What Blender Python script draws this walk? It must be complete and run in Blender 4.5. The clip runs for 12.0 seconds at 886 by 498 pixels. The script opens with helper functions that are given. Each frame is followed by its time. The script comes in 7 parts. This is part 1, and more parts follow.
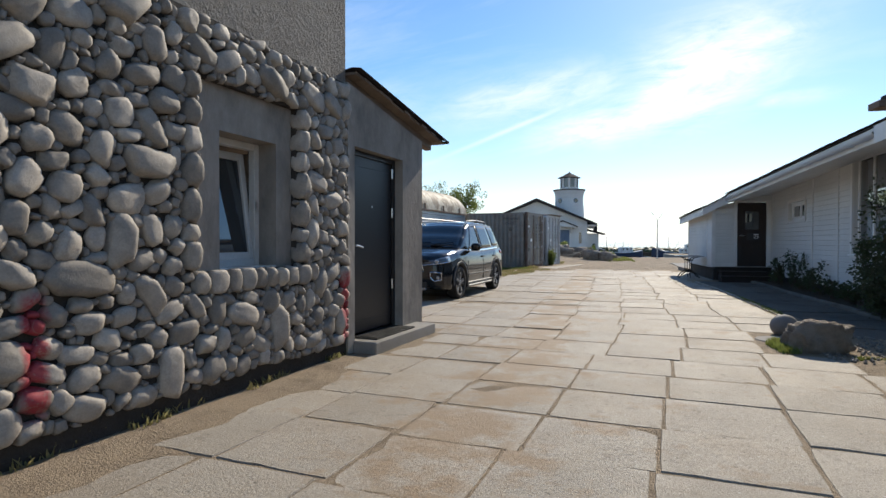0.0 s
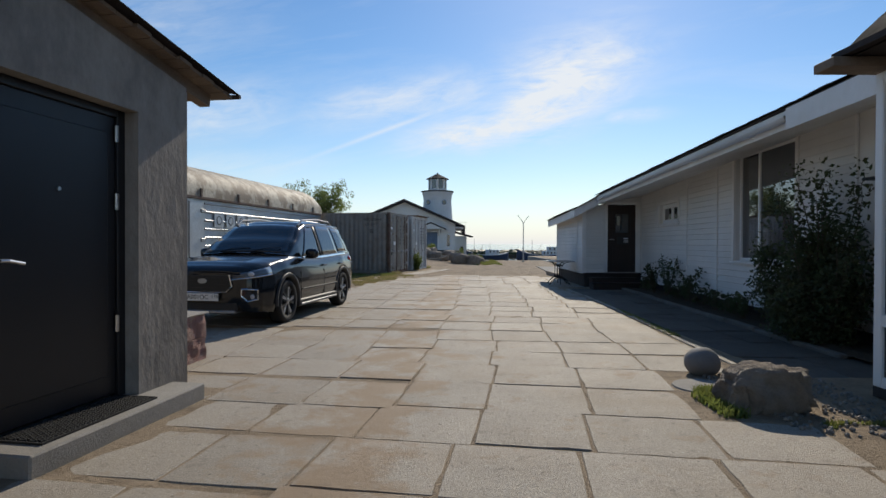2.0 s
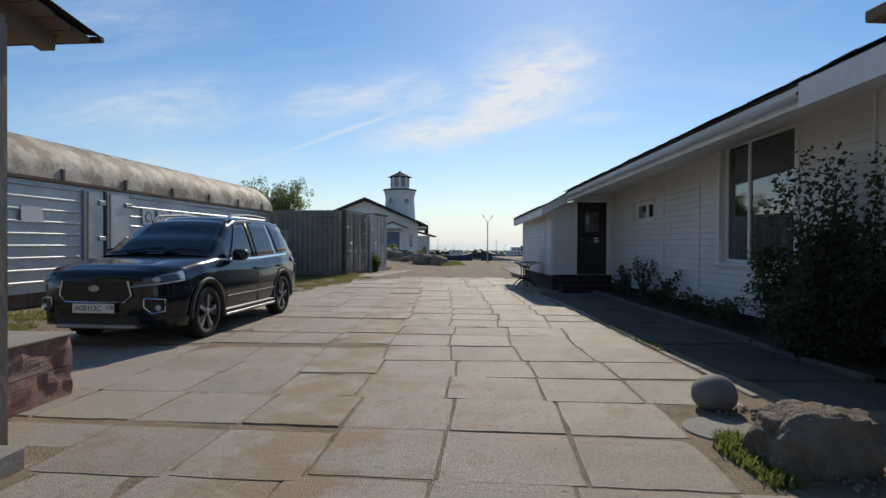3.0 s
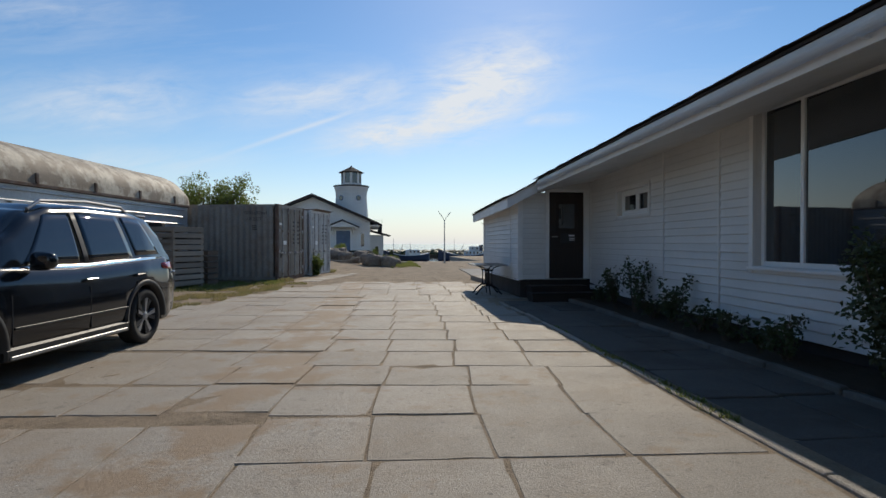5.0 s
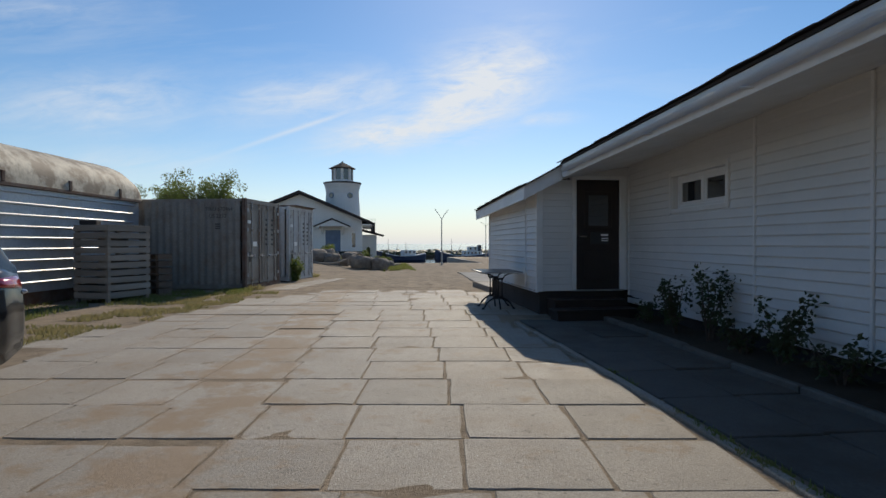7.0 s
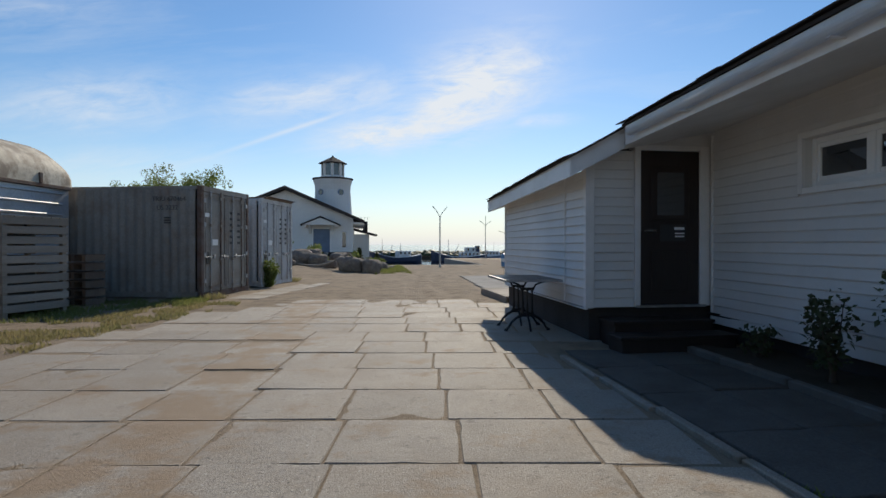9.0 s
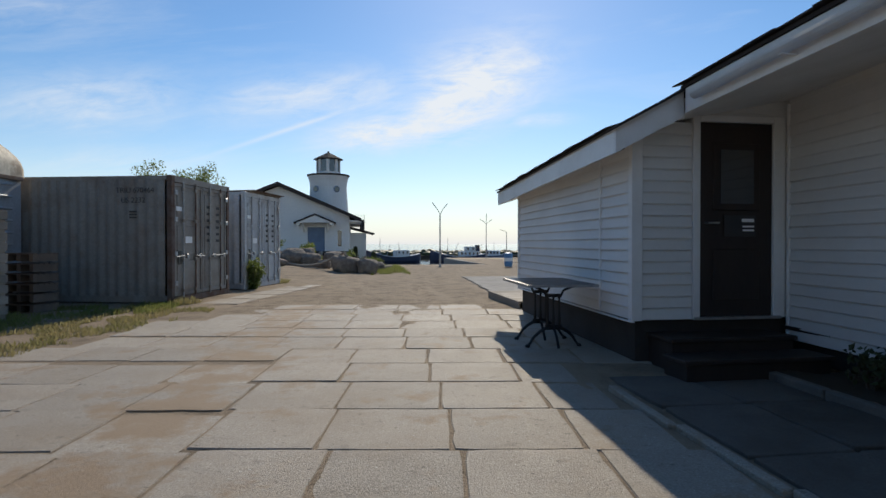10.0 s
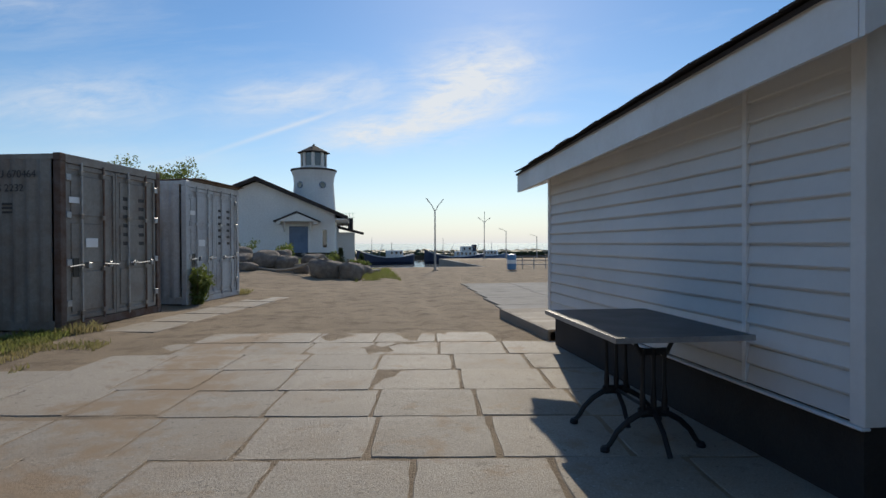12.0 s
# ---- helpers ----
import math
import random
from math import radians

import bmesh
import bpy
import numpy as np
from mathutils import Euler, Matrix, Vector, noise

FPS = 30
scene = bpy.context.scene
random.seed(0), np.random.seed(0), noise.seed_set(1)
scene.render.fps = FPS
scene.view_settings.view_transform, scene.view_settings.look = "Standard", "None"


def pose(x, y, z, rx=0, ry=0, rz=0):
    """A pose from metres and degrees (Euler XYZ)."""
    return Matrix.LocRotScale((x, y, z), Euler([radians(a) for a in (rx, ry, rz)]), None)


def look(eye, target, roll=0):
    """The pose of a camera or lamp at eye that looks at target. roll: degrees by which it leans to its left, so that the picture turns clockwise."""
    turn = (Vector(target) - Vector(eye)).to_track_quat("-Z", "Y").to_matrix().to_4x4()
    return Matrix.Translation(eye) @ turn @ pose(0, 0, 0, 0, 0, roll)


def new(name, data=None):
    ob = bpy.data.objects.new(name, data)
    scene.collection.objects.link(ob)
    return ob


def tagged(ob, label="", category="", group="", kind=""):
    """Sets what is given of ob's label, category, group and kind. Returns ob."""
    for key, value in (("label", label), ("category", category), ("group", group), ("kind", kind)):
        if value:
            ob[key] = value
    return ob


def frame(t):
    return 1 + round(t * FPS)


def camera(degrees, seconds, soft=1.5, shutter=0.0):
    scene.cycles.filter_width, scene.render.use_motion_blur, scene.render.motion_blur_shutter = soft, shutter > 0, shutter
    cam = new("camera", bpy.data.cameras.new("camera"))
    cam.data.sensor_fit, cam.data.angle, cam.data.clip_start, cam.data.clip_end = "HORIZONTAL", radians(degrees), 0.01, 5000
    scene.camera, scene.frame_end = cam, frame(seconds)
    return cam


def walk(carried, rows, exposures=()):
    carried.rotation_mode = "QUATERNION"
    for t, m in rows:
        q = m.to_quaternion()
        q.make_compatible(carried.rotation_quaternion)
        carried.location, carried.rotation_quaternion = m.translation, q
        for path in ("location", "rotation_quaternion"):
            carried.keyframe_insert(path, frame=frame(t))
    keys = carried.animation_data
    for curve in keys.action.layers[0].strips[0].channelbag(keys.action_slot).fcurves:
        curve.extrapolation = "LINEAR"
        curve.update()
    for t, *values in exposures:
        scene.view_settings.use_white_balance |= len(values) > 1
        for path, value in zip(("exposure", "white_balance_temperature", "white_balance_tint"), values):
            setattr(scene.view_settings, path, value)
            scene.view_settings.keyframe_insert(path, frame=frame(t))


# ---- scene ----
cam = camera(76.8, 12.0)
PATH = [
    (0, (-0.509, 0.194, 1.22), (-0.967, 2.14, 1.193), 0.1),
    (0.5, (-0.55, 0.883, 1.228), (-0.914, 2.849, 1.203), 0.2),
    (1, (-0.496, 1.595, 1.249), (-0.705, 3.584, 1.226), 0.2),
    (1.5, (-0.429, 2.226, 1.282), (-0.543, 4.223, 1.261), 0.2),
    (2, (-0.361, 2.883, 1.278), (-0.366, 4.883, 1.259), 0.2),
    (2.5, (-0.3, 3.565, 1.283), (-0.267, 5.565, 1.262), 0.2),
    (3, (-0.188, 4.203, 1.269), (-0.066, 6.199, 1.251), 0.3),
    (5, (0.295, 7.006, 1.258), (0.565, 8.987, 1.239), 0.0),
    (5.5, (0.357, 7.743, 1.261), (0.644, 9.722, 1.24), 0.0),
    (6, (0.437, 8.421, 1.262), (0.721, 10.401, 1.243), -0.0),
    (6.5, (0.554, 9.139, 1.278), (0.837, 11.119, 1.259), -0.0),
    (7, (0.651, 9.802, 1.298), (0.933, 11.782, 1.278), -0.1),
    (9, (0.884, 12.79, 1.238), (1.184, 14.767, 1.222), 0.0),
    (9.5, (0.942, 13.549, 1.203), (1.248, 15.525, 1.185), -0.1),
    (10, (1.013, 14.297, 1.202), (1.319, 16.274, 1.184), -0.0),
    (10.5, (1.13, 15.087, 1.188), (1.451, 17.061, 1.173), -0.0),
    (11, (1.236, 15.853, 1.206), (1.557, 17.827, 1.189), -0.1),
    (11.5, (1.388, 16.631, 1.218), (1.714, 18.604, 1.202), -0.1),
    (12, (1.468, 17.395, 1.266), (1.792, 19.369, 1.245), -0.2),
]
walk(cam, [(t, look(eye, target, roll)) for t, eye, target, roll in PATH],
     exposures=[(0.0, 0.28), (0.5, 0.11), (1.0, -0.03), (1.5, -0.13), (2.5, -0.23), (3.5, -0.3), (7.0, -0.3), (9.0, -0.23), (10.5, -0.17), (12.0, -0.29)])

# ---- light ----
SUN_AZ, SUN_EL = radians(14.9), radians(33.5)   # azimuth to the right of +y
world = bpy.data.worlds.new("World")
scene.world = world
world.use_nodes = True
wt = world.node_tree
wt.nodes.clear()


def wnode(kind):
    n = wt.nodes.new(kind)
    return n


w_out = wnode("ShaderNodeOutputWorld")
w_bg = wnode("ShaderNodeBackground")
w_sky = wnode("ShaderNodeTexSky")
w_sky.sky_type, w_sky.sun_disc, w_sky.sun_elevation, w_sky.sun_rotation = "NISHITA", False, SUN_EL, SUN_AZ
w_sky.air_density, w_sky.dust_density, w_sky.ozone_density = 1.0, 0.15, 3.0
w_bg.inputs["Strength"].default_value = 0.10


def wmath(op, a, b=None, c=None):
    n = wnode("ShaderNodeMath")
    n.operation = op
    for k, v in enumerate((a, b, c)):
        if v is None:
            continue
        if isinstance(v, (int, float)):
            n.inputs[k].default_value = v
        else:
            wt.links.new(v, n.inputs[k])
    return n.outputs[0]


def wmix(f, a, b):
    n = wnode("ShaderNodeMix")
    n.data_type = "RGBA"
    wt.links.new(f, n.inputs["Factor"])
    for sock, v in ((n.inputs[6], a), (n.inputs[7], b)):
        if isinstance(v, tuple):
            sock.default_value = (*v, 1)
        else:
            wt.links.new(v, sock)
    return n.outputs[2]


# thin cirrus: streaks drawn out along one slant, thickest in a band ahead
w_tc = wnode("ShaderNodeTexCoord")
w_sep = wnode("ShaderNodeSeparateXYZ")
wt.links.new(w_tc.outputs["Generated"], w_sep.inputs[0])
ahead = wmath("MAXIMUM", wmath("ABSOLUTE", w_sep.outputs[1]), 0.05)
cu = wmath("DIVIDE", w_sep.outputs[0], ahead)
cv = wmath("DIVIDE", w_sep.outputs[2], ahead)
SL = radians(9)
along = wmath("ADD", wmath("MULTIPLY", cu, math.cos(SL)), wmath("MULTIPLY", cv, math.sin(SL)))
over = wmath("SUBTRACT", wmath("MULTIPLY", cv, math.cos(SL)), wmath("MULTIPLY", cu, math.sin(SL)))


def streaks(kx, ky, seed, detail=9.0, bend=0.6):
    comb = wnode("ShaderNodeCombineXYZ")
    wt.links.new(wmath("MULTIPLY", along, kx), comb.inputs[0])
    wt.links.new(wmath("MULTIPLY", over, ky), comb.inputs[1])
    comb.inputs[2].default_value = seed
    n = wnode("ShaderNodeTexNoise")
    n.inputs["Scale"].default_value, n.inputs["Detail"].default_value = 1.0, detail
    n.inputs["Roughness"].default_value, n.inputs["Distortion"].default_value = 0.62, bend
    wt.links.new(comb.outputs[0], n.inputs["Vector"])
    return n.outputs["Fac"]


def remap(v, lo, hi):
    n = wnode("ShaderNodeMapRange")
    n.inputs["From Min"].default_value, n.inputs["From Max"].default_value = lo, hi
    wt.links.new(v, n.inputs["Value"])
    return n.outputs[0]


def puff(u, v, wa, wo, slant, weight):
    """A bank of cirrus about a direction (u, v), drawn out along a slant in degrees."""
    c, d = math.cos(radians(slant)), math.sin(radians(slant))
    du, dv = wmath("SUBTRACT", cu, u), wmath("SUBTRACT", cv, v)
    da = wmath("DIVIDE", wmath("ADD", wmath("MULTIPLY", du, c), wmath("MULTIPLY", dv, d)), wa)
    do = wmath("DIVIDE", wmath("SUBTRACT", wmath("MULTIPLY", dv, c), wmath("MULTIPLY", du, d)), wo)
    fall = wmath("POWER", 2.718, wmath("MULTIPLY", wmath("ADD", wmath("MULTIPLY", da, da), wmath("MULTIPLY", do, do)), -1.0))
    return wmath("MULTIPLY", fall, weight)


bank = puff(0.21, 0.285, 0.13, 0.07, 26, 1.0)
for u, v, wa, wo, slant, weight in ((0.06, 0.20, 0.12, 0.03, 8, 0.95), (0.17, 0.24, 0.10, 0.045, 15, 0.95), (0.27, 0.325, 0.09, 0.03, 8, 0.8), (-0.05, 0.26, 0.20, 0.04, 8, 0.5),
                                    (-0.44, 0.235, 0.17, 0.05, 3, 0.42), (-0.40, 0.13, 0.16, 0.03, 3, 0.4), (-0.55, 0.40, 0.2, 0.07, 5, 0.22), (0.33, 0.23, 0.06, 0.012, 5, 0.5)):
    bank = wmath("MAXIMUM", bank, puff(u, v, wa, wo, slant, weight))
wisps = wmath("ADD", wmath("MULTIPLY", streaks(6.0, 22.0, 3.0, 12.0, 1.1), 0.6), wmath("MULTIPLY", streaks(16.0, 48.0, 5.0, 10.0, 0.8), 0.4))
band = wmath("MULTIPLY", bank, wmath("MULTIPLY_ADD", wisps, 4.6, -1.4))
faint = wmath("MULTIPLY", remap(streaks(1.4, 8.0, 8.0), 0.50, 0.78), 0.2)
trail = wmath("MULTIPLY", puff(-0.115, 0.199, 0.125, 0.004, 20.5, 1.0), remap(streaks(3.0, 8.0, 1.0), 0.2, 0.5))
cover = wmath("MINIMUM", wmath("ADD", wmath("MAXIMUM", band, 0.0), wmath("ADD", faint, wmath("MULTIPLY", trail, 0.42))), 0.92)
cover = wmath("MULTIPLY", cover, remap(w_sep.outputs[2], 0.03, 0.16))
w_hs = wnode("ShaderNodeHueSaturation")
w_hs.inputs["Saturation"].default_value, w_hs.inputs["Value"].default_value = 1.22, 1.30
wt.links.new(w_sky.outputs[0], w_hs.inputs["Color"])
sky_cloud = wmix(cover, w_hs.outputs[0], (9.6, 9.9, 10.2))
haze = wmath("MULTIPLY", wmath("POWER", 2.718, wmath("MULTIPLY", wmath("MAXIMUM", w_sep.outputs[2], 0.0), -12.0)), 0.92)
wt.links.new(wmix(haze, sky_cloud, (8.6, 9.1, 9.6)), w_bg.inputs[0])
wt.links.new(w_bg.outputs[0], w_out.inputs[0])
sun_data = bpy.data.lights.new("sun", "SUN")
sun_data.energy, sun_data.angle, sun_data.color = 4.2, radians(0.6), (1.0, 0.9, 0.74)
sun = new("sun", sun_data)
sun.matrix_world = look((10, 40, 30), (10 - math.sin(SUN_AZ) * math.cos(SUN_EL), 40 - math.cos(SUN_AZ) * math.cos(SUN_EL), 30 - math.sin(SUN_EL)))

# ---- materials ----
def material(name, col, col2=None, rough=0.8, metal=0.0, big=1.5, fine=40.0, bump=0.25, dist=0.01, spread=0.0, spec=0.4,
             dirt=None, dirt_scale=0.6, dirt_amount=0.5, stretch=(1, 1, 1), rvar=0.1, dirt_from=(0.48, 0.66), grain=0.35):
    """A procedural surface: two noise scales of colour, stains, relief, and a difference from piece to piece."""
    m = bpy.data.materials.new(name)
    m.use_nodes = True
    nt = m.node_tree
    b = nt.nodes["Principled BSDF"]
    geo = nt.nodes.new("ShaderNodeNewGeometry")
    mp = nt.nodes.new("ShaderNodeMapping")
    mp.inputs["Scale"].default_value = stretch
    nt.links.new(geo.outputs["Position"], mp.inputs["Vector"])

    def nz(scale, detail=4.0, r=0.6):
        n = nt.nodes.new("ShaderNodeTexNoise")
        n.inputs["Scale"].default_value = scale
        n.inputs["Detail"].default_value = detail
        n.inputs["Roughness"].default_value = r
        nt.links.new(mp.outputs[0], n.inputs["Vector"])
        return n.outputs["Fac"]

    def ramp(src, lo, hi):
        r = nt.nodes.new("ShaderNodeMapRange")
        r.inputs["From Min"].default_value = lo
        r.inputs["From Max"].default_value = hi
        nt.links.new(src, r.inputs["Value"])
        return r.outputs[0]

    def mix(f, a, c, kind="MIX"):
        n = nt.nodes.new("ShaderNodeMix")
        n.data_type, n.blend_type = "RGBA", kind
        for sock, v in ((n.inputs["Factor"], f), (n.inputs[6], a), (n.inputs[7], c)):
            if hasattr(v, "links"):
                nt.links.new(v, sock)
            elif isinstance(v, (int, float)):
                sock.default_value = v
            else:
                sock.default_value = (*v, 1)
        return n.outputs[2]

    col2 = col2 or tuple(c * 0.72 for c in col)
    n_big, n_fine = nz(big, 5.0), nz(fine, 4.0, 0.7)
    c = mix(ramp(n_big, 0.35, 0.65), col, col2)
    c = mix(grain, c, mix(ramp(n_fine, 0.3, 0.7), tuple(x * 0.6 for x in col), tuple(min(1, x * 1.25) for x in col)))
    if dirt:
        d = nt.nodes.new("ShaderNodeMath")
        d.operation = "MULTIPLY"
        nt.links.new(ramp(nz(dirt_scale, 8.0, 0.65), *dirt_from), d.inputs[0])
        d.inputs[1].default_value = dirt_amount
        c = mix(d.outputs[0], c, dirt)
    if spread:
        info = nt.nodes.new("ShaderNodeObjectInfo")
        hs = nt.nodes.new("ShaderNodeHueSaturation")
        vr = nt.nodes.new("ShaderNodeMapRange")
        vr.inputs["To Min"].default_value, vr.inputs["To Max"].default_value = 1 - spread, 1 + spread
        nt.links.new(info.outputs["Random"], vr.inputs["Value"])
        nt.links.new(vr.outputs[0], hs.inputs["Value"])
        nt.links.new(c, hs.inputs["Color"])
        c = hs.outputs[0]
    nt.links.new(c, b.inputs["Base Color"])
    rr = nt.nodes.new("ShaderNodeMapRange")
    rr.inputs["To Min"].default_value, rr.inputs["To Max"].default_value = max(0.02, rough - rvar), min(1, rough + rvar)
    nt.links.new(n_big, rr.inputs["Value"])
    nt.links.new(rr.outputs[0], b.inputs["Roughness"])
    b.inputs["Metallic"].default_value = metal
    b.inputs["Specular IOR Level"].default_value = spec
    if bump:
        add = nt.nodes.new("ShaderNodeMath")
        nt.links.new(n_fine, add.inputs[0])
        nt.links.new(nz(fine * 0.25, 6.0), add.inputs[1])
        bp = nt.nodes.new("ShaderNodeBump")
        bp.inputs["Strength"].default_value, bp.inputs["Distance"].default_value = bump, dist
        nt.links.new(add.outputs[0], bp.inputs["Height"])
        nt.links.new(bp.outputs[0], b.inputs["Normal"])
    return m


def plain(name, col, rough=0.5, metal=0.0, spec=0.5, coat=0.0, alpha=None, transmission=0.0):
    m = bpy.data.materials.new(name)
    m.use_nodes = True
    b = m.node_tree.nodes["Principled BSDF"]
    b.inputs["Base Color"].default_value = (*col, 1)
    b.inputs["Roughness"].default_value, b.inputs["Metallic"].default_value = rough, metal
    b.inputs["Specular IOR Level"].default_value, b.inputs["Coat Weight"].default_value = spec, coat
    b.inputs["Transmission Weight"].default_value = transmission
    return m


SAND = material("sand", (0.35, 0.272, 0.188), (0.25, 0.195, 0.138), 0.95, big=0.9, fine=60, bump=0.9, dist=0.02, dirt=(0.16, 0.122, 0.085), dirt_scale=2.4, dirt_amount=0.7, spec=0.2, grain=0.55)
SLAB = material("concrete_slab", (0.362, 0.318, 0.26), (0.282, 0.245, 0.198), 0.72, big=2.6, fine=85, bump=0.9, dist=0.007, spread=0.09, dirt=(0.285, 0.218, 0.148), dirt_scale=0.75, dirt_amount=0.5, spec=0.35, rvar=0.15, dirt_from=(0.47, 0.68), grain=0.85)
# old slabs' darker tone, deepened in colour for the eave's shade
SHADED_SLAB = material("old_slab_shade_darkened", (0.135, 0.121, 0.104), (0.095, 0.086, 0.075), 0.85, big=2.0, fine=70, bump=0.9, dist=0.008, spread=0.1, dirt=(0.09, 0.075, 0.058), dirt_scale=1.0, dirt_amount=0.7, spec=0.25, grain=0.7)
MORTAR = material("mortar", (0.06, 0.052, 0.045), None, 0.95, big=4, fine=50, bump=0.8, dist=0.02, spec=0.2)
STONE = material("cobble_stone", (0.36, 0.315, 0.265), (0.19, 0.178, 0.165), 0.68, big=8, fine=70, bump=0.35, dist=0.006, spread=0.38, spec=0.35)
PLASTER = material("grey_render", (0.35, 0.315, 0.275), (0.245, 0.22, 0.195), 0.92, big=1.3, fine=14, bump=0.5, dist=0.015, dirt=(0.16, 0.145, 0.13), dirt_scale=1.6, dirt_amount=0.8, dirt_from=(0.44, 0.62), spec=0.2, grain=0.25, stretch=(1, 1, 0.55))
ROUGHCAST = material("roughcast", (0.31, 0.28, 0.245), (0.23, 0.205, 0.18), 0.95, big=1.2, fine=28, bump=1.0, dist=0.035, dirt=(0.18, 0.165, 0.15), dirt_scale=0.9, spec=0.2)
CONCRETE = material("concrete", (0.33, 0.31, 0.28), (0.25, 0.235, 0.21), 0.9, big=2.0, fine=60, bump=0.5, dist=0.01, dirt=(0.2, 0.18, 0.15), spec=0.25)
SIDING = material("white_siding", (0.72, 0.71, 0.685), (0.65, 0.645, 0.625), 0.5, big=0.8, fine=25, bump=0.0, dist=0.004, dirt=(0.6, 0.58, 0.53), dirt_scale=0.7, dirt_amount=0.35, spec=0.4, grain=0.05, spread=0.03)
TRIM = material("white_trim", (0.8, 0.79, 0.77), (0.74, 0.73, 0.7), 0.45, big=2, fine=30, bump=0.03, dist=0.003, dirt=(0.55, 0.52, 0.47), dirt_scale=1.2, dirt_amount=0.3, grain=0.06)
WHITEWALL = material("white_render", (0.78, 0.77, 0.74), (0.7, 0.69, 0.67), 0.85, big=0.6, fine=14, bump=0.3, dist=0.01, dirt=(0.6, 0.58, 0.54), dirt_scale=0.4, dirt_amount=0.4, spec=0.2)
SHINGLE = material("bitumen_shingle", (0.055, 0.045, 0.042), (0.035, 0.03, 0.03), 0.9, big=3, fine=120, bump=0.6, dist=0.005, spec=0.3)
# also colours the sheets that stand in for unlit rooms behind windows
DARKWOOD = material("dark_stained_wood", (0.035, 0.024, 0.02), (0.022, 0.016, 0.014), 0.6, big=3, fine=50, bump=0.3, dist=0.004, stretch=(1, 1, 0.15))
PLINTH = material("dark_plinth", (0.045, 0.038, 0.034), (0.03, 0.026, 0.024), 0.85, big=2, fine=50, bump=0.5, dist=0.01)
WOOD = material("weathered_wood", (0.36, 0.31, 0.25), (0.24, 0.205, 0.165), 0.85, big=2, fine=45, bump=0.5, dist=0.006, spread=0.2, stretch=(0.3, 0.3, 3))
ROOFWOOD = material("old_boards", (0.2, 0.15, 0.11), (0.12, 0.09, 0.07), 0.85, big=2, fine=45, bump=0.5, dist=0.006, spread=0.1)
BLACKDOOR = material("black_steel_door", (0.012, 0.012, 0.014), (0.018, 0.017, 0.018), 0.38, big=2, fine=200, bump=0.15, dist=0.002)
CONT = material("container_grey", (0.32, 0.295, 0.255), (0.24, 0.22, 0.19), 0.65, big=0.9, fine=20, bump=0.15, dist=0.004, dirt=(0.17, 0.10, 0.065), dirt_scale=1.6, dirt_amount=0.45, spec=0.4)
CONT2 = material("container_white", (0.55, 0.56, 0.56), (0.45, 0.46, 0.46), 0.6, big=0.9, fine=20, bump=0.15, dist=0.004, dirt=(0.22, 0.12, 0.07), dirt_scale=1.8, dirt_amount=0.35, spec=0.4)
RUST = material("rusty_steel", (0.12, 0.065, 0.04), (0.2, 0.17, 0.15), 0.85, big=5, fine=40, bump=0.5, dist=0.004)
REEFER = material("weathered_aluminium_paint", (0.52, 0.54, 0.56), (0.44, 0.46, 0.48), 0.42, metal=0.3, big=0.8, fine=18, bump=0.12, dist=0.004, dirt=(0.3, 0.27, 0.23), dirt_scale=1.5, dirt_amount=0.4)
TANKTOP = material("flaking_roof_paint", (0.6, 0.54, 0.43), (0.33, 0.26, 0.17), 0.7, big=1.8, fine=12, bump=0.4, dist=0.01, dirt=(0.17, 0.12, 0.08), dirt_scale=2.0, dirt_amount=0.8, dirt_from=(0.44, 0.56), grain=0.5)
STEEL = plain("bright_steel", (0.6, 0.6, 0.6), 0.3, 1.0)
GALV = material("galvanised_steel", (0.4, 0.4, 0.4), None, 0.5, metal=0.7, big=8, fine=60, bump=0.1, dist=0.002)
BLACKIRON = material("black_cast_iron", (0.014, 0.014, 0.015), None, 0.5, big=8, fine=80, bump=0.2, dist=0.002)
TABLETOP = material("grey_tabletop", (0.05, 0.05, 0.053), (0.04, 0.04, 0.043), 0.4, big=4, fine=90, bump=0.05, dist=0.002)
GLASS = plain("window_glass", (0.02, 0.025, 0.03), 0.02, 0.0, 0.8, coat=1.0)     # double glazing
PVC = plain("white_pvc", (0.8, 0.8, 0.79), 0.35)
# white PVC greyed in colour for the niche's shade, with scattered grime
SHADED_PVC = material("shade_greyed_pvc", (0.58, 0.56, 0.53), (0.5, 0.48, 0.45), 0.45, big=3, fine=40, bump=0.05, dist=0.002, dirt=(0.36, 0.33, 0.29), dirt_scale=4, dirt_amount=0.5, grain=0.15)
WATER = material("water", (0.10, 0.13, 0.15), (0.08, 0.11, 0.13), 0.12, big=0.3, fine=3, bump=0.3, dist=0.05, spec=0.6, rvar=0.05)
BOULDER = material("granite_boulder", (0.27, 0.218, 0.17), (0.13, 0.107, 0.09), 0.85, big=4, fine=50, bump=0.9, dist=0.03, dirt=(0.36, 0.33, 0.29), dirt_scale=5, dirt_amount=0.5, spec=0.3)
GRASS = material("grass_blades", (0.2, 0.24, 0.06), (0.26, 0.23, 0.1), 0.7, big=2, fine=30, bump=0.0, spread=0.0, spec=0.3)
LEAF = material("leaf_green", (0.15, 0.205, 0.05), (0.2, 0.21, 0.065), 0.55, big=3, fine=30, bump=0.0, spec=0.4)
LEAFDARK = material("leaf_dark", (0.065, 0.095, 0.036), (0.075, 0.065, 0.036), 0.55, big=3, fine=30, bump=0.0, spec=0.4)


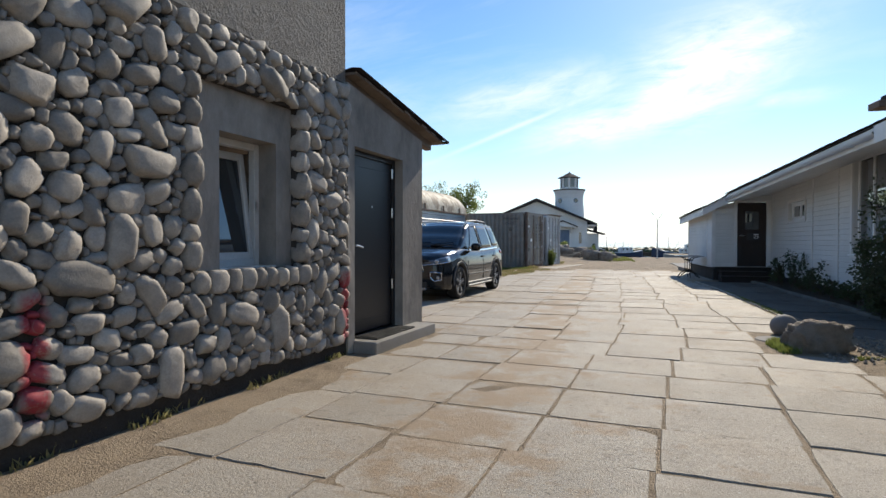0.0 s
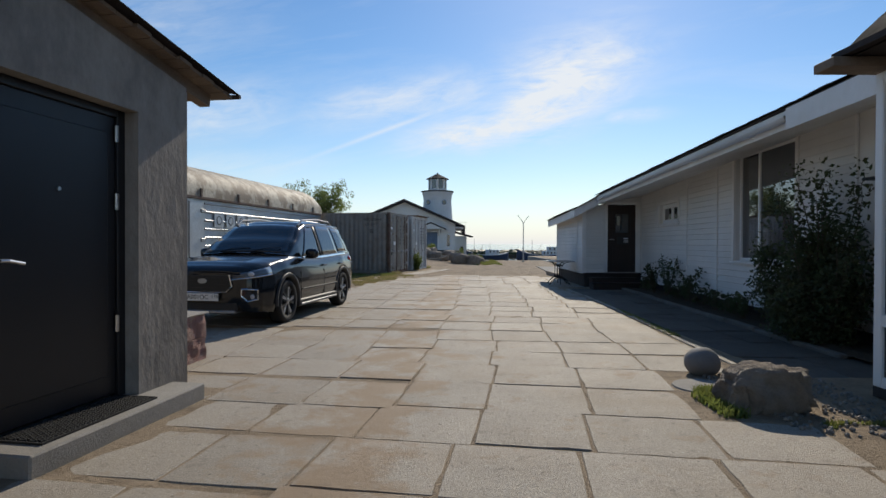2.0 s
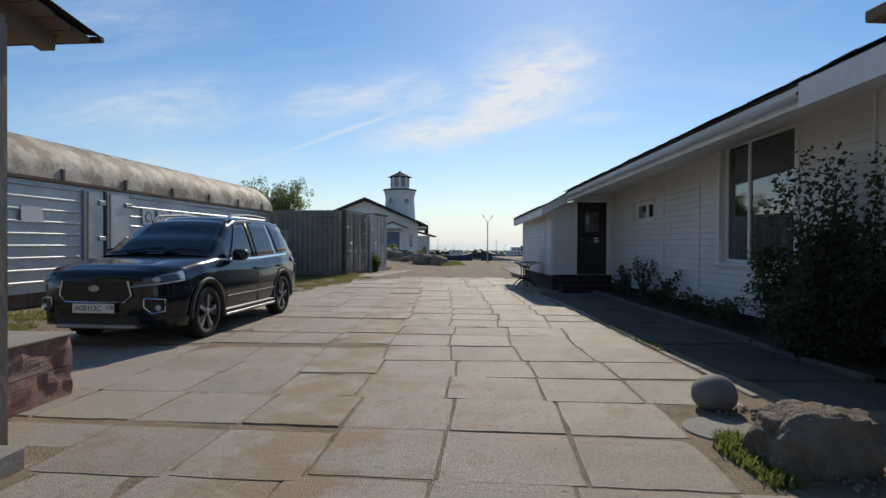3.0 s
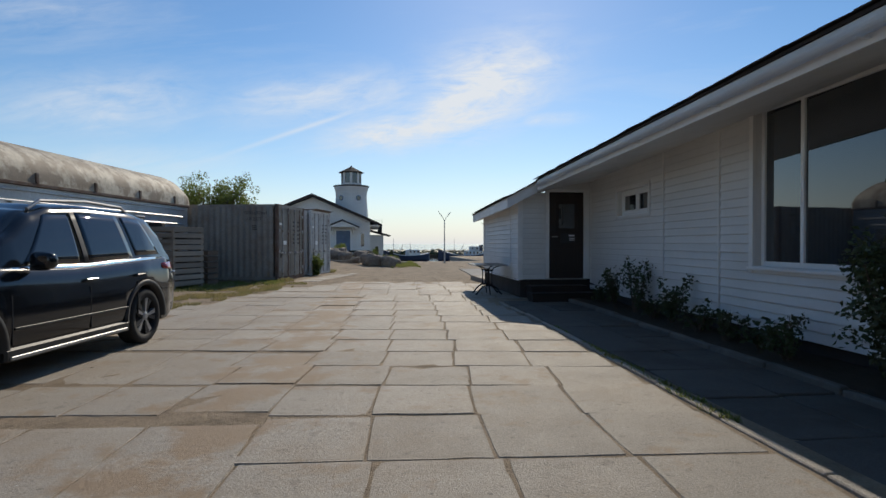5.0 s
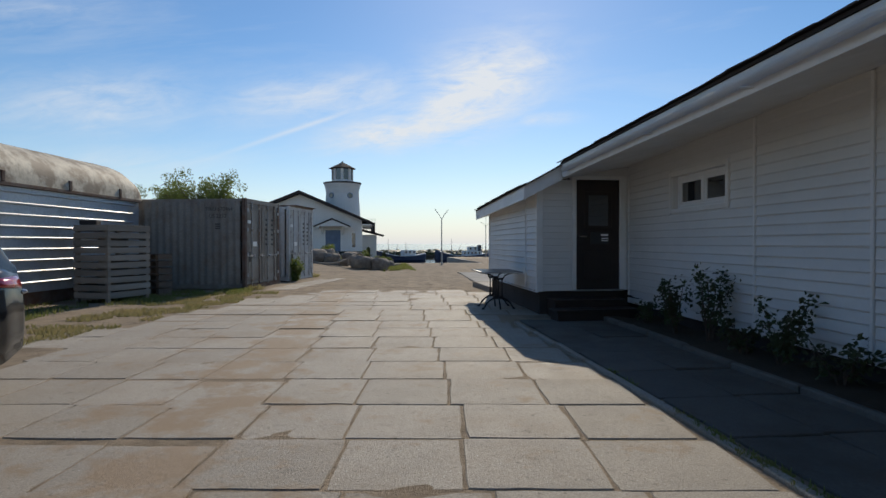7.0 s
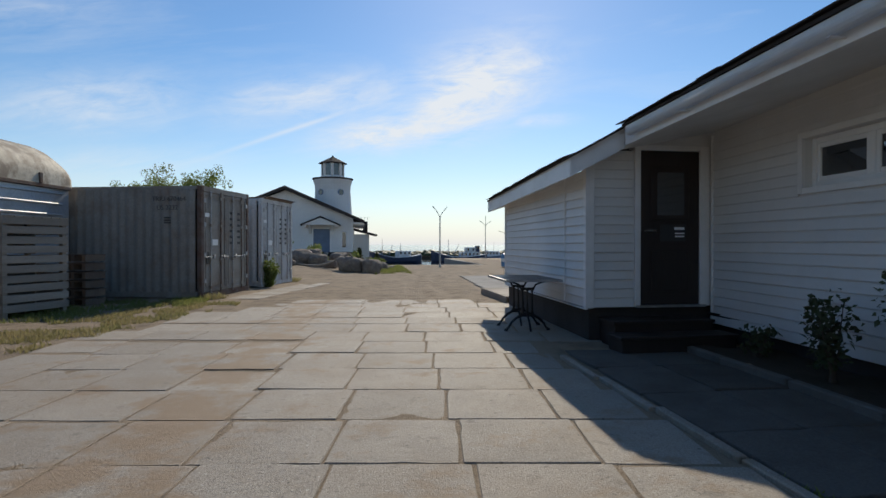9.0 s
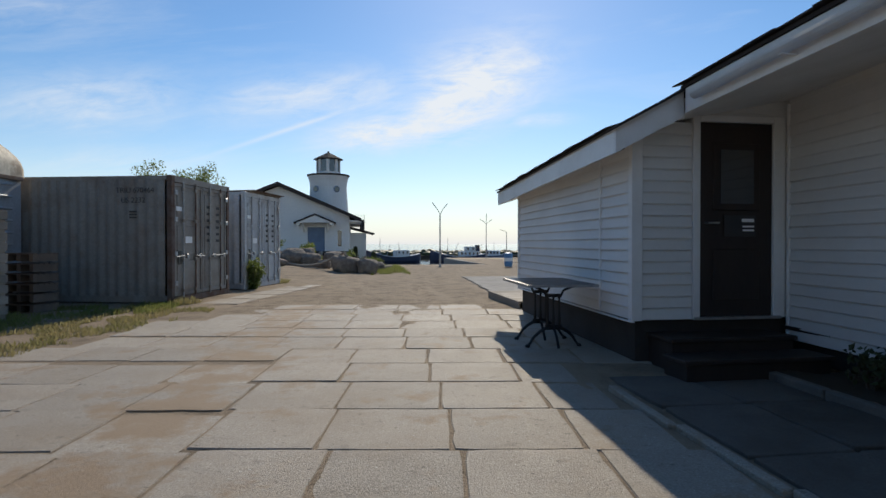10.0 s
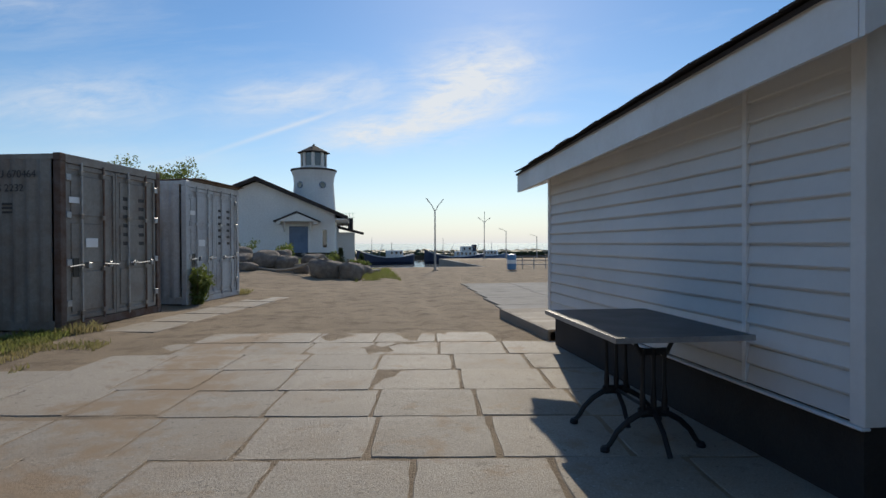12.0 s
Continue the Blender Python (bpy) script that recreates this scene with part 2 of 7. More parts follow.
def see_through(m, amount):
    """Lets part of the light through a thin leaf."""
    nt = m.node_tree
    out, b = nt.nodes["Material Output"], nt.nodes["Principled BSDF"]
    tr, mx = nt.nodes.new("ShaderNodeBsdfTranslucent"), nt.nodes.new("ShaderNodeMixShader")
    nt.links.new(b.inputs["Base Color"].links[0].from_socket, tr.inputs["Color"])
    mx.inputs[0].default_value = amount
    nt.links.new(b.outputs[0], mx.inputs[1])
    nt.links.new(tr.outputs[0], mx.inputs[2])
    nt.links.new(mx.outputs[0], out.inputs["Surface"])


for leafy, amount in ((GRASS, 0.5), (LEAF, 0.55), (LEAFDARK, 0.3)):
    see_through(leafy, amount)
BARK = material("bark", (0.12, 0.09, 0.065), None, 0.9, big=4, fine=40, bump=0.8, dist=0.01)
BLUEGREY = material("blue_grey_paint", (0.16, 0.22, 0.32), None, 0.6, big=2, fine=20, bump=0.1, dist=0.003)
SOIL = material("bed_soil", (0.07, 0.055, 0.04), (0.1, 0.08, 0.06), 0.95, big=3, fine=40, bump=0.9, dist=0.03, spec=0.1)


def spray(m, stripes):
    """Red spray paint run down over the stones: (world y, low z, high z)."""
    nt = m.node_tree
    b = nt.nodes["Principled BSDF"]
    base = b.inputs["Base Color"].links[0].from_socket
    geo, sep, nz = nt.nodes.new("ShaderNodeNewGeometry"), nt.nodes.new("ShaderNodeSeparateXYZ"), nt.nodes.new("ShaderNodeTexNoise")
    nt.links.new(geo.outputs["Position"], sep.inputs[0])
    nz.inputs["Scale"].default_value = 9.0

    def op(kind, a, c):
        n = nt.nodes.new("ShaderNodeMath")
        n.operation = kind
        for k, v in ((0, a), (1, c)):
            if isinstance(v, (int, float)):
                n.inputs[k].default_value = v
            else:
                nt.links.new(v, n.inputs[k])
        return n.outputs[0]

    total = None
    for y, lo, hi in stripes:
        d = op("DIVIDE", op("ABSOLUTE", op("SUBTRACT", sep.outputs[1], y), 0.0), 0.085)
        h = op("DIVIDE", op("ABSOLUTE", op("SUBTRACT", sep.outputs[2], (lo + hi) / 2), 0.0), (hi - lo) / 2)
        f = op("MULTIPLY", op("MAXIMUM", op("SUBTRACT", 1.0, op("POWER", d, 2.0)), 0.0), op("MAXIMUM", op("SUBTRACT", 1.0, op("POWER", h, 6.0)), 0.0))
        total = f if total is None else op("MAXIMUM", total, f)
    total = op("MINIMUM", op("MULTIPLY", total, op("MULTIPLY", nz.outputs["Fac"], 2.2)), 0.9)
    mx = nt.nodes.new("ShaderNodeMix")
    mx.data_type = "RGBA"
    nt.links.new(total, mx.inputs["Factor"])
    nt.links.new(base, mx.inputs[6])
    mx.inputs[7].default_value = (0.30, 0.02, 0.035, 1)
    nt.links.new(mx.outputs[2], b.inputs["Base Color"])


def trodden(m):
    """Sand trodden over the slabs, in a broken trail and in scattered patches."""
    nt = m.node_tree
    b = nt.nodes["Principled BSDF"]
    base = b.inputs["Base Color"].links[0].from_socket
    geo, sep = nt.nodes.new("ShaderNodeNewGeometry"), nt.nodes.new("ShaderNodeSeparateXYZ")
    nt.links.new(geo.outputs["Position"], sep.inputs[0])

    def op(kind, a, c):
        n = nt.nodes.new("ShaderNodeMath")
        n.operation = kind
        for k, v in ((0, a), (1, c)):
            if isinstance(v, (int, float)):
                n.inputs[k].default_value = v
            else:
                nt.links.new(v, n.inputs[k])
        return n.outputs[0]

    def cloud(scale, detail):
        n = nt.nodes.new("ShaderNodeTexNoise")
        n.inputs["Scale"].default_value, n.inputs["Detail"].default_value = scale, detail
        n.inputs["Roughness"].default_value = 0.68
        nt.links.new(geo.outputs["Position"], n.inputs["Vector"])
        return n.outputs["Fac"]

    line = op("ADD", op("SUBTRACT", sep.outputs[0], op("MULTIPLY", sep.outputs[1], 0.055)), 1.35)
    trail = op("POWER", 2.718, op("MULTIPLY", op("POWER", op("DIVIDE", line, 0.55), 2.0), -1.0))
    amount = op("ADD", op("MULTIPLY", trail, 0.16), cloud(1.7, 9.0))
    f = nt.nodes.new("ShaderNodeMapRange")
    f.inputs["From Min"].default_value, f.inputs["From Max"].default_value, f.inputs["To Max"].default_value = 0.56, 0.68, 0.9
    nt.links.new(amount, f.inputs["Value"])
    mx = nt.nodes.new("ShaderNodeMix")
    mx.data_type = "RGBA"
    nt.links.new(f.outputs[0], mx.inputs["Factor"])
    nt.links.new(base, mx.inputs[6])
    mx.inputs[7].default_value = (0.285, 0.2, 0.122, 1)
    nt.links.new(mx.outputs[2], b.inputs["Base Color"])


def flecked(m, scale, bright, pit):
    """Exposed grit: scattered pale chips and small dark pits."""
    nt = m.node_tree
    b = nt.nodes["Principled BSDF"]
    geo = nt.nodes.new("ShaderNodeNewGeometry")
    for size, lo, hi, shade, amount in ((scale, 0.66, 0.74, bright, 0.7), (scale * 0.45, 0.64, 0.72, pit, 0.75), (7.0, 0.62, 0.70, pit, 0.35)):
        nz, f, mx = nt.nodes.new("ShaderNodeTexNoise"), nt.nodes.new("ShaderNodeMapRange"), nt.nodes.new("ShaderNodeMix")
        nz.inputs["Scale"].default_value, nz.inputs["Detail"].default_value = size, 3.0
        nt.links.new(geo.outputs["Position"], nz.inputs["Vector"])
        f.inputs["From Min"].default_value, f.inputs["From Max"].default_value, f.inputs["To Max"].default_value = lo, hi, amount
        nt.links.new(nz.outputs["Fac"], f.inputs["Value"])
        mx.data_type = "RGBA"
        nt.links.new(f.outputs[0], mx.inputs["Factor"])
        nt.links.new(b.inputs["Base Color"].links[0].from_socket, mx.inputs[6])
        mx.inputs[7].default_value = (*shade, 1)
        nt.links.new(mx.outputs[2], b.inputs["Base Color"])


flecked(SLAB, 48.0, (0.6, 0.57, 0.52), (0.15, 0.13, 0.105))
trodden(SLAB)
spray(STONE, ((2.62, 0.22, 0.95), (5.70, 0.12, 0.92)))


# ---- builders ----
def part(name, bm, mat, parent=None, label="", smooth=False):
    me = bpy.data.meshes.new(name)
    bm.normal_update()
    bm.to_mesh(me)
    bm.free()
    me.materials.append(mat)
    if smooth:
        for p in me.polygons:
            p.use_smooth = True
    ob = new(name, me)
    if parent is not None:
        ob.parent = parent
    if label:
        ob["label"] = label
    return ob


def thing(name, m, label, category, group="", kind=""):
    ob = tagged(new(name), label, category, group, kind)
    ob.empty_display_size = 0.2
    ob.matrix_basis = m
    return ob


def setting(name, bm, mat, label="", category="", smooth=False, m=None):
    ob = part(name, bm, mat, None, "", smooth)
    if m is not None:
        ob.matrix_basis = m
    return tagged(ob, label, category, kind="structure")


def box(bm, x0, x1, y0, y1, z0, z1, bevel=0.0, m=None):
    vs = [bm.verts.new((x, y, z)) for x in (x0, x1) for y in (y0, y1) for z in (z0, z1)]
    fs = [bm.faces.new([vs[i] for i in q]) for q in ((0, 1, 3, 2), (4, 6, 7, 5), (0, 4, 5, 1), (2, 3, 7, 6), (0, 2, 6, 4), (1, 5, 7, 3))]
    if bevel:
        es = list({e for f in fs for e in f.edges})
        vs = list({v for f in bmesh.ops.bevel(bm, geom=es, offset=bevel, segments=1, affect="EDGES")["faces"] for v in f.verts} | {v for v in vs if v.is_valid})
    if m is not None:
        bmesh.ops.transform(bm, matrix=m, verts=vs)
    return bm


def boxes(*rows, bevel=0.0):
    bm = bmesh.new()
    for r in rows:
        box(bm, *r, bevel=bevel)
    return bm


def prism(pts, axis, lo, hi):
    """A polygon drawn out along one axis. pts: the two other coordinates in order."""
    bm = bmesh.new()
    put = {"x": lambda a, b, c: (c, a, b), "y": lambda a, b, c: (a, c, b), "z": lambda a, b, c: (a, b, c)}[axis]
    one = [bm.verts.new(put(a, b, lo)) for a, b in pts]
    two = [bm.verts.new(put(a, b, hi)) for a, b in pts]
    n = len(pts)
    bm.faces.new(one[::-1])
    bm.faces.new(two)
    for i in range(n):
        bm.faces.new((one[i], one[(i + 1) % n], two[(i + 1) % n], two[i]))
    bmesh.ops.recalc_face_normals(bm, faces=bm.faces[:])
    return bm


def lathe(bm, prof, seg=16, m=None):
    """A profile of (radius, height) turned about z."""
    rings = []
    for r, z in prof:
        rings.append([bm.verts.new((r * math.cos(2 * math.pi * i / seg), r * math.sin(2 * math.pi * i / seg), z)) for i in range(seg)])
    for a, b in zip(rings, rings[1:]):
        for i in range(seg):
            bm.faces.new((a[i], a[(i + 1) % seg], b[(i + 1) % seg], b[i]))
    bm.faces.new(rings[0][::-1])
    bm.faces.new(rings[-1])
    if m is not None:
        bmesh.ops.transform(bm, matrix=m, verts=[v for r in rings for v in r])
    return bm


def tube(bm, pts, r, seg=8, r2=None):
    """A round bar along points."""
    pts = [Vector(p) for p in pts]
    rings = []
    for i, p in enumerate(pts):
        d = (pts[min(i + 1, len(pts) - 1)] - pts[max(i - 1, 0)]).normalized()
        side = d.cross(Vector((0, 0, 1)) if abs(d.z) < 0.9 else Vector((1, 0, 0))).normalized()
        up = side.cross(d)
        rad = r if r2 is None else r + (r2 - r) * i / (len(pts) - 1)
        rings.append([bm.verts.new(p + rad * (math.cos(2 * math.pi * k / seg) * side + math.sin(2 * math.pi * k / seg) * up)) for k in range(seg)])
    for a, b in zip(rings, rings[1:]):
        for k in range(seg):
            bm.faces.new((a[k], a[(k + 1) % seg], b[(k + 1) % seg], b[k]))
    bm.faces.new(rings[0][::-1])
    bm.faces.new(rings[-1])
    return bm


def lump(size, seed, detail=3, rough=0.25, flat=0.0, scale=1.3, sharp=0.0):
    """A stone: a sphere pushed about by noise, size = its three radii."""
    bm = bmesh.new()
    bmesh.ops.create_icosphere(bm, subdivisions=detail, radius=1.0)
    off = Vector((seed * 7.3, seed * 3.1, seed * 1.7))
    for v in bm.verts:
        p = v.co.copy()
        n = noise.noise(p * scale + off) + 0.45 * noise.noise(p * scale * 2.3 + off)
        if sharp:
            p = Vector([math.copysign(abs(c) ** (1 - sharp), c) for c in p])
        p *= 1 + rough * n
        if flat and p.z < -flat:
            p.z = -flat
        v.co = (p.x * size[0], p.y * size[1], p.z * size[2])
    return bm


def curve_at(keys, t):
    """Smooth reading of a short table of (t, value)."""
    if t <= keys[0][0]:
        return keys[0][1]
    for (a, va), (b, vb) in zip(keys, keys[1:]):
        if t <= b:
            f = (t - a) / (b - a)
            f = f * f * (3 - 2 * f) * 0.5 + f * 0.5
            return va + (vb - va) * f
    return keys[-1][1]

# ---- ground ----
QUAY = 46.8          # the quay's edge, beyond which lies the harbour


def ground_height(x, y):
    z = -0.022 + 0.008 * noise.noise(Vector((x * 0.8, y * 0.8, 0))) + 0.005 * noise.noise(Vector((x * 3.1, y * 3.1, 5)))
    if -5.2 < x < 3.9 and y < 25.3:              # sand that fills the joints of the paving
        z = -0.007 + 0.005 * noise.noise(Vector((x * 1.3, y * 1.3, 0))) + 0.004 * noise.noise(Vector((x * 7.1, y * 7.1, 5)))
    if x > 3.02 and 8.4 < y < 19.2:              # under the path along the wall
        z = -0.04
    if y < 8:                                    # sand drifted against the wall
        z += 0.013 * max(0.0, min(1.0, 1.2 - (x + 2.55 - (y - 7.675) * 0.158) / 0.5))
    if y > 24:
        f = min(1, (y - 24) / 3)
        z += 0.03 * f * (0.5 + noise.noise(Vector((x * 1.7, y * 0.5, 9))))
        wob = 0.5 * noise.noise(Vector((0, y * 0.12, 3)))
        for track in (0.9, 2.5, 3.1, 4.6):          # wheel ruts
            z -= 0.035 * f * math.exp(-((x - track - wob - (y - 24) * 0.06) / 0.16) ** 2)
            z += 0.018 * f * math.exp(-((x - track - wob - 0.28 - (y - 24) * 0.06) / 0.12) ** 2)
    if x < 1.6 and y > 34:                       # the low mound on which the house stands
        z += 0.62 * min(1, (1.6 - x) / 3.5) * min(1, (y - 34) / 9)
    return z


def quay_line(x):
    return 92 if x < 2.0 else QUAY if x < 8.6 else QUAY + 16


def build_ground():
    xs = [-400, -150, -60, -30, -18] + [-12 + 0.22 * i for i in range(110)] + [13, 16, 20, 30, 60, 150, 400]
    ys = [-400, -120, -40, -15, -6] + [-2 + 0.25 * i for i in range(194)] + [46.7, 46.9, 48, 52, 57, 62.7, 62.9, 70, 100, 200, 500, 1500]
    verts, faces = [], []
    for y in ys:
        for x in xs:
            wet = y > quay_line(x) and x < 60
            far = y > (92 if x < 2.0 else 66)
            z = -3.0 if wet or far else ground_height(x, y)
            if x < -14 and not far:
                z = -0.02
            verts.append((x, y, z))
    n = len(xs)
    for j in range(len(ys) - 1):
        for i in range(n - 1):
            a = j * n + i
            faces.append((a, a + 1, a + n + 1, a + n))
    me = bpy.data.meshes.new("ground")
    me.from_pydata(verts, [], faces)
    me.materials.append(SAND)
    for p in me.polygons:
        p.use_smooth = True
    tagged(new("ground", me), "pale trampled sand and gravel ground", "ground", kind="structure")


build_ground()
setting("water", boxes((-1500, 1500, 46.4, 3000, -1.2, -1.0)), WATER, "calm grey-blue harbour water", "water")

# ---- left building: stone-faced house and rendered lean-to, in its own turned frame ----
LEFT = pose(-2.55, 7.675, 0, 0, 0, -9)     # x: out of the wall, y: along it, away from the start; the stone face ends at y = -1.92


def hollow_wall(y0, y1, z0, z1, holes, x0, x1, bm=None):
    """A wall slab between x0 and x1 with rectangular holes (ya, yb, za, zb), built of boxes."""
    bm = bm or bmesh.new()
    ycuts = sorted({y0, y1, *[h[0] for h in holes], *[h[1] for h in holes]})
    for ya, yb in zip(ycuts, ycuts[1:]):
        mid = (ya + yb) / 2
        z = z0
        for h in sorted([h for h in holes if h[0] < mid < h[1]], key=lambda h: h[2]):
            if h[2] > z:
                box(bm, x0, x1, ya, yb, z, h[2])
            z = h[3]
        if z < z1:
            box(bm, x0, x1, ya, yb, z, z1)
    return bm


NICHE = (-3.95, -2.78, 0.99, 2.44)
OPEN_W = (-3.67, -2.99, 1.00, 2.09)
wall_left = setting("wall_left", hollow_wall(-9.0, -1.92, 0, 2.9, [NICHE], -0.10, -0.045), MORTAR, "dark mortar wall set with rounded field stones", "wall", m=LEFT)
setting("wall_left_core", hollow_wall(-9.0, -1.92, 0, 2.9, [OPEN_W], -0.42, -0.101), PLASTER, "grey rendered wall round a recessed window", "wall", m=LEFT)
setting("wall_left_upper", boxes((-0.40, -0.05, -9.0, -1.92, 2.901, 6.2)), ROUGHCAST, "grey roughcast upper wall", "wall", m=LEFT)
setting("wall_left_back", boxes((-6.4, -0.43, -9.0, -8.7, 0, 6.2), (-6.4, -6.0, -8.69, -1.92, 0, 6.2), (-5.99, -0.43, -2.3, -1.921, 2.91, 6.2), (-5.99, -0.43, -8.69, -2.31, 6.0, 6.19)), ROUGHCAST, "", "wall", m=LEFT)
# lean-to
DOOR_H = (-1.78, -0.60, 0.0, 2.26)
setting("wall_shed", hollow_wall(-1.918, 0, 0, 2.56, [DOOR_H], -0.30, -0.02), PLASTER, "grey cement-rendered lean-to wall", "wall", m=LEFT)
setting("wall_shed_end", boxes((-4.2, -0.301, -0.25, -0.01, 0, 2.56)), PLASTER, "", "wall", m=LEFT)
setting("wall_shed_top", prism([(-1.918, 2.561), (-0.01, 2.561), (-0.01, 2.60), (-1.918, 2.92)], "x", -0.30, -0.021), PLASTER, "", "wall", m=LEFT)
ROOF_SLOPE = math.degrees(math.atan2(0.36, 2.46))



# ---- right building ----
WX, AX = 5.24, 3.77      # main wall and annex wall faces, before they are turned about the inner corner and the annex corner
FLOOR_R = 0.43
BIGWIN = (11.35, 13.40, 0.98, 2.95)
SMALLWIN = (16.45, 17.91, 1.82, 2.32)
MAIN = pose(5.52, 19.6, 0, 0, 0, -3.9) @ Matrix.Translation((-WX, -19.6, 0))
ANNEX = pose(AX, 19.6, 0, 0, 0, -1.7) @ Matrix.Translation((-AX, -19.6, 0))


def wall_x(y):
    return 5.52 + (y - 19.6) * 0.068


setting("wall_right", hollow_wall(8.0, 19.58, 0.20, 3.0, [BIGWIN, SMALLWIN], WX + 0.02, WX + 0.25), SIDING, "white clad wall of a long low building", "wall", m=MAIN)
setting("wall_annex_front", boxes((AX + 0.02, 4.46, 19.60, 19.8, FLOOR_R, 2.45), (5.40, 5.75, 19.60, 19.8, FLOOR_R, 3.02), (4.461, 5.399, 19.60, 19.8, 2.50, 2.75)), SIDING, "white clad annex wall round a door", "wall")
setting("wall_annex", boxes((AX + 0.02, AX + 0.2, 19.801, 24.05, FLOOR_R, 2.2)), SIDING, "white clad annex wall", "wall", m=ANNEX)
setting("wall_annex_far", boxes((AX + 0.33, 12, 23.85, 24.05, FLOOR_R, 2.2)), SIDING, "", "wall")
setting("wall_right_ends", boxes((5.1, 12, 8.0, 8.2, 0, 2.6), (12.01, 12.2, 8.0, 24.05, 0, 2.4)), SIDING, "", "wall")
setting("plinth_annex", boxes((AX + 0.06, AX + 0.25, 19.65, 24.0, 0, FLOOR_R)), PLINTH, "dark brown building base", "plinth", m=ANNEX)
setting("plinth_front", boxes((AX + 0.255, 5.75, 19.65, 19.85, 0, FLOOR_R)), PLINTH, "dark brown building base", "plinth")
setting("plinth_main", boxes((WX + 0.06, WX + 0.3, 8.0, 19.6, 0, 0.199)), PLINTH, "dark brown building base", "plinth", m=MAIN)
setting("floor_right", boxes((5.5, 12, 5.2, 23.8, 0.30, 0.34)), DARKWOOD, "", "floor")


def rising(y):
    """Height of the main eave's lower edge along the building."""
    return 2.45 + (19.1 - y) * 0.0295


def eave_annex(y):
    return 2.065 - (y - 19.3) * 0.0236


PITCH = 0.30             # rise of the roof per metre


def quad_slab(a, b, c, d, t):
    """A sheet of thickness t under the four corners, in order."""
    bm = bmesh.new()
    up = [bm.verts.new(p) for p in (a, b, c, d)]
    dn = [bm.verts.new((p[0], p[1], p[2] - t)) for p in (a, b, c, d)]
    bm.faces.new(up)
    bm.faces.new(dn[::-1])
    for i in range(4):
        bm.faces.new((up[i], dn[i], dn[(i + 1) % 4], up[(i + 1) % 4]))
    bmesh.ops.recalc_face_normals(bm, faces=bm.faces[:])
    return bm


def eave_x(y):
    """Plan line of the main eave's fascia."""
    return 4.10 + (y - 19.2) * 0.0225


def annex_x(y):
    """Plan line of the annex's fascia."""
    return 3.43 + (y - 19.3) * 0.043


NEAR, KINK, FAR = 4.8, 19.25, 24.6
EA, EB = 0.265, 0.245     # roof sheet above the fascia's lower edge, main and annex
roof = tagged(new("roof_right"), "dark bitumen shingle roof with ragged edge", "roof", kind="structure")
KX = eave_x(KINK)
part("deck", quad_slab((eave_x(NEAR) - 0.02, NEAR, rising(NEAR) + EA), (8.6, NEAR, rising(NEAR) + EA + 4.5 * PITCH), (8.6, KINK, rising(KINK) + EA + 4.5 * PITCH), (KX - 0.02, KINK, rising(KINK) + EA), 0.03), SHINGLE, roof)
part("deck", quad_slab((annex_x(19.2) - 0.02, 19.2, eave_annex(19.2) + EB), (KX + 0.02, 19.2, rising(KINK) + EA - 0.01), (KX + 0.3, FAR, eave_annex(FAR) + 0.56), (annex_x(FAR) - 0.02, FAR, eave_annex(FAR) + EB), 0.03), SHINGLE, roof)
part("deck", quad_slab((KX + 0.021, KINK + 0.001, rising(KINK) + EA), (8.6, KINK + 0.001, rising(KINK) + EA + 4.5 * PITCH), (8.6, FAR, eave_annex(FAR) + 0.56 + 4.2 * PITCH), (KX + 0.301, FAR, eave_annex(FAR) + 0.56), 0.03), SHINGLE, roof)
part("deck", quad_slab((8.601, NEAR, rising(NEAR) + 1.58), (13, NEAR, rising(NEAR)), (13, FAR, rising(19)), (8.601, FAR, rising(19) + 1.58), 0.03), SHINGLE, roof)
rnd = random.Random(11)
tab = []
for k in range(4):
    bm = bmesh.new()
    box(bm, -0.04, 0.25, -0.169, 0.169, 0.0, 0.011)
    for v in bm.verts:
        v.co.z += rnd.uniform(-0.003, 0.006)
        v.co.x += rnd.uniform(-0.008, 0.008)
    me = bpy.data.meshes.new("shingle")
    bm.to_mesh(me)
    bm.free()
    me.materials.append(SHINGLE)
    tab.append(me)
tilt = -math.degrees(math.atan(PITCH))
y = 5.0
while y < FAR - 0.05:
    main = y < KINK - 0.05
    for row in range(2):
        ob = new("shingle", rnd.choice(tab))
        ob.parent = roof
        x = (eave_x(y) if main else annex_x(y)) + row * 0.16 - rnd.uniform(0.015, 0.04)
        z = (rising(y) + EA if main else eave_annex(y) + EB) + 0.01 + row * (0.16 * PITCH + 0.006)
        ob.matrix_basis = pose(x, y + row * 0.11, z + rnd.uniform(0, 0.005), (-1.7 if main else -1.35) + rnd.uniform(-0.5, 0.5), tilt, (-1.3 if main else -2.5) + rnd.uniform(-0.8, 0.8))
    y += 0.345


def board_between(line, off, thick, ya, yb, low, h):
    """An upright board along a plan line, with sloping lower and upper edges."""
    bm = bmesh.new()
    vs = [bm.verts.new((line(y) + off + d, y, low(y) + dz)) for d in (0, thick) for y, dz in ((ya, 0), (ya, h), (yb, h), (yb, 0))]
    for q in ((0, 1, 2, 3), (7, 6, 5, 4), (0, 4, 5, 1), (1, 5, 6, 2), (2, 6, 7, 3), (3, 7, 4, 0)):
        bm.faces.new([vs[i] for i in q])
    bmesh.ops.recalc_face_normals(bm, faces=bm.faces[:])
    return bm


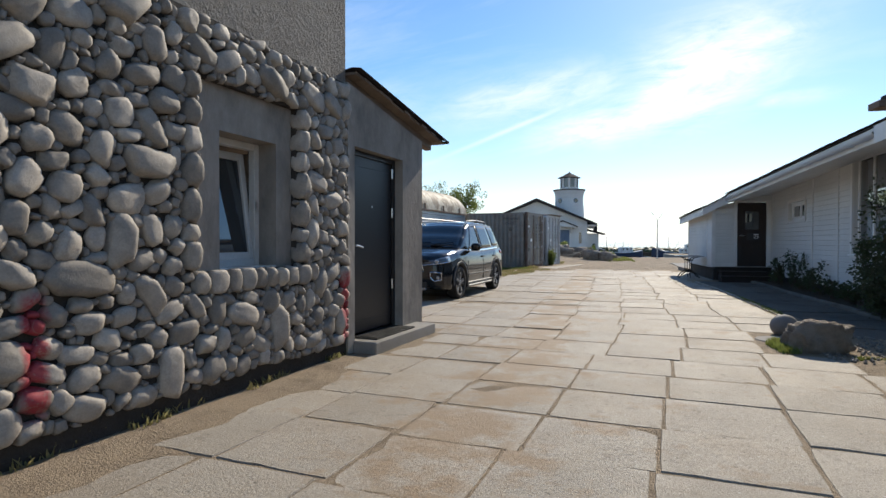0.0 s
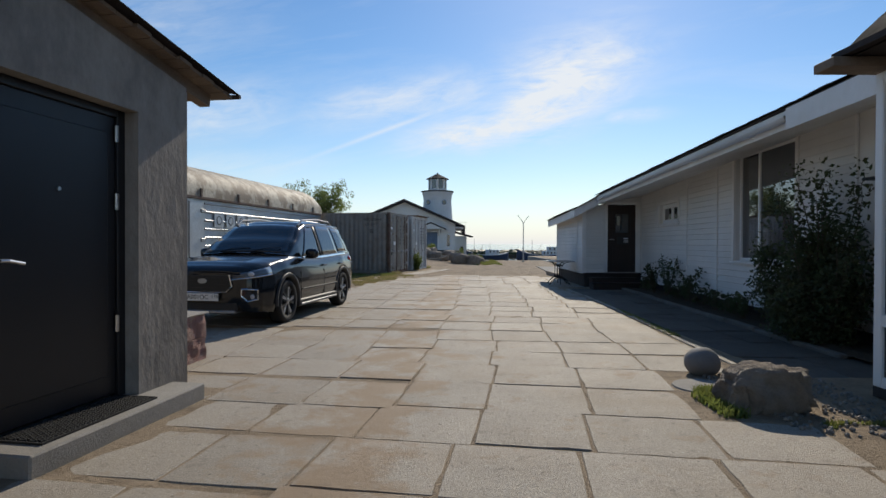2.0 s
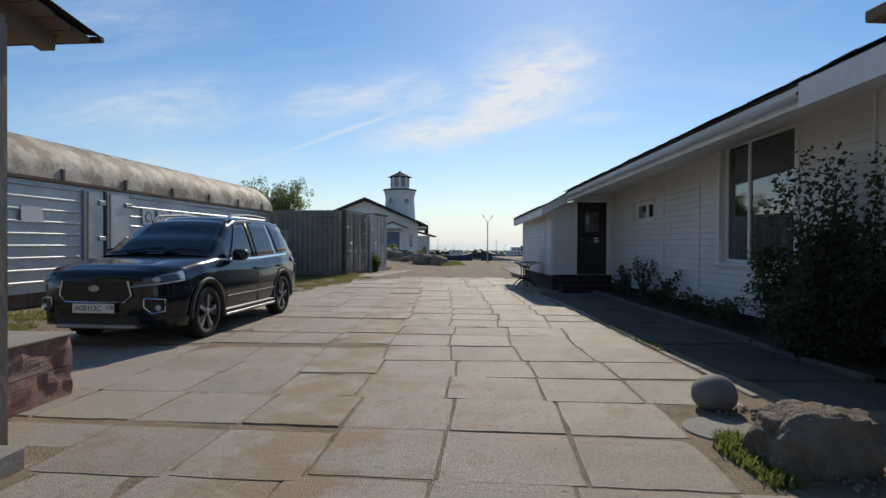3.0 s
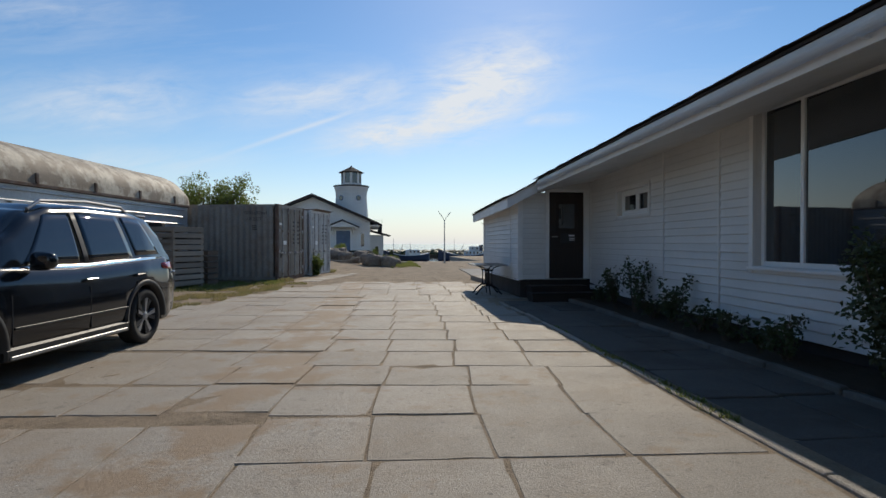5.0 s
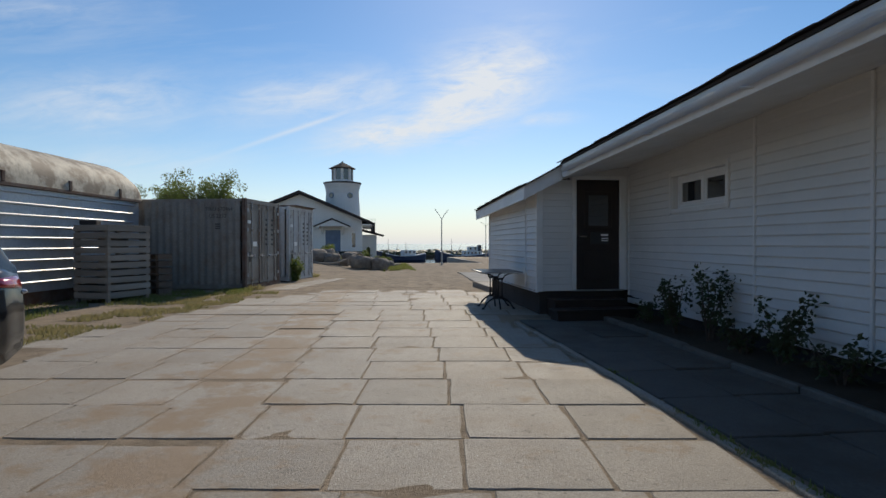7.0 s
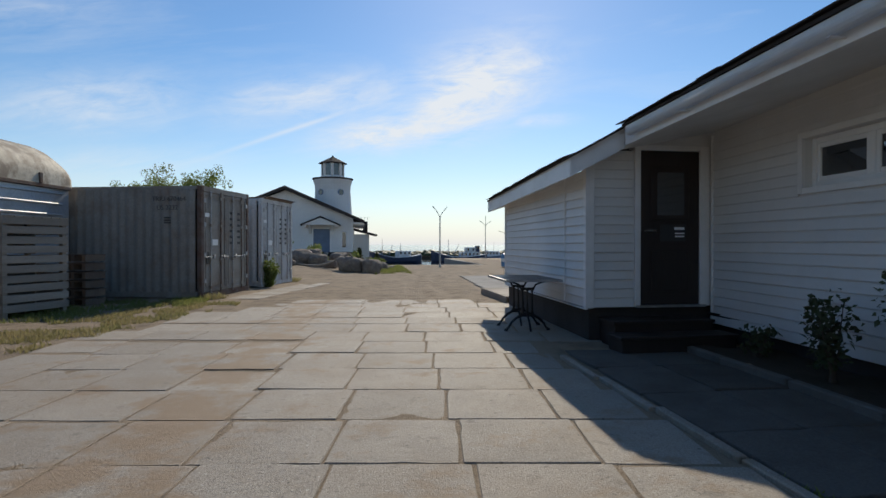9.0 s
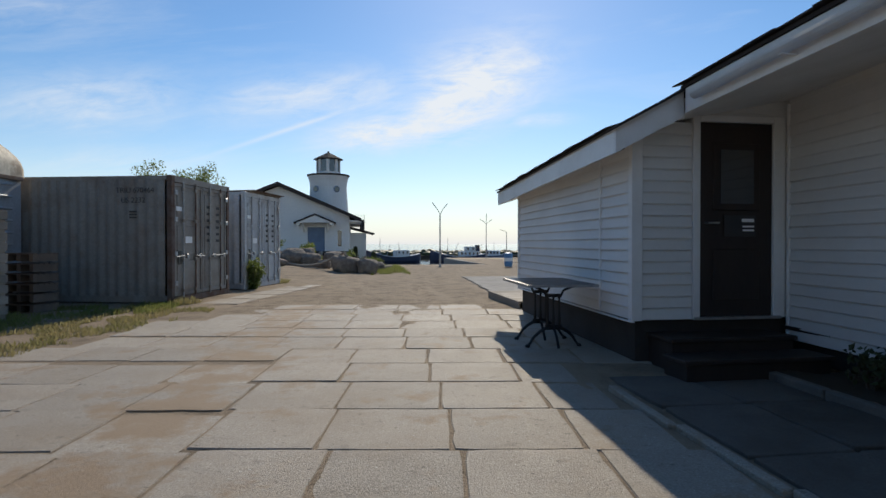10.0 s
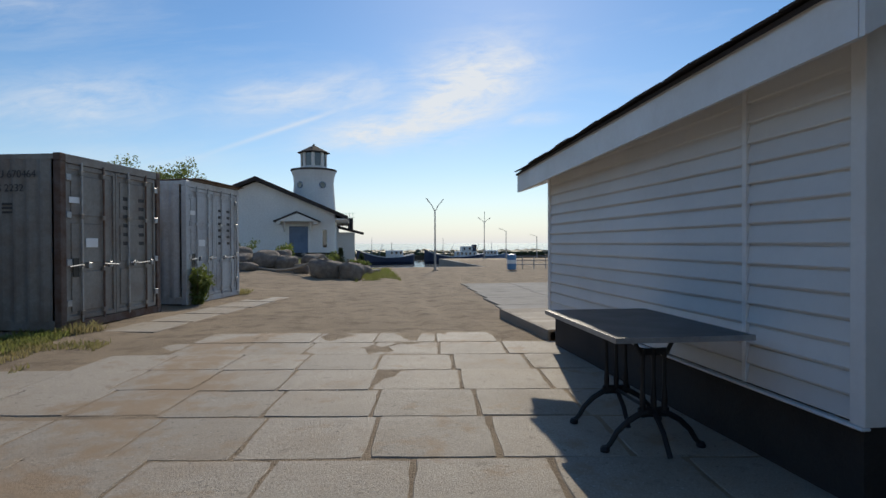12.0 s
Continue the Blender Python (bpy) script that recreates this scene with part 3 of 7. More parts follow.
GUT = 9.72               # near end of the gutter
trim = tagged(new("trim_eaves"), "white painted fascia boards and closed soffit", "trim", kind="structure")
part("fascia_board", board_between(eave_x, 0.0, 0.025, GUT, KINK - 0.05, rising, 0.23), TRIM, trim)
part("fascia_board", board_between(eave_x, -0.10, 0.03, NEAR, GUT - 0.006, lambda y: rising(y) - 0.05, 0.26), TRIM, trim)
part("fascia_board", board_between(annex_x, 0.0, 0.025, 19.3, 21.9, eave_annex, 0.235), TRIM, trim)
part("fascia_board", board_between(annex_x, 0.002, 0.025, 21.906, FAR, eave_annex, 0.235), TRIM, trim)
bm = prism([(annex_x(19.3) + 0.002, eave_annex(19.3)), (annex_x(19.3) + 0.002, eave_annex(19.3) + 0.235), (KX + 0.03, rising(KINK) + 0.23), (KX + 0.03, rising(KINK) - 0.02)], "y", 19.27, 19.296)
part("rake_board", bm, TRIM, trim)
bm = prism([(annex_x(FAR) + 0.03, eave_annex(FAR)), (annex_x(FAR) + 0.03, eave_annex(FAR) + 0.22), (8.4, eave_annex(FAR) + 0.48 + 4.3 * PITCH), (8.4, eave_annex(FAR) + 0.28 + 4.3 * PITCH)], "y", FAR - 0.03, FAR - 0.005)
part("rake_board", bm, TRIM, trim)
part("soffit", quad_slab((eave_x(NEAR) + 0.031, NEAR, rising(NEAR) + 0.02), (wall_x(NEAR) + 0.04, NEAR, rising(NEAR) + 0.22), (wall_x(19.6) + 0.04, 19.6, rising(19.6) + 0.3), (eave_x(19.6) + 0.031, 19.6, rising(19.6) + 0.02), 0.012), TRIM, trim)
part("soffit", quad_slab((annex_x(19.3) + 0.03, 19.3, eave_annex(19.3) + 0.02), (KX, 19.3, rising(KINK)), (AX + 0.2, FAR - 0.04, eave_annex(FAR) + 0.14), (annex_x(FAR) + 0.03, FAR - 0.04, eave_annex(FAR) + 0.02), 0.012), TRIM, trim)

# the gutter under the main eave
bm = bmesh.new()
N = 8
rings = []
for yy in (GUT, 18.95):
    zc = rising(yy) + 0.125
    rings.append([bm.verts.new((eave_x(yy) - 0.065 - 0.055 * math.cos(math.pi * k / N), yy, zc - 0.065 * math.sin(math.pi * k / N))) for k in range(N + 1)])
for k in range(N):
    bm.faces.new((rings[0][k], rings[0][k + 1], rings[1][k + 1], rings[1][k]))
for r in rings:
    bm.faces.new(r)
bmesh.ops.solidify(bm, geom=bm.faces[:], thickness=0.004)
gutter = thing("gutter", pose(0, 0, 0), "white half-round plastic gutter under the eave", "gutter")
part("channel", bm, PVC, gutter)
for yy in (10.6, 12.4, 14.2, 16.0, 17.8):
    part("bracket", boxes((eave_x(yy) - 0.125, eave_x(yy), yy, yy + 0.03, rising(yy) + 0.04, rising(yy) + 0.05)), PVC, gutter)

# siding, board by board
LAP = 0.118
_board = {}


def board_mesh(length):
    key = round(length, 2)
    if key not in _board:
        bm = prism([(0.0, 0.008), (-0.021, 0.0), (-0.024, 0.009), (-0.017, 0.35 * LAP), (-0.006, LAP - 0.014), (0.0, LAP - 0.012)], "y", 0.0, key)
        me = bpy.data.meshes.new("board")
        bm.to_mesh(me)
        bm.free()
        me.materials.append(SIDING)
        _board[key] = me
    return _board[key]


def clad(parent, base, y0, y1, z0, z1, holes=()):
    """Lapped boards on a wall: base maps local (0, y, z) to the place."""
    r = random.Random(int(y0 * 100))
    z = z0
    while z < z1 - 0.02:
        spans = [(y0, y1)]
        for a, b, c, d in holes:
            if c < z + LAP * 0.7 and d > z + LAP * 0.3:
                spans = [s for lo, hi in spans for s in ((lo, min(hi, a)), (max(lo, b), hi)) if s[1] - s[0] > 0.03]
        for lo, hi in spans:
            ob = new("board", board_mesh(hi - lo))
            ob.parent = parent
            ob.matrix_basis = base @ pose(r.uniform(-0.002, 0.001), lo, z + r.uniform(-0.0015, 0.0015), 0, 0, r.uniform(-0.03, 0.03))
        z += LAP


clad_main = tagged(new("cladding_main"), "white lapped siding boards, slightly grimy", "cladding", kind="structure")
cw = (BIGWIN[0] - 0.09, BIGWIN[1] + 0.09, BIGWIN[2] - 0.1, 3.3)
cs = (SMALLWIN[0] - 0.07, SMALLWIN[1] + 0.07, SMALLWIN[2] - 0.07, SMALLWIN[3] + 0.07)
on_main = MAIN @ pose(WX + 0.02, 0, 0)
for a, b in ((10.0, 14.165), (14.215, 15.845), (15.895, 19.55)):
    clad(clad_main, on_main, a, b, 0.2, rising((a + b) / 2) + 0.26, (cw, cs))
for yy in (9.955, 14.17, 15.85, 19.555):
    strip = part("joint_strip", boxes((WX - 0.012, WX + 0.019, yy, yy + 0.04, 0.2, rising(yy) + 0.24), bevel=0.006), TRIM, clad_main)
    strip.matrix_basis = MAIN
clad_annex = tagged(new("cladding_annex"), "white lapped siding boards, slightly grimy", "cladding", kind="structure")
on_annex = ANNEX @ pose(AX + 0.02, 0, 0)
for a, b in ((19.66, 20.38), (20.42, 24.0)):
    clad(clad_annex, on_annex, a, b, FLOOR_R, 2.16)
for kind, box_ in (("joint_strip", (AX - 0.012, AX + 0.019, 20.381, 20.419, FLOOR_R, 2.2)), ("corner_strip", (AX - 0.014, AX + 0.1, 19.572, 19.655, FLOOR_R - 0.01, 2.34)),
                   ("corner_strip", (AX - 0.014, AX + 0.08, 24.0, 24.07, FLOOR_R - 0.01, 2.1)), ("base_strip", (AX - 0.03, AX + 0.02, 19.57, 24.05, FLOOR_R - 0.025, FLOOR_R - 0.011))):
    strip = part(kind, boxes(box_, bevel=0.004), TRIM, clad_annex)
    strip.matrix_basis = ANNEX
on_front = Matrix.Translation((0, 19.60, 0)) @ Matrix.Rotation(radians(90), 4, "Z") @ Matrix.Diagonal((1, -1, 1, 1))
clad(clad_annex, on_front, AX + 0.1, 4.42, FLOOR_R, 2.4)
part("board", boxes((4.43, 5.44, 19.585, 19.60, 2.56, 2.74)), SIDING, clad_annex)


# ---- openings of the right building ----
def pane_window(name, m, w, h, mullions, label, sill=True, sash=True):
    """A white window in the local xz plane, x along its width, outer face towards -y. mullions: places across."""
    ob = tagged(new(name), label, "window", kind="structure")
    ob.matrix_basis = m
    f = 0.06
    part("window_frame", boxes((0, f, 0, 0.07, 0, h), (w - f, w, 0, 0.07, 0, h), (f, w - f, 0, 0.07, 0, f), (f, w - f, 0, 0.07, h - f, h), bevel=0.006), PVC, ob)
    edges = [f] + [v for q in mullions for v in (q - f / 2, q + f / 2)] + [w - f]
    for q in mullions:
        part("mullion", boxes((q - f / 2, q + f / 2, 0.002, 0.068, f, h - f), bevel=0.006), PVC, ob)
    for a, b in zip(edges[::2], edges[1::2]):
        g = 0.0
        if sash:
            g = 0.045
            part("sash", boxes((a, a + g, 0.012, 0.06, f, h - f), (b - g, b, 0.012, 0.06, f, h - f), (a + g, b - g, 0.012, 0.06, f, f + g), (a + g, b - g, 0.012, 0.06, h - f - g, h - f), bevel=0.005), PVC, ob)
        part("pane", boxes((a + g, b - g, 0.03, 0.04, f + g, h - f - g)), GLASS, ob)
    if sill:
        part("window_sill", boxes((-0.06, w + 0.06, -0.16, 0.0, -0.045, -0.01), bevel=0.006), PVC, ob)
    return ob


# the window looks towards -x: local x runs towards -y
def on_wall(y_far, z):
    return MAIN @ Matrix.Translation((WX + 0.09, y_far, z)) @ Matrix.Rotation(radians(-90), 4, "Z")


bw = pane_window("window_1", on_wall(BIGWIN[1], BIGWIN[2]), BIGWIN[1] - BIGWIN[0], BIGWIN[3] - BIGWIN[2], (0.72,), "large two-part window, dark inside, white frame", sash=False)
sw = pane_window("window_2", on_wall(SMALLWIN[1] - 0.0, SMALLWIN[2]), SMALLWIN[1] - SMALLWIN[0], SMALLWIN[3] - SMALLWIN[2], (0.73,), "small two-part window in a white frame", sill=False)
for a, b, c, d in (BIGWIN, SMALLWIN):
    wide = 0.085 if a < 12 else 0.065
    setting("trim_casing", boxes((WX - 0.02, WX + 0.09, a - wide, a - 0.001, c - wide, d + wide), (WX - 0.02, WX + 0.09, b + 0.001, b + wide, c - wide, d + wide), (WX - 0.02, WX + 0.089, a, b, d + 0.001, d + wide), (WX - 0.018, WX + 0.089, a, b, c - wide, c - 0.001), bevel=0.004), TRIM, "white window casing", "trim", m=MAIN)
# added dark sheets: the rooms' shade is given as their colour
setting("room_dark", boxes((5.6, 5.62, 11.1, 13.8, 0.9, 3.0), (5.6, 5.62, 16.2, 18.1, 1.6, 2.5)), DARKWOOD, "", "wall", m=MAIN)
# blind in the upper part of the large window
blind = thing("window_blind", MAIN, "dark fabric blind half drawn behind a window", "blind")
part("blind_cloth", boxes((WX + 0.17, WX + 0.18, BIGWIN[0] + 0.06, BIGWIN[1] - 0.06, 2.25, 2.9)), DARKWOOD, blind)
part("blind_rail", boxes((WX + 0.165, WX + 0.185, BIGWIN[0] + 0.06, BIGWIN[1] - 0.06, 2.22, 2.25)), DARKWOOD, blind)

door = tagged(new("door_1"), "closed dark brown panelled door with a notice plate", "door", kind="structure")
part("door_leaf", boxes((4.515, 5.345, 19.60, 19.65, FLOOR_R + 0.02, 2.46), bevel=0.004), DARKWOOD, door)
for za, zb in ((0.62, 1.15), (1.55, 2.25)):
    part("door_panel", boxes((4.66, 5.20, 19.585, 19.60, za, zb), bevel=0.01), DARKWOOD, door)
part("door_glass", boxes((4.74, 5.12, 19.580, 19.585, 1.62, 2.18)), GLASS, door)
part("door_frame", boxes((4.43, 4.51, 19.575, 19.66, FLOOR_R, 2.53), (5.35, 5.48, 19.575, 19.66, FLOOR_R, 2.53), (4.511, 5.349, 19.576, 19.66, 2.465, 2.53), bevel=0.004), TRIM, door)
part("threshold", boxes((4.44, 5.42, 19.54, 19.66, FLOOR_R - 0.01, FLOOR_R + 0.018), bevel=0.004), GALV, door)
knob = part("door_handle", tube(bmesh.new(), [(4.58, 19.60, 1.42), (4.58, 19.55, 1.42), (4.70, 19.545, 1.42)], 0.011), STEEL, door)
plate = part("notice_plate", boxes((4.78, 5.14, 19.578, 19.584, 1.28, 1.50)), plain("dark_plate", (0.03, 0.028, 0.03), 0.5), door)
for z, a, b in ((1.43, 4.98, 5.12), (1.375, 4.99, 5.12), (1.335, 4.99, 5.12)):
    part("lettering", boxes((a, b, 19.575, 19.578, z, z + (0.035 if z > 1.4 else 0.018))), PVC, plate)

steps = tagged(new("stairs"), "three low dark wooden steps up to a door", "stairs", kind="structure")
for x0, x1, y0, y1, z in ((3.95, 5.3, 19.18, 19.64, 0.30), (3.86, 5.36, 18.80, 19.19, 0.17)):
    part("tread", boxes((x0, x1, y0, y1, z - 0.04, z), bevel=0.006), DARKWOOD, steps)
    part("riser", boxes((x0 + 0.03, x1 - 0.03, y0 + 0.03, y0 + 0.05, -0.05, z - 0.041)), DARKWOOD, steps)
    part("stringer", boxes((x0 + 0.03, x0 + 0.06, y0 + 0.051, y1, -0.05, z - 0.041), (x1 - 0.06, x1 - 0.03, y0 + 0.051, y1, -0.05, z - 0.041)), DARKWOOD, steps)

# ---- left building: stones, window, door, roof ----
def at_left(x, y, z, rx=0, ry=0, rz=0):
    return LEFT @ pose(x, y, z, rx, ry, rz)


win = tagged(new("window_3"), "small white tilted-open window in a rendered niche", "window", kind="structure")
win.matrix_basis = LEFT
W0, W1, Z0, Z1 = OPEN_W
part("window_frame", boxes((-0.36, -0.29, W0, W0 + 0.06, Z0, Z1), (-0.36, -0.29, W1 - 0.06, W1, Z0, Z1), (-0.36, -0.29, W0 + 0.06, W1 - 0.06, Z0, Z0 + 0.06), (-0.36, -0.29, W0 + 0.06, W1 - 0.06, Z1 - 0.06, Z1), bevel=0.005), SHADED_PVC, win)
sash = part("sash", boxes((-0.03, 0.03, 0, 0.065, 0, 0.96), (-0.03, 0.03, 0.525, 0.59, 0, 0.96), (-0.03, 0.03, 0.065, 0.525, 0, 0.065), (-0.03, 0.03, 0.065, 0.525, 0.895, 0.96), bevel=0.005), SHADED_PVC, win)
sash.matrix_basis = pose(-0.335, W0 + 0.055, Z0 + 0.055, 0, -8, 0)
part("pane", boxes((-0.006, 0.006, 0.065, 0.525, 0.065, 0.895)), GLASS, sash)
part("window_sill", boxes((-0.29, -0.10, W0 + 0.001, W1 - 0.001, Z0 - 0.03, Z0 + 0.004), bevel=0.004), SHADED_PVC, win)
part("hinge", boxes((-0.30, -0.285, W1 - 0.058, W1 - 0.03, 1.5, 1.58)), STEEL, win)
setting("room_left", boxes((-1.6, -1.58, -4.3, -2.6, 0.6, 2.5), (-1.58, -0.43, -4.32, -4.3, 0.6, 2.5)), DARKWOOD, "", "wall", m=LEFT)


def build_stones():
    r = random.Random(21)
    kinds = []
    for k in range(16):
        long = r.uniform(1.0, 1.75)
        bm = lump((0.62, long, 1.0), k + 1, 3, 0.24, scale=1.2, sharp=r.uniform(0.15, 0.42))
        for v in bm.verts:
            v.co *= 1 + 0.05 * noise.noise(v.co * 3.4 + Vector((k, 0, 0)))
        me = bpy.data.meshes.new("stone")
        bm.to_mesh(me)
        bm.free()
        me.materials.append(STONE)
        for p in me.polygons:
            p.use_smooth = True
        kinds.append((me, long))
    placed = []

    def fits(y, z, a, b, c, s):
        for (y2, z2, a2, b2, c2, s2) in placed:
            dy, dz = y - y2, z - z2
            if dy * dy + dz * dz > 0.36:
                continue
            d = math.hypot(dy, dz)
            if d < 1e-6:
                return False
            ux, uz = dy / d, dz / d
            # reach of each ellipse along the line between the centres
            p, q = ux * c + uz * s, -ux * s + uz * c
            r1 = 1 / math.sqrt((p / a) ** 2 + (q / b) ** 2)
            p, q = ux * c2 + uz * s2, -ux * s2 + uz * c2
            r2 = 1 / math.sqrt((p / a2) ** 2 + (q / b2) ** 2)
            if d < (r1 + r2) * 0.90:
                return False
        return True

    def inside(y, z, ry, rz):
        if y + ry > -1.90 or y - ry < -6.2 or z - rz < 0.13 or z + rz > 2.90:
            return False
        return not (y + ry > NICHE[0] + 0.02 and y - ry < NICHE[1] - 0.02 and z + rz > NICHE[2] + 0.01 and z - rz < NICHE[3] - 0.01)

    todo = []
    # rows that frame the niche
    z = NICHE[2] + 0.02
    while z < NICHE[3] + 0.1:
        h = r.choice((0.07, 0.1, 0.13))
        for yy, s in ((NICHE[0] - 0.075, 1), (NICHE[1] + 0.065, 1)):
            todo.append((yy, z + h, 0.075, h, 0))
        z += 2 * h * 0.98
    y = NICHE[0] - 0.05
    while y < NICHE[1] + 0.1:
        h = r.choice((0.07, 0.085, 0.1))
        todo.append((y + h, NICHE[2] - 0.085, h, 0.09, 0))
        y += 2 * h * 0.98
    for y, z, ry, rz, ang in todo:
        if fits(y, z, ry, rz, 1, 0):
            placed.append((y, z, ry, rz, 1.0, 0.0))
    for size, tries in ((0.098, 70), (0.082, 260), (0.068, 1300), (0.055, 4000), (0.042, 6500), (0.031, 9000), (0.021, 9000)):
        for _ in range(tries):
            b = size * r.uniform(0.82, 1.12)
            a = b * r.uniform(1.0, 1.9)
            ang = r.gauss(0, 0.35) if r.random() < 0.72 else r.gauss(math.pi / 2, 0.35)
            c, s = math.cos(ang), math.sin(ang)
            ry, rz = math.hypot(a * c, b * s), math.hypot(a * s, b * c)
            y, z = r.uniform(-6.2, -1.9), r.uniform(0.13, 2.9)
            if inside(y, z, ry * 0.93, rz * 0.93) and fits(y, z, a, b, c, s):
                placed.append((y, z, a, b, c, s))
    order = sorted(placed, key=lambda q: -q[2] * q[3])
    rest = bmesh.new()
    for n, (y, z, a, b, c, s) in enumerate(order):
        k = min(range(16), key=lambda q: abs(kinds[q][1] - a / b) + r.uniform(0, 0.35))
        me, long = kinds[k]
        depth = min(0.085, 0.5 * b + 0.03) / 0.62
        m = pose(-0.045, y, z, math.degrees(math.atan2(s, c)), r.uniform(-6, 6), r.uniform(-6, 6)) @ Matrix.Diagonal((depth * r.uniform(0.85, 1.2), a / long * 1.02, b * 1.02, 1))
        if n < 300:
            ob = new("stone", me)
            ob.parent = wall_left
            ob.matrix_basis = m
        else:
            n0 = len(rest.verts)
            rest.from_mesh(me)
            rest.verts.ensure_lookup_table()
            bmesh.ops.transform(rest, matrix=m, verts=rest.verts[n0:])
    ob = part("small_stones", rest, STONE, wall_left, "small grey pebbles filling the gaps", smooth=True)
    ob["kind"] = "stuff"
    return len(order)


build_stones()

# black steel door, set back in the lean-to's wall
door = tagged(new("door_2"), "closed black steel entrance door with chrome handle", "door", kind="structure")
door.matrix_basis = LEFT
part("door_leaf", boxes((-0.20, -0.15, -1.70, -0.68, 0.16, 2.20), bevel=0.006), BLACKDOOR, door)
part("door_frame", boxes((-0.22, -0.13, -1.78, -1.701, 0.131, 2.259), (-0.22, -0.13, -0.679, -0.601, 0.131, 2.259), (-0.22, -0.131, -1.70, -0.68, 2.201, 2.258), bevel=0.004), BLACKDOOR, door)
for a, b in ((-1.62, -0.76),):
    part("door_panel", boxes((-0.15, -0.143, a, b, 0.3, 2.08), bevel=0.005), BLACKDOOR, door)
for z in (0.62, 1.52, 2.02):
    part("hinge", lathe(bmesh.new(), [(0.014, 0), (0.014, 0.12)], 8, m=pose(-0.128, -0.69, z)), STEEL, door)
esc = part("lock_plate", boxes((-0.143, -0.135, -1.66, -1.615, 1.02, 1.22), bevel=0.003), STEEL, door)
part("door_handle", tube(bmesh.new(), [(-0.14, -1.638, 1.17), (-0.085, -1.638, 1.17), (-0.08, -1.60, 1.17), (-0.08, -1.50, 1.15)], 0.011), STEEL, esc)
part("upper_lock", boxes((-0.143, -0.135, -1.66, -1.615, 1.52, 1.60), bevel=0.003), STEEL, door)
part("peephole", lathe(bmesh.new(), [(0.014, 0), (0.014, 0.01)], 10, m=pose(-0.143, -1.19, 1.63, 0, 90, 0)), STEEL, door)
setting("step_left", boxes((-0.29, 0.26, -1.80, -0.18, -0.05, 0.13), bevel=0.012), CONCRETE, "worn concrete doorstep", "step", m=LEFT)
setting("reveal_floor", boxes((-0.30, -0.291, -1.77, -0.61, 0, 0.129)), CONCRETE, "", "step", m=LEFT)
setting("shed_inside", boxes((-0.5, -0.31, -1.9, -0.3, 0, 2.5)), PLINTH, "", "wall", m=LEFT)
mat_ob = thing("doormat", at_left(0.0, -1.15, 0.131), "black rubber ring doormat on a concrete step", "doormat")
bm = bmesh.new()
for i in range(23):
    for j in range(9):
        x, y = -0.12 + j * 0.035, -0.46 + i * 0.04 + (0.02 if j % 2 else 0)
        lathe(bm, [(0.019, 0), (0.019, 0.016), (0.011, 0.016), (0.011, 0.004)], 6, m=pose(x, y, 0))
part("ring_mesh", bm, plain("black_rubber", (0.012, 0.012, 0.012), 0.7), mat_ob)
part("border", boxes((-0.15, -0.14, -0.5, 0.48, 0, 0.014), (0.175, 0.185, -0.5, 0.48, 0, 0.014), (-0.14, 0.175, -0.5, -0.49, 0, 0.014), (-0.14, 0.175, 0.47, 0.48, 0, 0.014)), plain("black_rubber", (0.012, 0.012, 0.012), 0.7), mat_ob)

# lean-to roof: boards under corrugated sheet, sloping away along the wall
shed_roof = tagged(new("roof_shed"), "worn lean-to roof of boards and grey sheeting", "roof", kind="structure")
shed_roof.matrix_basis = at_left(0, -1.92, 3.0, -ROOF_SLOPE)
bm = bmesh.new()
seg = 40
wave = [(-4.2 + 4.34 * k / seg, 0.018 * (k % 2)) for k in range(seg + 1)]
top = [[bm.verts.new((x, y, 0.055 + w)) for x, w in wave] for y in (0.0, 2.52)]
for k in range(seg):
    bm.faces.new((top[0][k], top[0][k + 1], top[1][k + 1], top[1][k]))
bmesh.ops.solidify(bm, geom=bm.faces[:], thickness=0.008)
part("sheeting", bm, SHINGLE, shed_roof)
rr = random.Random(3)
for k in range(15):
    y0 = 0.02 + k * 0.165
    part("board", boxes((-4.2, 0.06 + rr.uniform(0, 0.04), y0, y0 + 0.155, 0.0, 0.03)), ROOFWOOD, shed_roof)
for x in (-0.12, -1.4, -2.8):
    part("rafter", boxes((x - 0.05, x + 0.05, 0.05, 2.38, -0.11, -0.001)), ROOFWOOD, shed_roof)
part("drip_edge", tube(bmesh.new(), [(-4.2, 2.53, 0.04), (0.14, 2.53, 0.04)], 0.022, 6), SHINGLE, shed_roof)

# ---- parked car ----
CARPAINT = plain("graphite_car_paint", (0.01, 0.012, 0.015), 0.12, 0.0, 0.35, coat=0.3)
CLADDING = plain("black_plastic", (0.015, 0.015, 0.016), 0.55)
CHROME = plain("chrome", (0.75, 0.75, 0.76), 0.12, 1.0)
CARGLASS = plain("tinted_car_glass", (0.012, 0.015, 0.018), 0.02, 0.0, 0.8)
TYRE = material("tyre_rubber", (0.02, 0.02, 0.02), None, 0.8, big=6, fine=60, bump=0.2, dist=0.003)
LAMPGLASS = plain("lamp_glass", (0.45, 0.46, 0.48), 0.08, 0.2, 0.8, coat=1.0)
LAMPDARK = plain("smoked_lamp_glass", (0.06, 0.065, 0.07), 0.06, 0.0, 0.8, coat=1.0)
REDLAMP = plain("red_lamp_glass", (0.35, 0.01, 0.015), 0.12, 0.0, 0.7, coat=1.0)
PLATE = plain("number_plate_white", (0.75, 0.75, 0.74), 0.4)


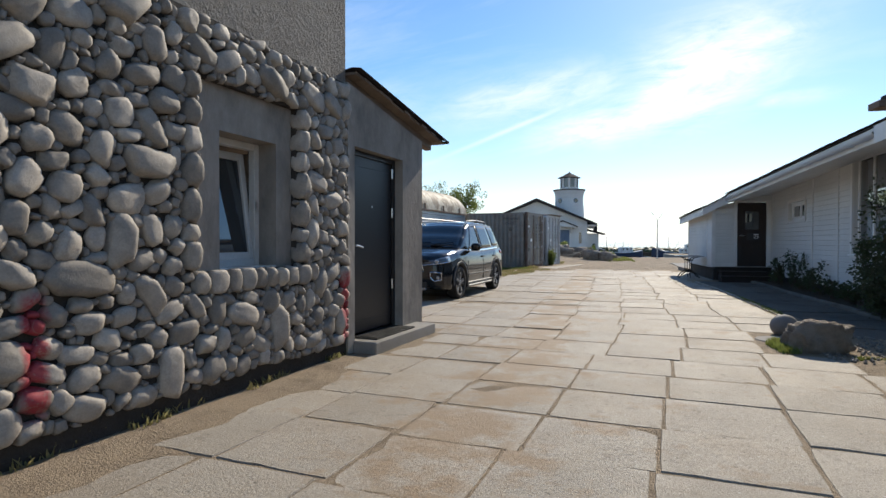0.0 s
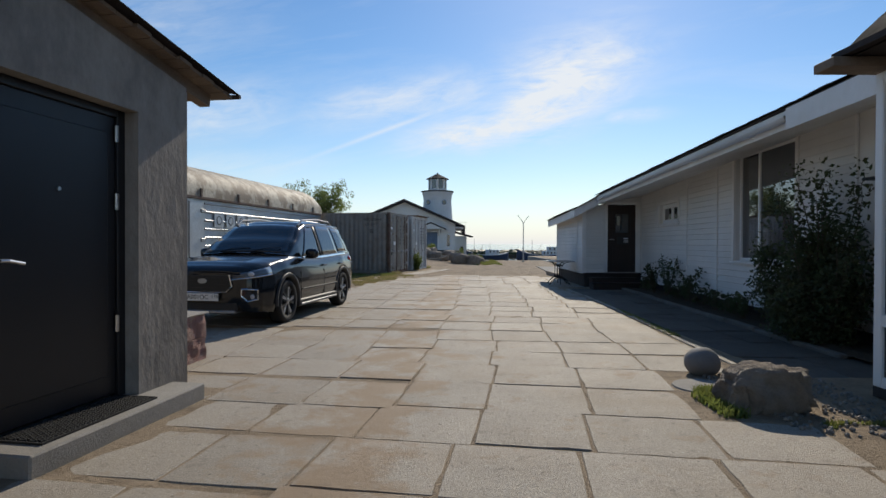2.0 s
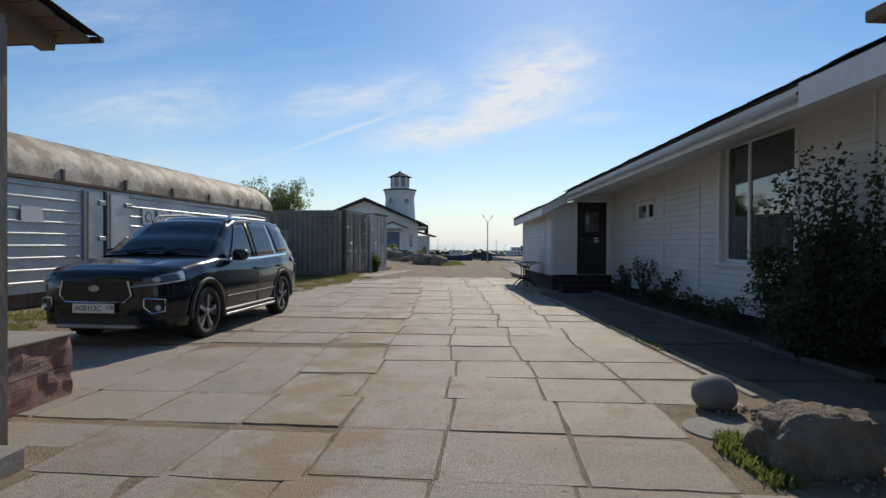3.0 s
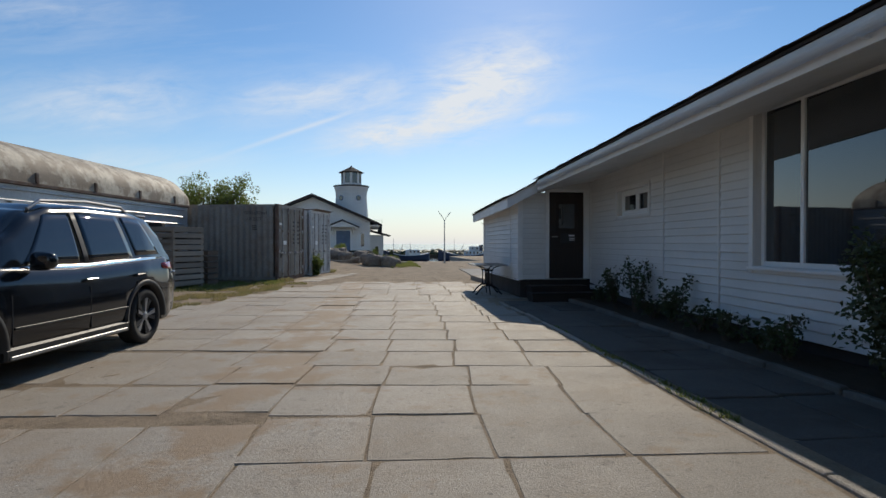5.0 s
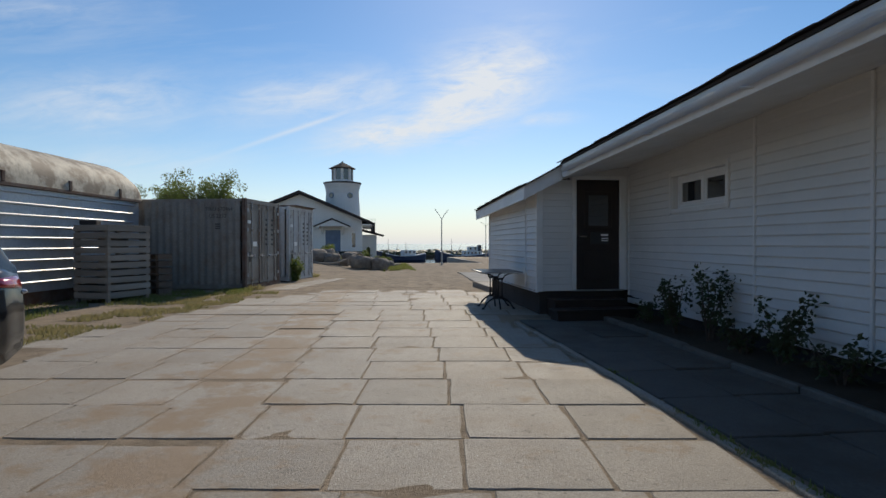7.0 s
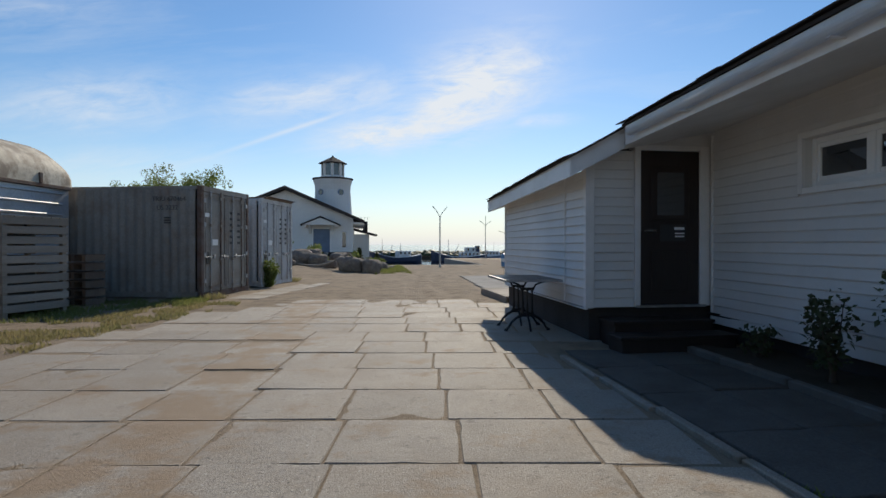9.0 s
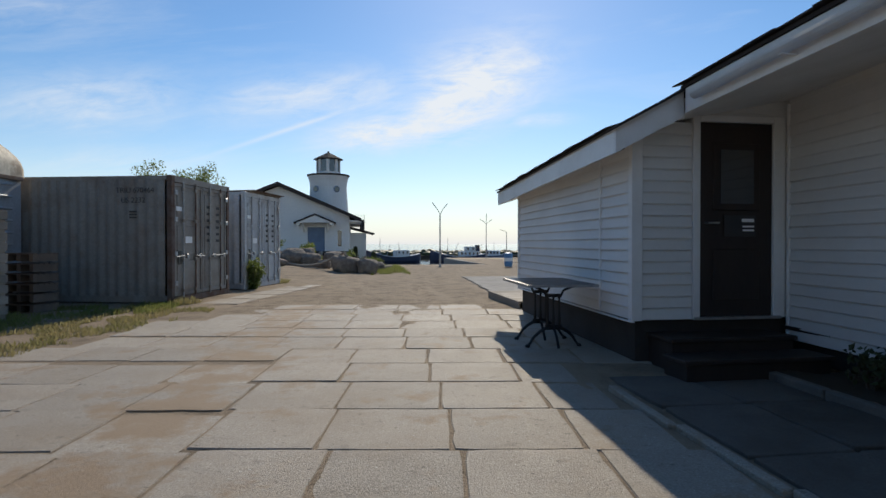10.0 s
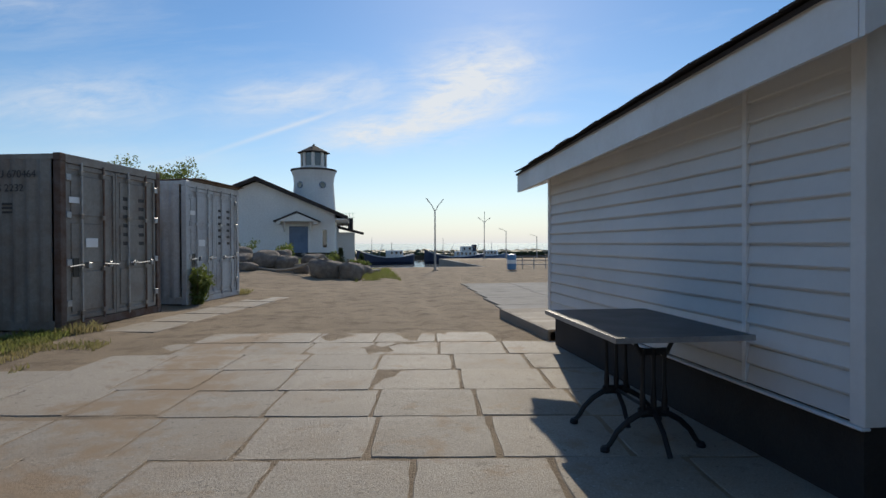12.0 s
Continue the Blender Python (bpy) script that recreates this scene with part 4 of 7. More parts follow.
def words(text, size, mat, parent, m, name="lettering"):
    """Raised letters in the built-in font, as a mesh part."""
    cu = bpy.data.curves.new(name, "FONT")
    cu.body, cu.size, cu.extrude, cu.align_x, cu.align_y = text, size, 0.0015, "CENTER", "CENTER"
    tmp = bpy.data.objects.new(name, cu)
    me = bpy.data.meshes.new_from_object(tmp)
    bpy.data.objects.remove(tmp)
    me.materials.clear()
    me.materials.append(mat)
    ob = new(name, me)
    ob.parent = parent
    ob.matrix_basis = m
    return ob


def build_car(m):
    car = thing("car", m, "dark graphite compact estate off-roader parked on slabs", "car")
    WB0, WB1, R = 0.93, 3.60, 0.345          # wheel centres along the length, tyre radius; the nose is at 0
    L = 4.62

    halfw = [(0, 0.46), (0.03, 0.60), (0.09, 0.72), (0.2, 0.81), (0.45, 0.885), (0.9, 0.905), (3.6, 0.905), (4.2, 0.87), (4.5, 0.80), (4.62, 0.70)]
    top = [(0, 0.84), (0.03, 0.88), (0.10, 0.925), (0.3, 0.985), (0.9, 1.055), (1.35, 1.09), (2.4, 1.06), (4.3, 1.12), (4.55, 1.08), (4.62, 0.98)]
    low = [(0, 0.36), (0.15, 0.25), (0.5, 0.23), (4.1, 0.25), (4.45, 0.33), (4.62, 0.45)]

    def low_edge(y):
        z = curve_at(low, y)
        for c in (WB0, WB1):
            d = abs(y - c)
            if d < R + 0.07:
                z = max(z, 0.345 + math.sqrt((R + 0.07) ** 2 - d * d))
        return z

    ys = sorted({round(0.03 * k, 3) for k in range(int(L / 0.03) + 1)} | {L})
    bm = bmesh.new()
    rows = []
    for y in ys:
        w, t, lo = curve_at(halfw, y), curve_at(top, y), low_edge(y)
        belt = t - 0.07
        crease = min(0.72, belt - 0.06)
        if lo > crease - 0.02:
            crease = lo + 0.02
        half = [(w - 0.16, lo), (w - 0.012, lo), (w + 0.004, lo + (crease - lo) * 0.45), (w + 0.008, crease), (w - 0.015, crease + (belt - crease) * 0.55), (w - 0.05, belt), (w - 0.13, t - 0.012), (w * 0.5, t + 0.012), (0, t + 0.018)]
        rows.append([bm.verts.new((s * x, y, z)) for s in (-1, 1) for x, z in (half if s < 0 else half[-2::-1])])
    n = len(rows[0])
    for a, b in zip(rows, rows[1:]):
        for k in range(n - 1):
            bm.faces.new((a[k], a[k + 1], b[k + 1], b[k]))
    bm.faces.new(rows[0])
    bm.faces.new(rows[-1][::-1])
    bmesh.ops.recalc_face_normals(bm, faces=bm.faces[:])
    body = part("body", bm, CARPAINT, car, "graphite metallic paint", smooth=True)

    roofz = [(1.18, 1.08), (1.55, 1.32), (1.95, 1.56), (2.25, 1.645), (2.8, 1.675), (3.6, 1.655), (4.05, 1.60), (4.32, 1.40), (4.5, 1.10)]
    beltw = [(1.18, 0.80), (1.6, 0.835), (3.8, 0.835), (4.5, 0.74)]

    def cabin(y, s):
        """A point of the cabin's side: s 0 at the belt, 1 at the roof's edge."""
        z1 = curve_at(roofz, y)
        z0 = min(curve_at(top, y) - 0.06, z1)
        w0 = curve_at(beltw, y)
        w1 = w0 - 0.21 * max(0.0, (z1 - z0)) / 0.62
        return (w0 + (w1 - w0) * (s * 0.75 + 0.25 * s * s), z0 + (z1 - z0) * s)

    bm = bmesh.new()
    rows = []
    for k in range(112):
        y = 1.18 + k * 0.03
        side = [cabin(y, s) for s in (0, 0.25, 0.5, 0.75, 0.94)]
        x1, z1 = cabin(y, 1.0)
        half = side + [(x1 - 0.05, z1 + 0.008), (x1 * 0.5, z1 + 0.03), (0, z1 + 0.036)]
        rows.append([bm.verts.new((s * x, y, z)) for s in (-1, 1) for x, z in (half if s < 0 else half[-2::-1])])
    for a, b in zip(rows, rows[1:]):
        for k in range(len(a) - 1):
            bm.faces.new((a[k], a[k + 1], b[k + 1], b[k]))
    bmesh.ops.recalc_face_normals(bm, faces=bm.faces[:])
    part("roof", bm, CARPAINT, car, smooth=True)

    def side_panel(name, y0, y1, s0, s1, mat, out=0.006, slant0=0.0, slant1=0.0, owner=car, label="", sides=(-1, 1)):
        for sg in sides:
            bm = bmesh.new()
            g = []
            for i in range(11):
                row = []
                for j in range(7):
                    s = s0 + (s1 - s0) * j / 6
                    ya, yb = y0 + slant0 * j / 6, y1 + slant1 * j / 6
                    y = ya + (yb - ya) * i / 10
                    x, z = cabin(y, s)
                    row.append(bm.verts.new((sg * (x + out), y, z)))
                g.append(row)
            for a, b in zip(g, g[1:]):
                for j in range(6):
                    bm.faces.new((a[j], a[j + 1], b[j + 1], b[j]))
            bmesh.ops.recalc_face_normals(bm, faces=bm.faces[:])
            bmesh.ops.solidify(bm, geom=bm.faces[:], thickness=0.004)
            part(name, bm, mat, owner, label, smooth=True)

    side_panel("side_window", 1.62, 2.52, 0.08, 0.9, CARGLASS, slant0=0.50)
    side_panel("side_window", 2.62, 3.44, 0.08, 0.9, CARGLASS, slant1=-0.08)
    side_panel("side_window", 3.52, 4.14, 0.12, 0.88, CARGLASS, slant0=-0.08, slant1=-0.30)
    side_panel("window_trim", 1.45, 4.2, 0.005, 0.06, CHROME, 0.012, label="bright chrome strip under the windows")
    side_panel("pillar_trim", 2.535, 2.605, 0.08, 0.9, CLADDING, 0.009)

    def screen(name, y0, y1, edge):
        """Glass let into the sloping front or back of the cabin."""
        bm = bmesh.new()
        g = []
        for i in range(13):
            y = y0 + (y1 - y0) * i / 12
            x1, z1 = cabin(y, 1.0)
            g.append([bm.verts.new((u * (x1 - edge), y, z1 + 0.046 - 0.030 * u * u)) for u in (-1, -0.8, -0.6, -0.4, -0.2, 0, 0.2, 0.4, 0.6, 0.8, 1)])
        for p, q in zip(g, g[1:]):
            for j in range(10):
                bm.faces.new((p[j], p[j + 1], q[j + 1], q[j]))
        bmesh.ops.recalc_face_normals(bm, faces=bm.faces[:])
        bmesh.ops.solidify(bm, geom=bm.faces[:], thickness=0.004)
        return part(name, bm, CARGLASS, car, smooth=True)

    glass = screen("windscreen", 1.22, 2.02, 0.06)
    for x in (-0.45, 0.1):
        part("wiper", tube(bmesh.new(), [(x, 1.2, 1.13), (x + 0.22, 1.27, 1.19), (x + 0.5, 1.30, 1.20)], 0.008, 6), CLADDING, glass)
    screen("rear_window", 4.12, 4.44, 0.05)

    def wrap(name, path, z_in, z_out, mat, owner=car, out=0.012, label="", lean=0.03):
        """A strip that follows the body's corner in plan: path of (x, y), heights at its two ends."""
        bm = bmesh.new()
        g = []
        n = len(path) - 1
        for k, (x, y) in enumerate(path):
            f = k / n
            a, c = z_in[0] + (z_out[0] - z_in[0]) * f, z_in[1] + (z_out[1] - z_in[1]) * f
            g.append([bm.verts.new((x + math.copysign(out, x) * min(1, abs(x) / 0.6) - math.copysign(lean, x) * q * q, y - out * 0.8 + (0.02 if y < 1 else -0.02) * q, a + (c - a) * q)) for q in (0, 0.33, 0.66, 1)])
        for p, q in zip(g, g[1:]):
            for j in range(3):
                bm.faces.new((p[j], p[j + 1], q[j + 1], q[j]))
        bmesh.ops.recalc_face_normals(bm, faces=bm.faces[:])
        bmesh.ops.solidify(bm, geom=bm.faces[:], thickness=0.02)
        return part(name, bm, mat, owner, label, smooth=True)

    # wheels
    tyre_prof = [(0.235, -0.105), (0.32, -0.112), (0.342, -0.09), (R, -0.04), (R, 0.04), (0.342, 0.09), (0.32, 0.112), (0.235, 0.105)]
    tyre_bm = bmesh.new()
    rings = []
    for k in range(40):
        a = 2 * math.pi * k / 40
        rings.append([tyre_bm.verts.new((h, r * math.cos(a), r * math.sin(a))) for r, h in tyre_prof])
    for k in range(40):
        a, b = rings[k], rings[(k + 1) % 40]
        for j in range(len(tyre_prof)):
            tyre_bm.faces.new((a[j], a[(j + 1) % 8], b[(j + 1) % 8], b[j]))
    tyre_me = bpy.data.meshes.new("tyre")
    tyre_bm.to_mesh(tyre_me)
    tyre_bm.free()
    tyre_me.materials.append(TYRE)
    for p in tyre_me.polygons:
        p.use_smooth = True
    for sg in (-1, 1):
        for c in (WB0, WB1):
            wheel = new("wheel", tyre_me)
            wheel.parent = car
            wheel.matrix_basis = pose(sg * 0.795, c, 0.345)
            bm = lathe(bmesh.new(), [(0.23, -0.03), (0.238, 0.06), (0.225, 0.075), (0.215, 0.02), (0.05, 0.0)], 32)
            rim = part("rim", bm, CLADDING, wheel)
            rim.matrix_basis = pose(sg * 0.02, 0, 0, 0, 90 * sg, 0)
            for k in range(5):
                for d in (-1, 1):
                    bm = bmesh.new()
                    a = 2 * math.pi * k / 5 + d * 0.2
                    a0 = 2 * math.pi * k / 5 + d * 0.10
                    pts = [(0.055, a0 - 0.25), (0.055, a0 + 0.25), (0.226, a + 0.14), (0.226, a - 0.14)]
                    lo_ = [bm.verts.new((0.055 * sg, r * math.cos(q), r * math.sin(q))) for r, q in pts]
                    hi_ = [bm.verts.new(((0.092 if i < 2 else 0.10) * sg, r * math.cos(q), r * math.sin(q))) for i, (r, q) in enumerate(pts)]
                    bm.faces.new(lo_)
                    bm.faces.new(hi_)
                    for i in range(4):
                        bm.faces.new((lo_[i], lo_[(i + 1) % 4], hi_[(i + 1) % 4], hi_[i]))
                    bmesh.ops.recalc_face_normals(bm, faces=bm.faces[:])
                    part("spoke", bm, GALV if d > 0 else CLADDING, wheel)
            hub = part("hub_cap", lathe(bmesh.new(), [(0.055, 0.05), (0.055, 0.095), (0.03, 0.105)], 16), GALV, wheel)
            hub.matrix_basis = pose(0, 0, 0, 0, 90 * sg, 0)
            # arch cladding
            bm = bmesh.new()
            arc = []
            for k in range(25):
                a = math.pi * (-0.03 + 1.06 * k / 24)
                arc.append([bm.verts.new((sg * x, c + r * math.cos(a), max(0.25, 0.345 + r * math.sin(a)))) for x, r in ((0.80, R + 0.05), (0.917, R + 0.055), (0.922, R + 0.11), (0.90, R + 0.118))])
            for a, b in zip(arc, arc[1:]):
                for j in range(3):
                    bm.faces.new((a[j], a[j + 1], b[j + 1], b[j]))
            bmesh.ops.recalc_face_normals(bm, faces=bm.faces[:])
            part("wheel_arch", bm, CLADDING, car, smooth=True)
        part("sill", boxes((min(sg * 0.80, sg * 0.925), max(sg * 0.80, sg * 0.925), WB0 + 0.40, WB1 - 0.40, 0.22, 0.34), bevel=0.02), CLADDING, car)
        part("sill_trim", boxes((min(sg * 0.91, sg * 0.94), max(sg * 0.91, sg * 0.94), WB0 + 0.45, WB1 - 0.46, 0.235, 0.27), bevel=0.006), GALV, car, "satin silver sill strip")
        part("door_moulding", boxes((min(sg * 0.90, sg * 0.922), max(sg * 0.90, sg * 0.922), WB0 + 0.52, WB1 - 0.42, 0.49, 0.515), bevel=0.004), CLADDING, car)
        for yy in (2.42, 3.36):
            part("door_handle", boxes((min(sg * 0.885, sg * 0.93), max(sg * 0.885, sg * 0.93), yy, yy + 0.19, 0.86, 0.89), bevel=0.008), CARPAINT, car)
        for yy in (1.42, 2.50, 3.40):
            part("door_gap", boxes((min(sg * 0.85, sg * 0.9145), max(sg * 0.85, sg * 0.9145), yy, yy + 0.007, 0.36, 0.80)), CLADDING, car)
        rail = tube(bmesh.new(), [(sg * 0.585, 2.02, 1.60), (sg * 0.59, 2.18, 1.695), (sg * 0.59, 2.9, 1.735), (sg * 0.57, 3.6, 1.715), (sg * 0.555, 3.78, 1.64)], 0.018, 8)
        part("roof_rail", rail, GALV, car, "satin silver roof rail")
        mir = part("side_mirror", lump((0.115, 0.075, 0.085), 4, 3, 0.03, sharp=0.3), CARPAINT, car, smooth=True)
        mir.matrix_basis = pose(sg * 0.99, 1.70, 1.10)
        part("mirror_arm", boxes((-0.02 - 0.10 * (sg > 0), 0.02 + 0.10 * (sg < 0), -0.02, 0.03, -0.09, -0.05)), CLADDING, mir)
        corner = [(sg * x, y) for x, y in ((0.40, 0.0), (0.50, 0.012), (0.60, 0.035), (0.70, 0.085), (0.78, 0.16), (0.835, 0.27), (0.87, 0.40))]
        lamp = wrap("headlamp", corner, (0.735, 0.80), (0.80, 0.925), LAMPDARK, label="smoked clear headlamp", lean=0.05)
        part("lamp_unit", lump((0.055, 0.03, 0.035), 6, 2, 0.0), LAMPGLASS, lamp, smooth=True).matrix_basis = pose(sg * 0.70, 0.075, 0.82)
        part("lamp_strip", tube(bmesh.new(), [(x + sg * 0.012, y - 0.012, 0.735 + 0.012 * k) for k, (x, y) in enumerate(corner)], 0.008, 6), CHROME, lamp)
        low_corner = [(sg * x, y) for x, y in ((0.56, 0.03), (0.64, 0.055), (0.70, 0.09), (0.76, 0.14))]
        fog = wrap("fog_lamp_recess", low_corner, (0.42, 0.60), (0.43, 0.58), CLADDING, out=0.02, lean=0.0)
        ring = [(x + sg * 0.024, y - 0.018, z) for x, y, z in [(low_corner[0][0], low_corner[0][1], 0.60), (low_corner[1][0], low_corner[1][1], 0.60), (low_corner[3][0], low_corner[3][1], 0.585), (low_corner[3][0], low_corner[3][1], 0.45), (low_corner[1][0], low_corner[1][1], 0.42), (low_corner[0][0], low_corner[0][1], 0.50), (low_corner[0][0], low_corner[0][1], 0.60)]]
        part("fog_lamp_surround", tube(bmesh.new(), ring, 0.012, 6), CHROME, fog)
        part("fog_lamp", lump((0.04, 0.025, 0.04), 3, 2, 0.0), LAMPGLASS, fog, smooth=True).matrix_basis = pose(sg * 0.715, 0.085, 0.485)
        tail = wrap("tail_lamp", [(sg * x, y) for x, y in ((0.845, 4.12), (0.85, 4.25), (0.82, 4.38), (0.78, 4.50), (0.70, 4.59), (0.60, 4.61))], (0.93, 1.0), (0.88, 1.02), REDLAMP, out=0.018, label="red tail lamp", lean=0.03)
        part("reversing_lamp", lump((0.05, 0.04, 0.025), 5, 2, 0.0), LAMPGLASS, tail, smooth=True).matrix_basis = pose(sg * 0.76, 4.53, 0.86)
    grille = part("grille", prism([(-0.44, 0.64), (-0.40, 0.80), (0.40, 0.80), (0.44, 0.64), (0.36, 0.57), (-0.36, 0.57)], "y", -0.03, 0.06), CLADDING, car, "black honeycomb grille")
    for z in (0.61, 0.66, 0.71, 0.76):
        part("grille_slat", boxes((-0.37, 0.37, -0.04, -0.031, z, z + 0.012)), BLACKDOOR, grille)
    part("grille_surround", tube(bmesh.new(), [(-0.41, -0.03, 0.81), (-0.45, -0.02, 0.64), (-0.37, -0.033, 0.56), (0, -0.04, 0.555), (0.37, -0.033, 0.56), (0.45, -0.02, 0.64), (0.41, -0.03, 0.81)], 0.011, 8), CHROME, grille)
    part("badge", lathe(bmesh.new(), [(0.07, 0), (0.07, 0.008)], 20, m=pose(0, -0.04, 0.72, 90, 0, 0) @ Matrix.Diagonal((1, 0.55, 1, 1))), GALV, grille)
    plate = part("number_plate", boxes((-0.26, 0.26, -0.065, -0.05, 0.43, 0.54), bevel=0.003), PLATE, car, "white number plate with black characters")
    ink = plain("black_ink", (0.01, 0.01, 0.01), 0.5)
    words("A001OC", 0.092, ink, plate, pose(-0.06, -0.066, 0.484, 90, 0, 0))
    words("178", 0.07, ink, plate, pose(0.205, -0.066, 0.495, 90, 0, 0))
    part("lower_bumper", boxes((-0.52, 0.52, -0.01, 0.2, 0.25, 0.42), bevel=0.03), CLADDING, car)
    part("skid_plate", boxes((-0.50, 0.50, -0.03, 0.1, 0.24, 0.29), bevel=0.015), GALV, car)
    part("rear_bumper", boxes((-0.68, 0.68, 4.42, 4.66, 0.34, 0.60), bevel=0.04), CLADDING, car)
    part("rear_spoiler", boxes((-0.55, 0.55, 4.0, 4.24, 1.60, 1.64), bevel=0.012), CARPAINT, car)
    part("underside", boxes((-0.74, 0.74, 0.3, 4.3, 0.24, 0.46)), CLADDING, car)
    part("aerial", lump((0.025, 0.07, 0.035), 2, 2, 0.0), CARPAINT, car).matrix_basis = pose(0, 3.75, 1.70)
    return car


# nose towards the start of the walk; the nearer side's wheels stand at about x -3.0 and -2.62
build_car(pose(-3.90, 11.10, 0, 0, 0, -8.5))

# ---- shipping containers ----
def build_container(m, length, paint, label, open_top=False, codes=()):
    """A 20-foot box: x along the length with the doors at x = 0 facing +x, y its width, z up."""
    W, H = 2.44, 2.59
    c = thing("shipping_container", m, label, "container", "old shipping containers")
    for x in (-length, -0.11):
        for y in (0, W - 0.11):
            part("corner_post", boxes((x, x + 0.11, y, y + 0.11, 0.12, H - 0.12), bevel=0.008), RUST if paint is CONT and x > -1 else paint, c)
            for z in (0, H - 0.119):
                part("corner_casting", boxes((x - 0.004, x + 0.114, y - 0.004, y + 0.114, z, z + 0.118), bevel=0.01), RUST if paint is CONT else paint, c)
    for y in (0.02, W - 0.08):
        part("top_rail", boxes((-length + 0.12, -0.12, y, y + 0.06, H - 0.09, H - 0.02)), paint, c)
        part("bottom_rail", boxes((-length + 0.12, -0.12, y, y + 0.06, 0.02, 0.16)), paint, c)
    # corrugated sides
    for y, sg in ((0.03, -1), (W - 0.03, 1)):
        bm = bmesh.new()
        x, prof = -length + 0.115, []
        step = [(0.07, 0.0), (0.035, 0.034), (0.07, 0.034), (0.035, 0.0)]
        k, d = 0, 0.0
        while x < -0.12:
            prof.append((x, d))
            dx, nd = step[k % 4][0], (0.0, 0.034, 0.034, 0.0)[(k + 1) % 4]
            x, d, k = x + dx, nd, k + 1
        lo = [bm.verts.new((x, y - sg * 0 + sg * (0.02 - d), 0.14)) for x, d in prof]
        hi = [bm.verts.new((x, y + sg * (0.02 - d), H - 0.08)) for x, d in prof]
        for i in range(len(prof) - 1):
            bm.faces.new((lo[i], lo[i + 1], hi[i + 1], hi[i]))
        bmesh.ops.recalc_face_normals(bm, faces=bm.faces[:])
        bmesh.ops.solidify(bm, geom=bm.faces[:], thickness=0.004)
        part("side_panel", bm, paint, c)
    part("end_panel", boxes((-length + 0.02, -length + 0.06, 0.1, W - 0.1, 0.1, H - 0.1)), paint, c)
    part("roof_panel", boxes((-length + 0.02, -0.02, 0.03, W - 0.03, H - 0.03, H - 0.012)), paint, c)
    part("floor_panel", boxes((-length + 0.02, -0.05, 0.03, W - 0.03, 0.1, 0.14)), paint, c)
    part("door_header", boxes((-0.10, -0.005, 0.11, W - 0.11, H - 0.13, H - 0.005)), paint, c)
    part("door_sill", boxes((-0.10, -0.005, 0.11, W - 0.11, 0.01, 0.13)), RUST if paint is CONT else paint, c)
    for d in (0, 1):
        y0 = 0.125 + d * 1.098
        y1 = y0 + 1.085
        leaf = part("door", boxes((-0.075, -0.045, y0, y1, 0.14, H - 0.14)), paint, c)
        part("door_rim", boxes((-0.045, -0.02, y0, y0 + 0.05, 0.14, H - 0.14), (-0.045, -0.02, y1 - 0.05, y1, 0.14, H - 0.14), (-0.045, -0.021, y0 + 0.05, y1 - 0.05, 0.14, 0.21), (-0.045, -0.021, y0 + 0.05, y1 - 0.05, H - 0.21, H - 0.14), bevel=0.006), paint, leaf)
        for k in range(3):
            z = 0.26 + k * 0.72
            part("door_rib", boxes((-0.044, -0.032, y0 + 0.12, y1 - 0.12, z, z + 0.6), bevel=0.01), paint, leaf)
        part("gasket", boxes((-0.04, -0.018, y0 - 0.012 if d == 0 else y1 + 0.001, y0 - 0.001 if d == 0 else y1 + 0.012, 0.15, H - 0.15)), CLADDING, leaf)
        for q in (0.30, 0.78):
            yb = y0 + q
            rod = part("lock_rod", tube(bmesh.new(), [(0.0, yb, 0.10), (0.0, yb, H - 0.10)], 0.017, 8), RUST if (paint is CONT and q > 0.5) else GALV, leaf)
            for z in (0.2, 0.85, 1.65, 2.3):
                part("rod_bracket", boxes((-0.02, 0.022, yb - 0.035, yb + 0.035, z, z + 0.07), bevel=0.006), paint, leaf)
            part("lock_handle", tube(bmesh.new(), [(0.025, yb, 0.95), (0.035, yb + (0.05 if d else -0.05), 0.96), (0.035, yb + (0.30 if d else -0.30) * (1 if q < 0.5 else -1), 0.94)], 0.012, 6), GALV, leaf)
            part("handle_catch", boxes((-0.02, 0.03, yb + 0.10, yb + 0.17, 0.90, 0.99), bevel=0.006), GALV, leaf)
        for z in (0.35, 0.95, 1.65, 2.2):
            yh = y0 - 0.02 if d == 0 else y1 - 0.06
            part("hinge", boxes((-0.03, 0.012, yh, yh + 0.10, z, z + 0.10), bevel=0.008), GALV, leaf)
        if d == 0:
            part("notice_plate", boxes((-0.02, -0.014, y0 + 0.06, y0 + 0.27, 1.88, 1.97)), PVC, leaf)
            part("notice_plate", boxes((-0.02, -0.014, y0 + 0.40, y0 + 0.66, 1.22, 1.36)), PVC, leaf)
            part("data_plate", boxes((-0.02, -0.012, y0 + 0.13, y0 + 0.25, 0.78, 1.06)), BLACKDOOR, leaf)
    ink = plain("faded_stencil", (0.07, 0.065, 0.06), 0.7)
    for text, size, x, z in codes:
        words(text, size, ink, c, pose(x, 0.0, z, 90, 0, 0))
    if codes:
        for k in range(3):
            part("worn_mark", boxes((-0.9, -0.74, -0.002, 0.002, 1.72 + k * 0.06, 1.75 + k * 0.06)), ink, c)
    # faded rows of figures on the second door
    for k in range(6):
        for q in (0, 1):
            part("faded_figure", boxes((-0.031, -0.027, 1.42 + q * 0.42, 1.56 + q * 0.42, 1.25 + k * 0.15, 1.31 + k * 0.15)), ink, c)
    return c


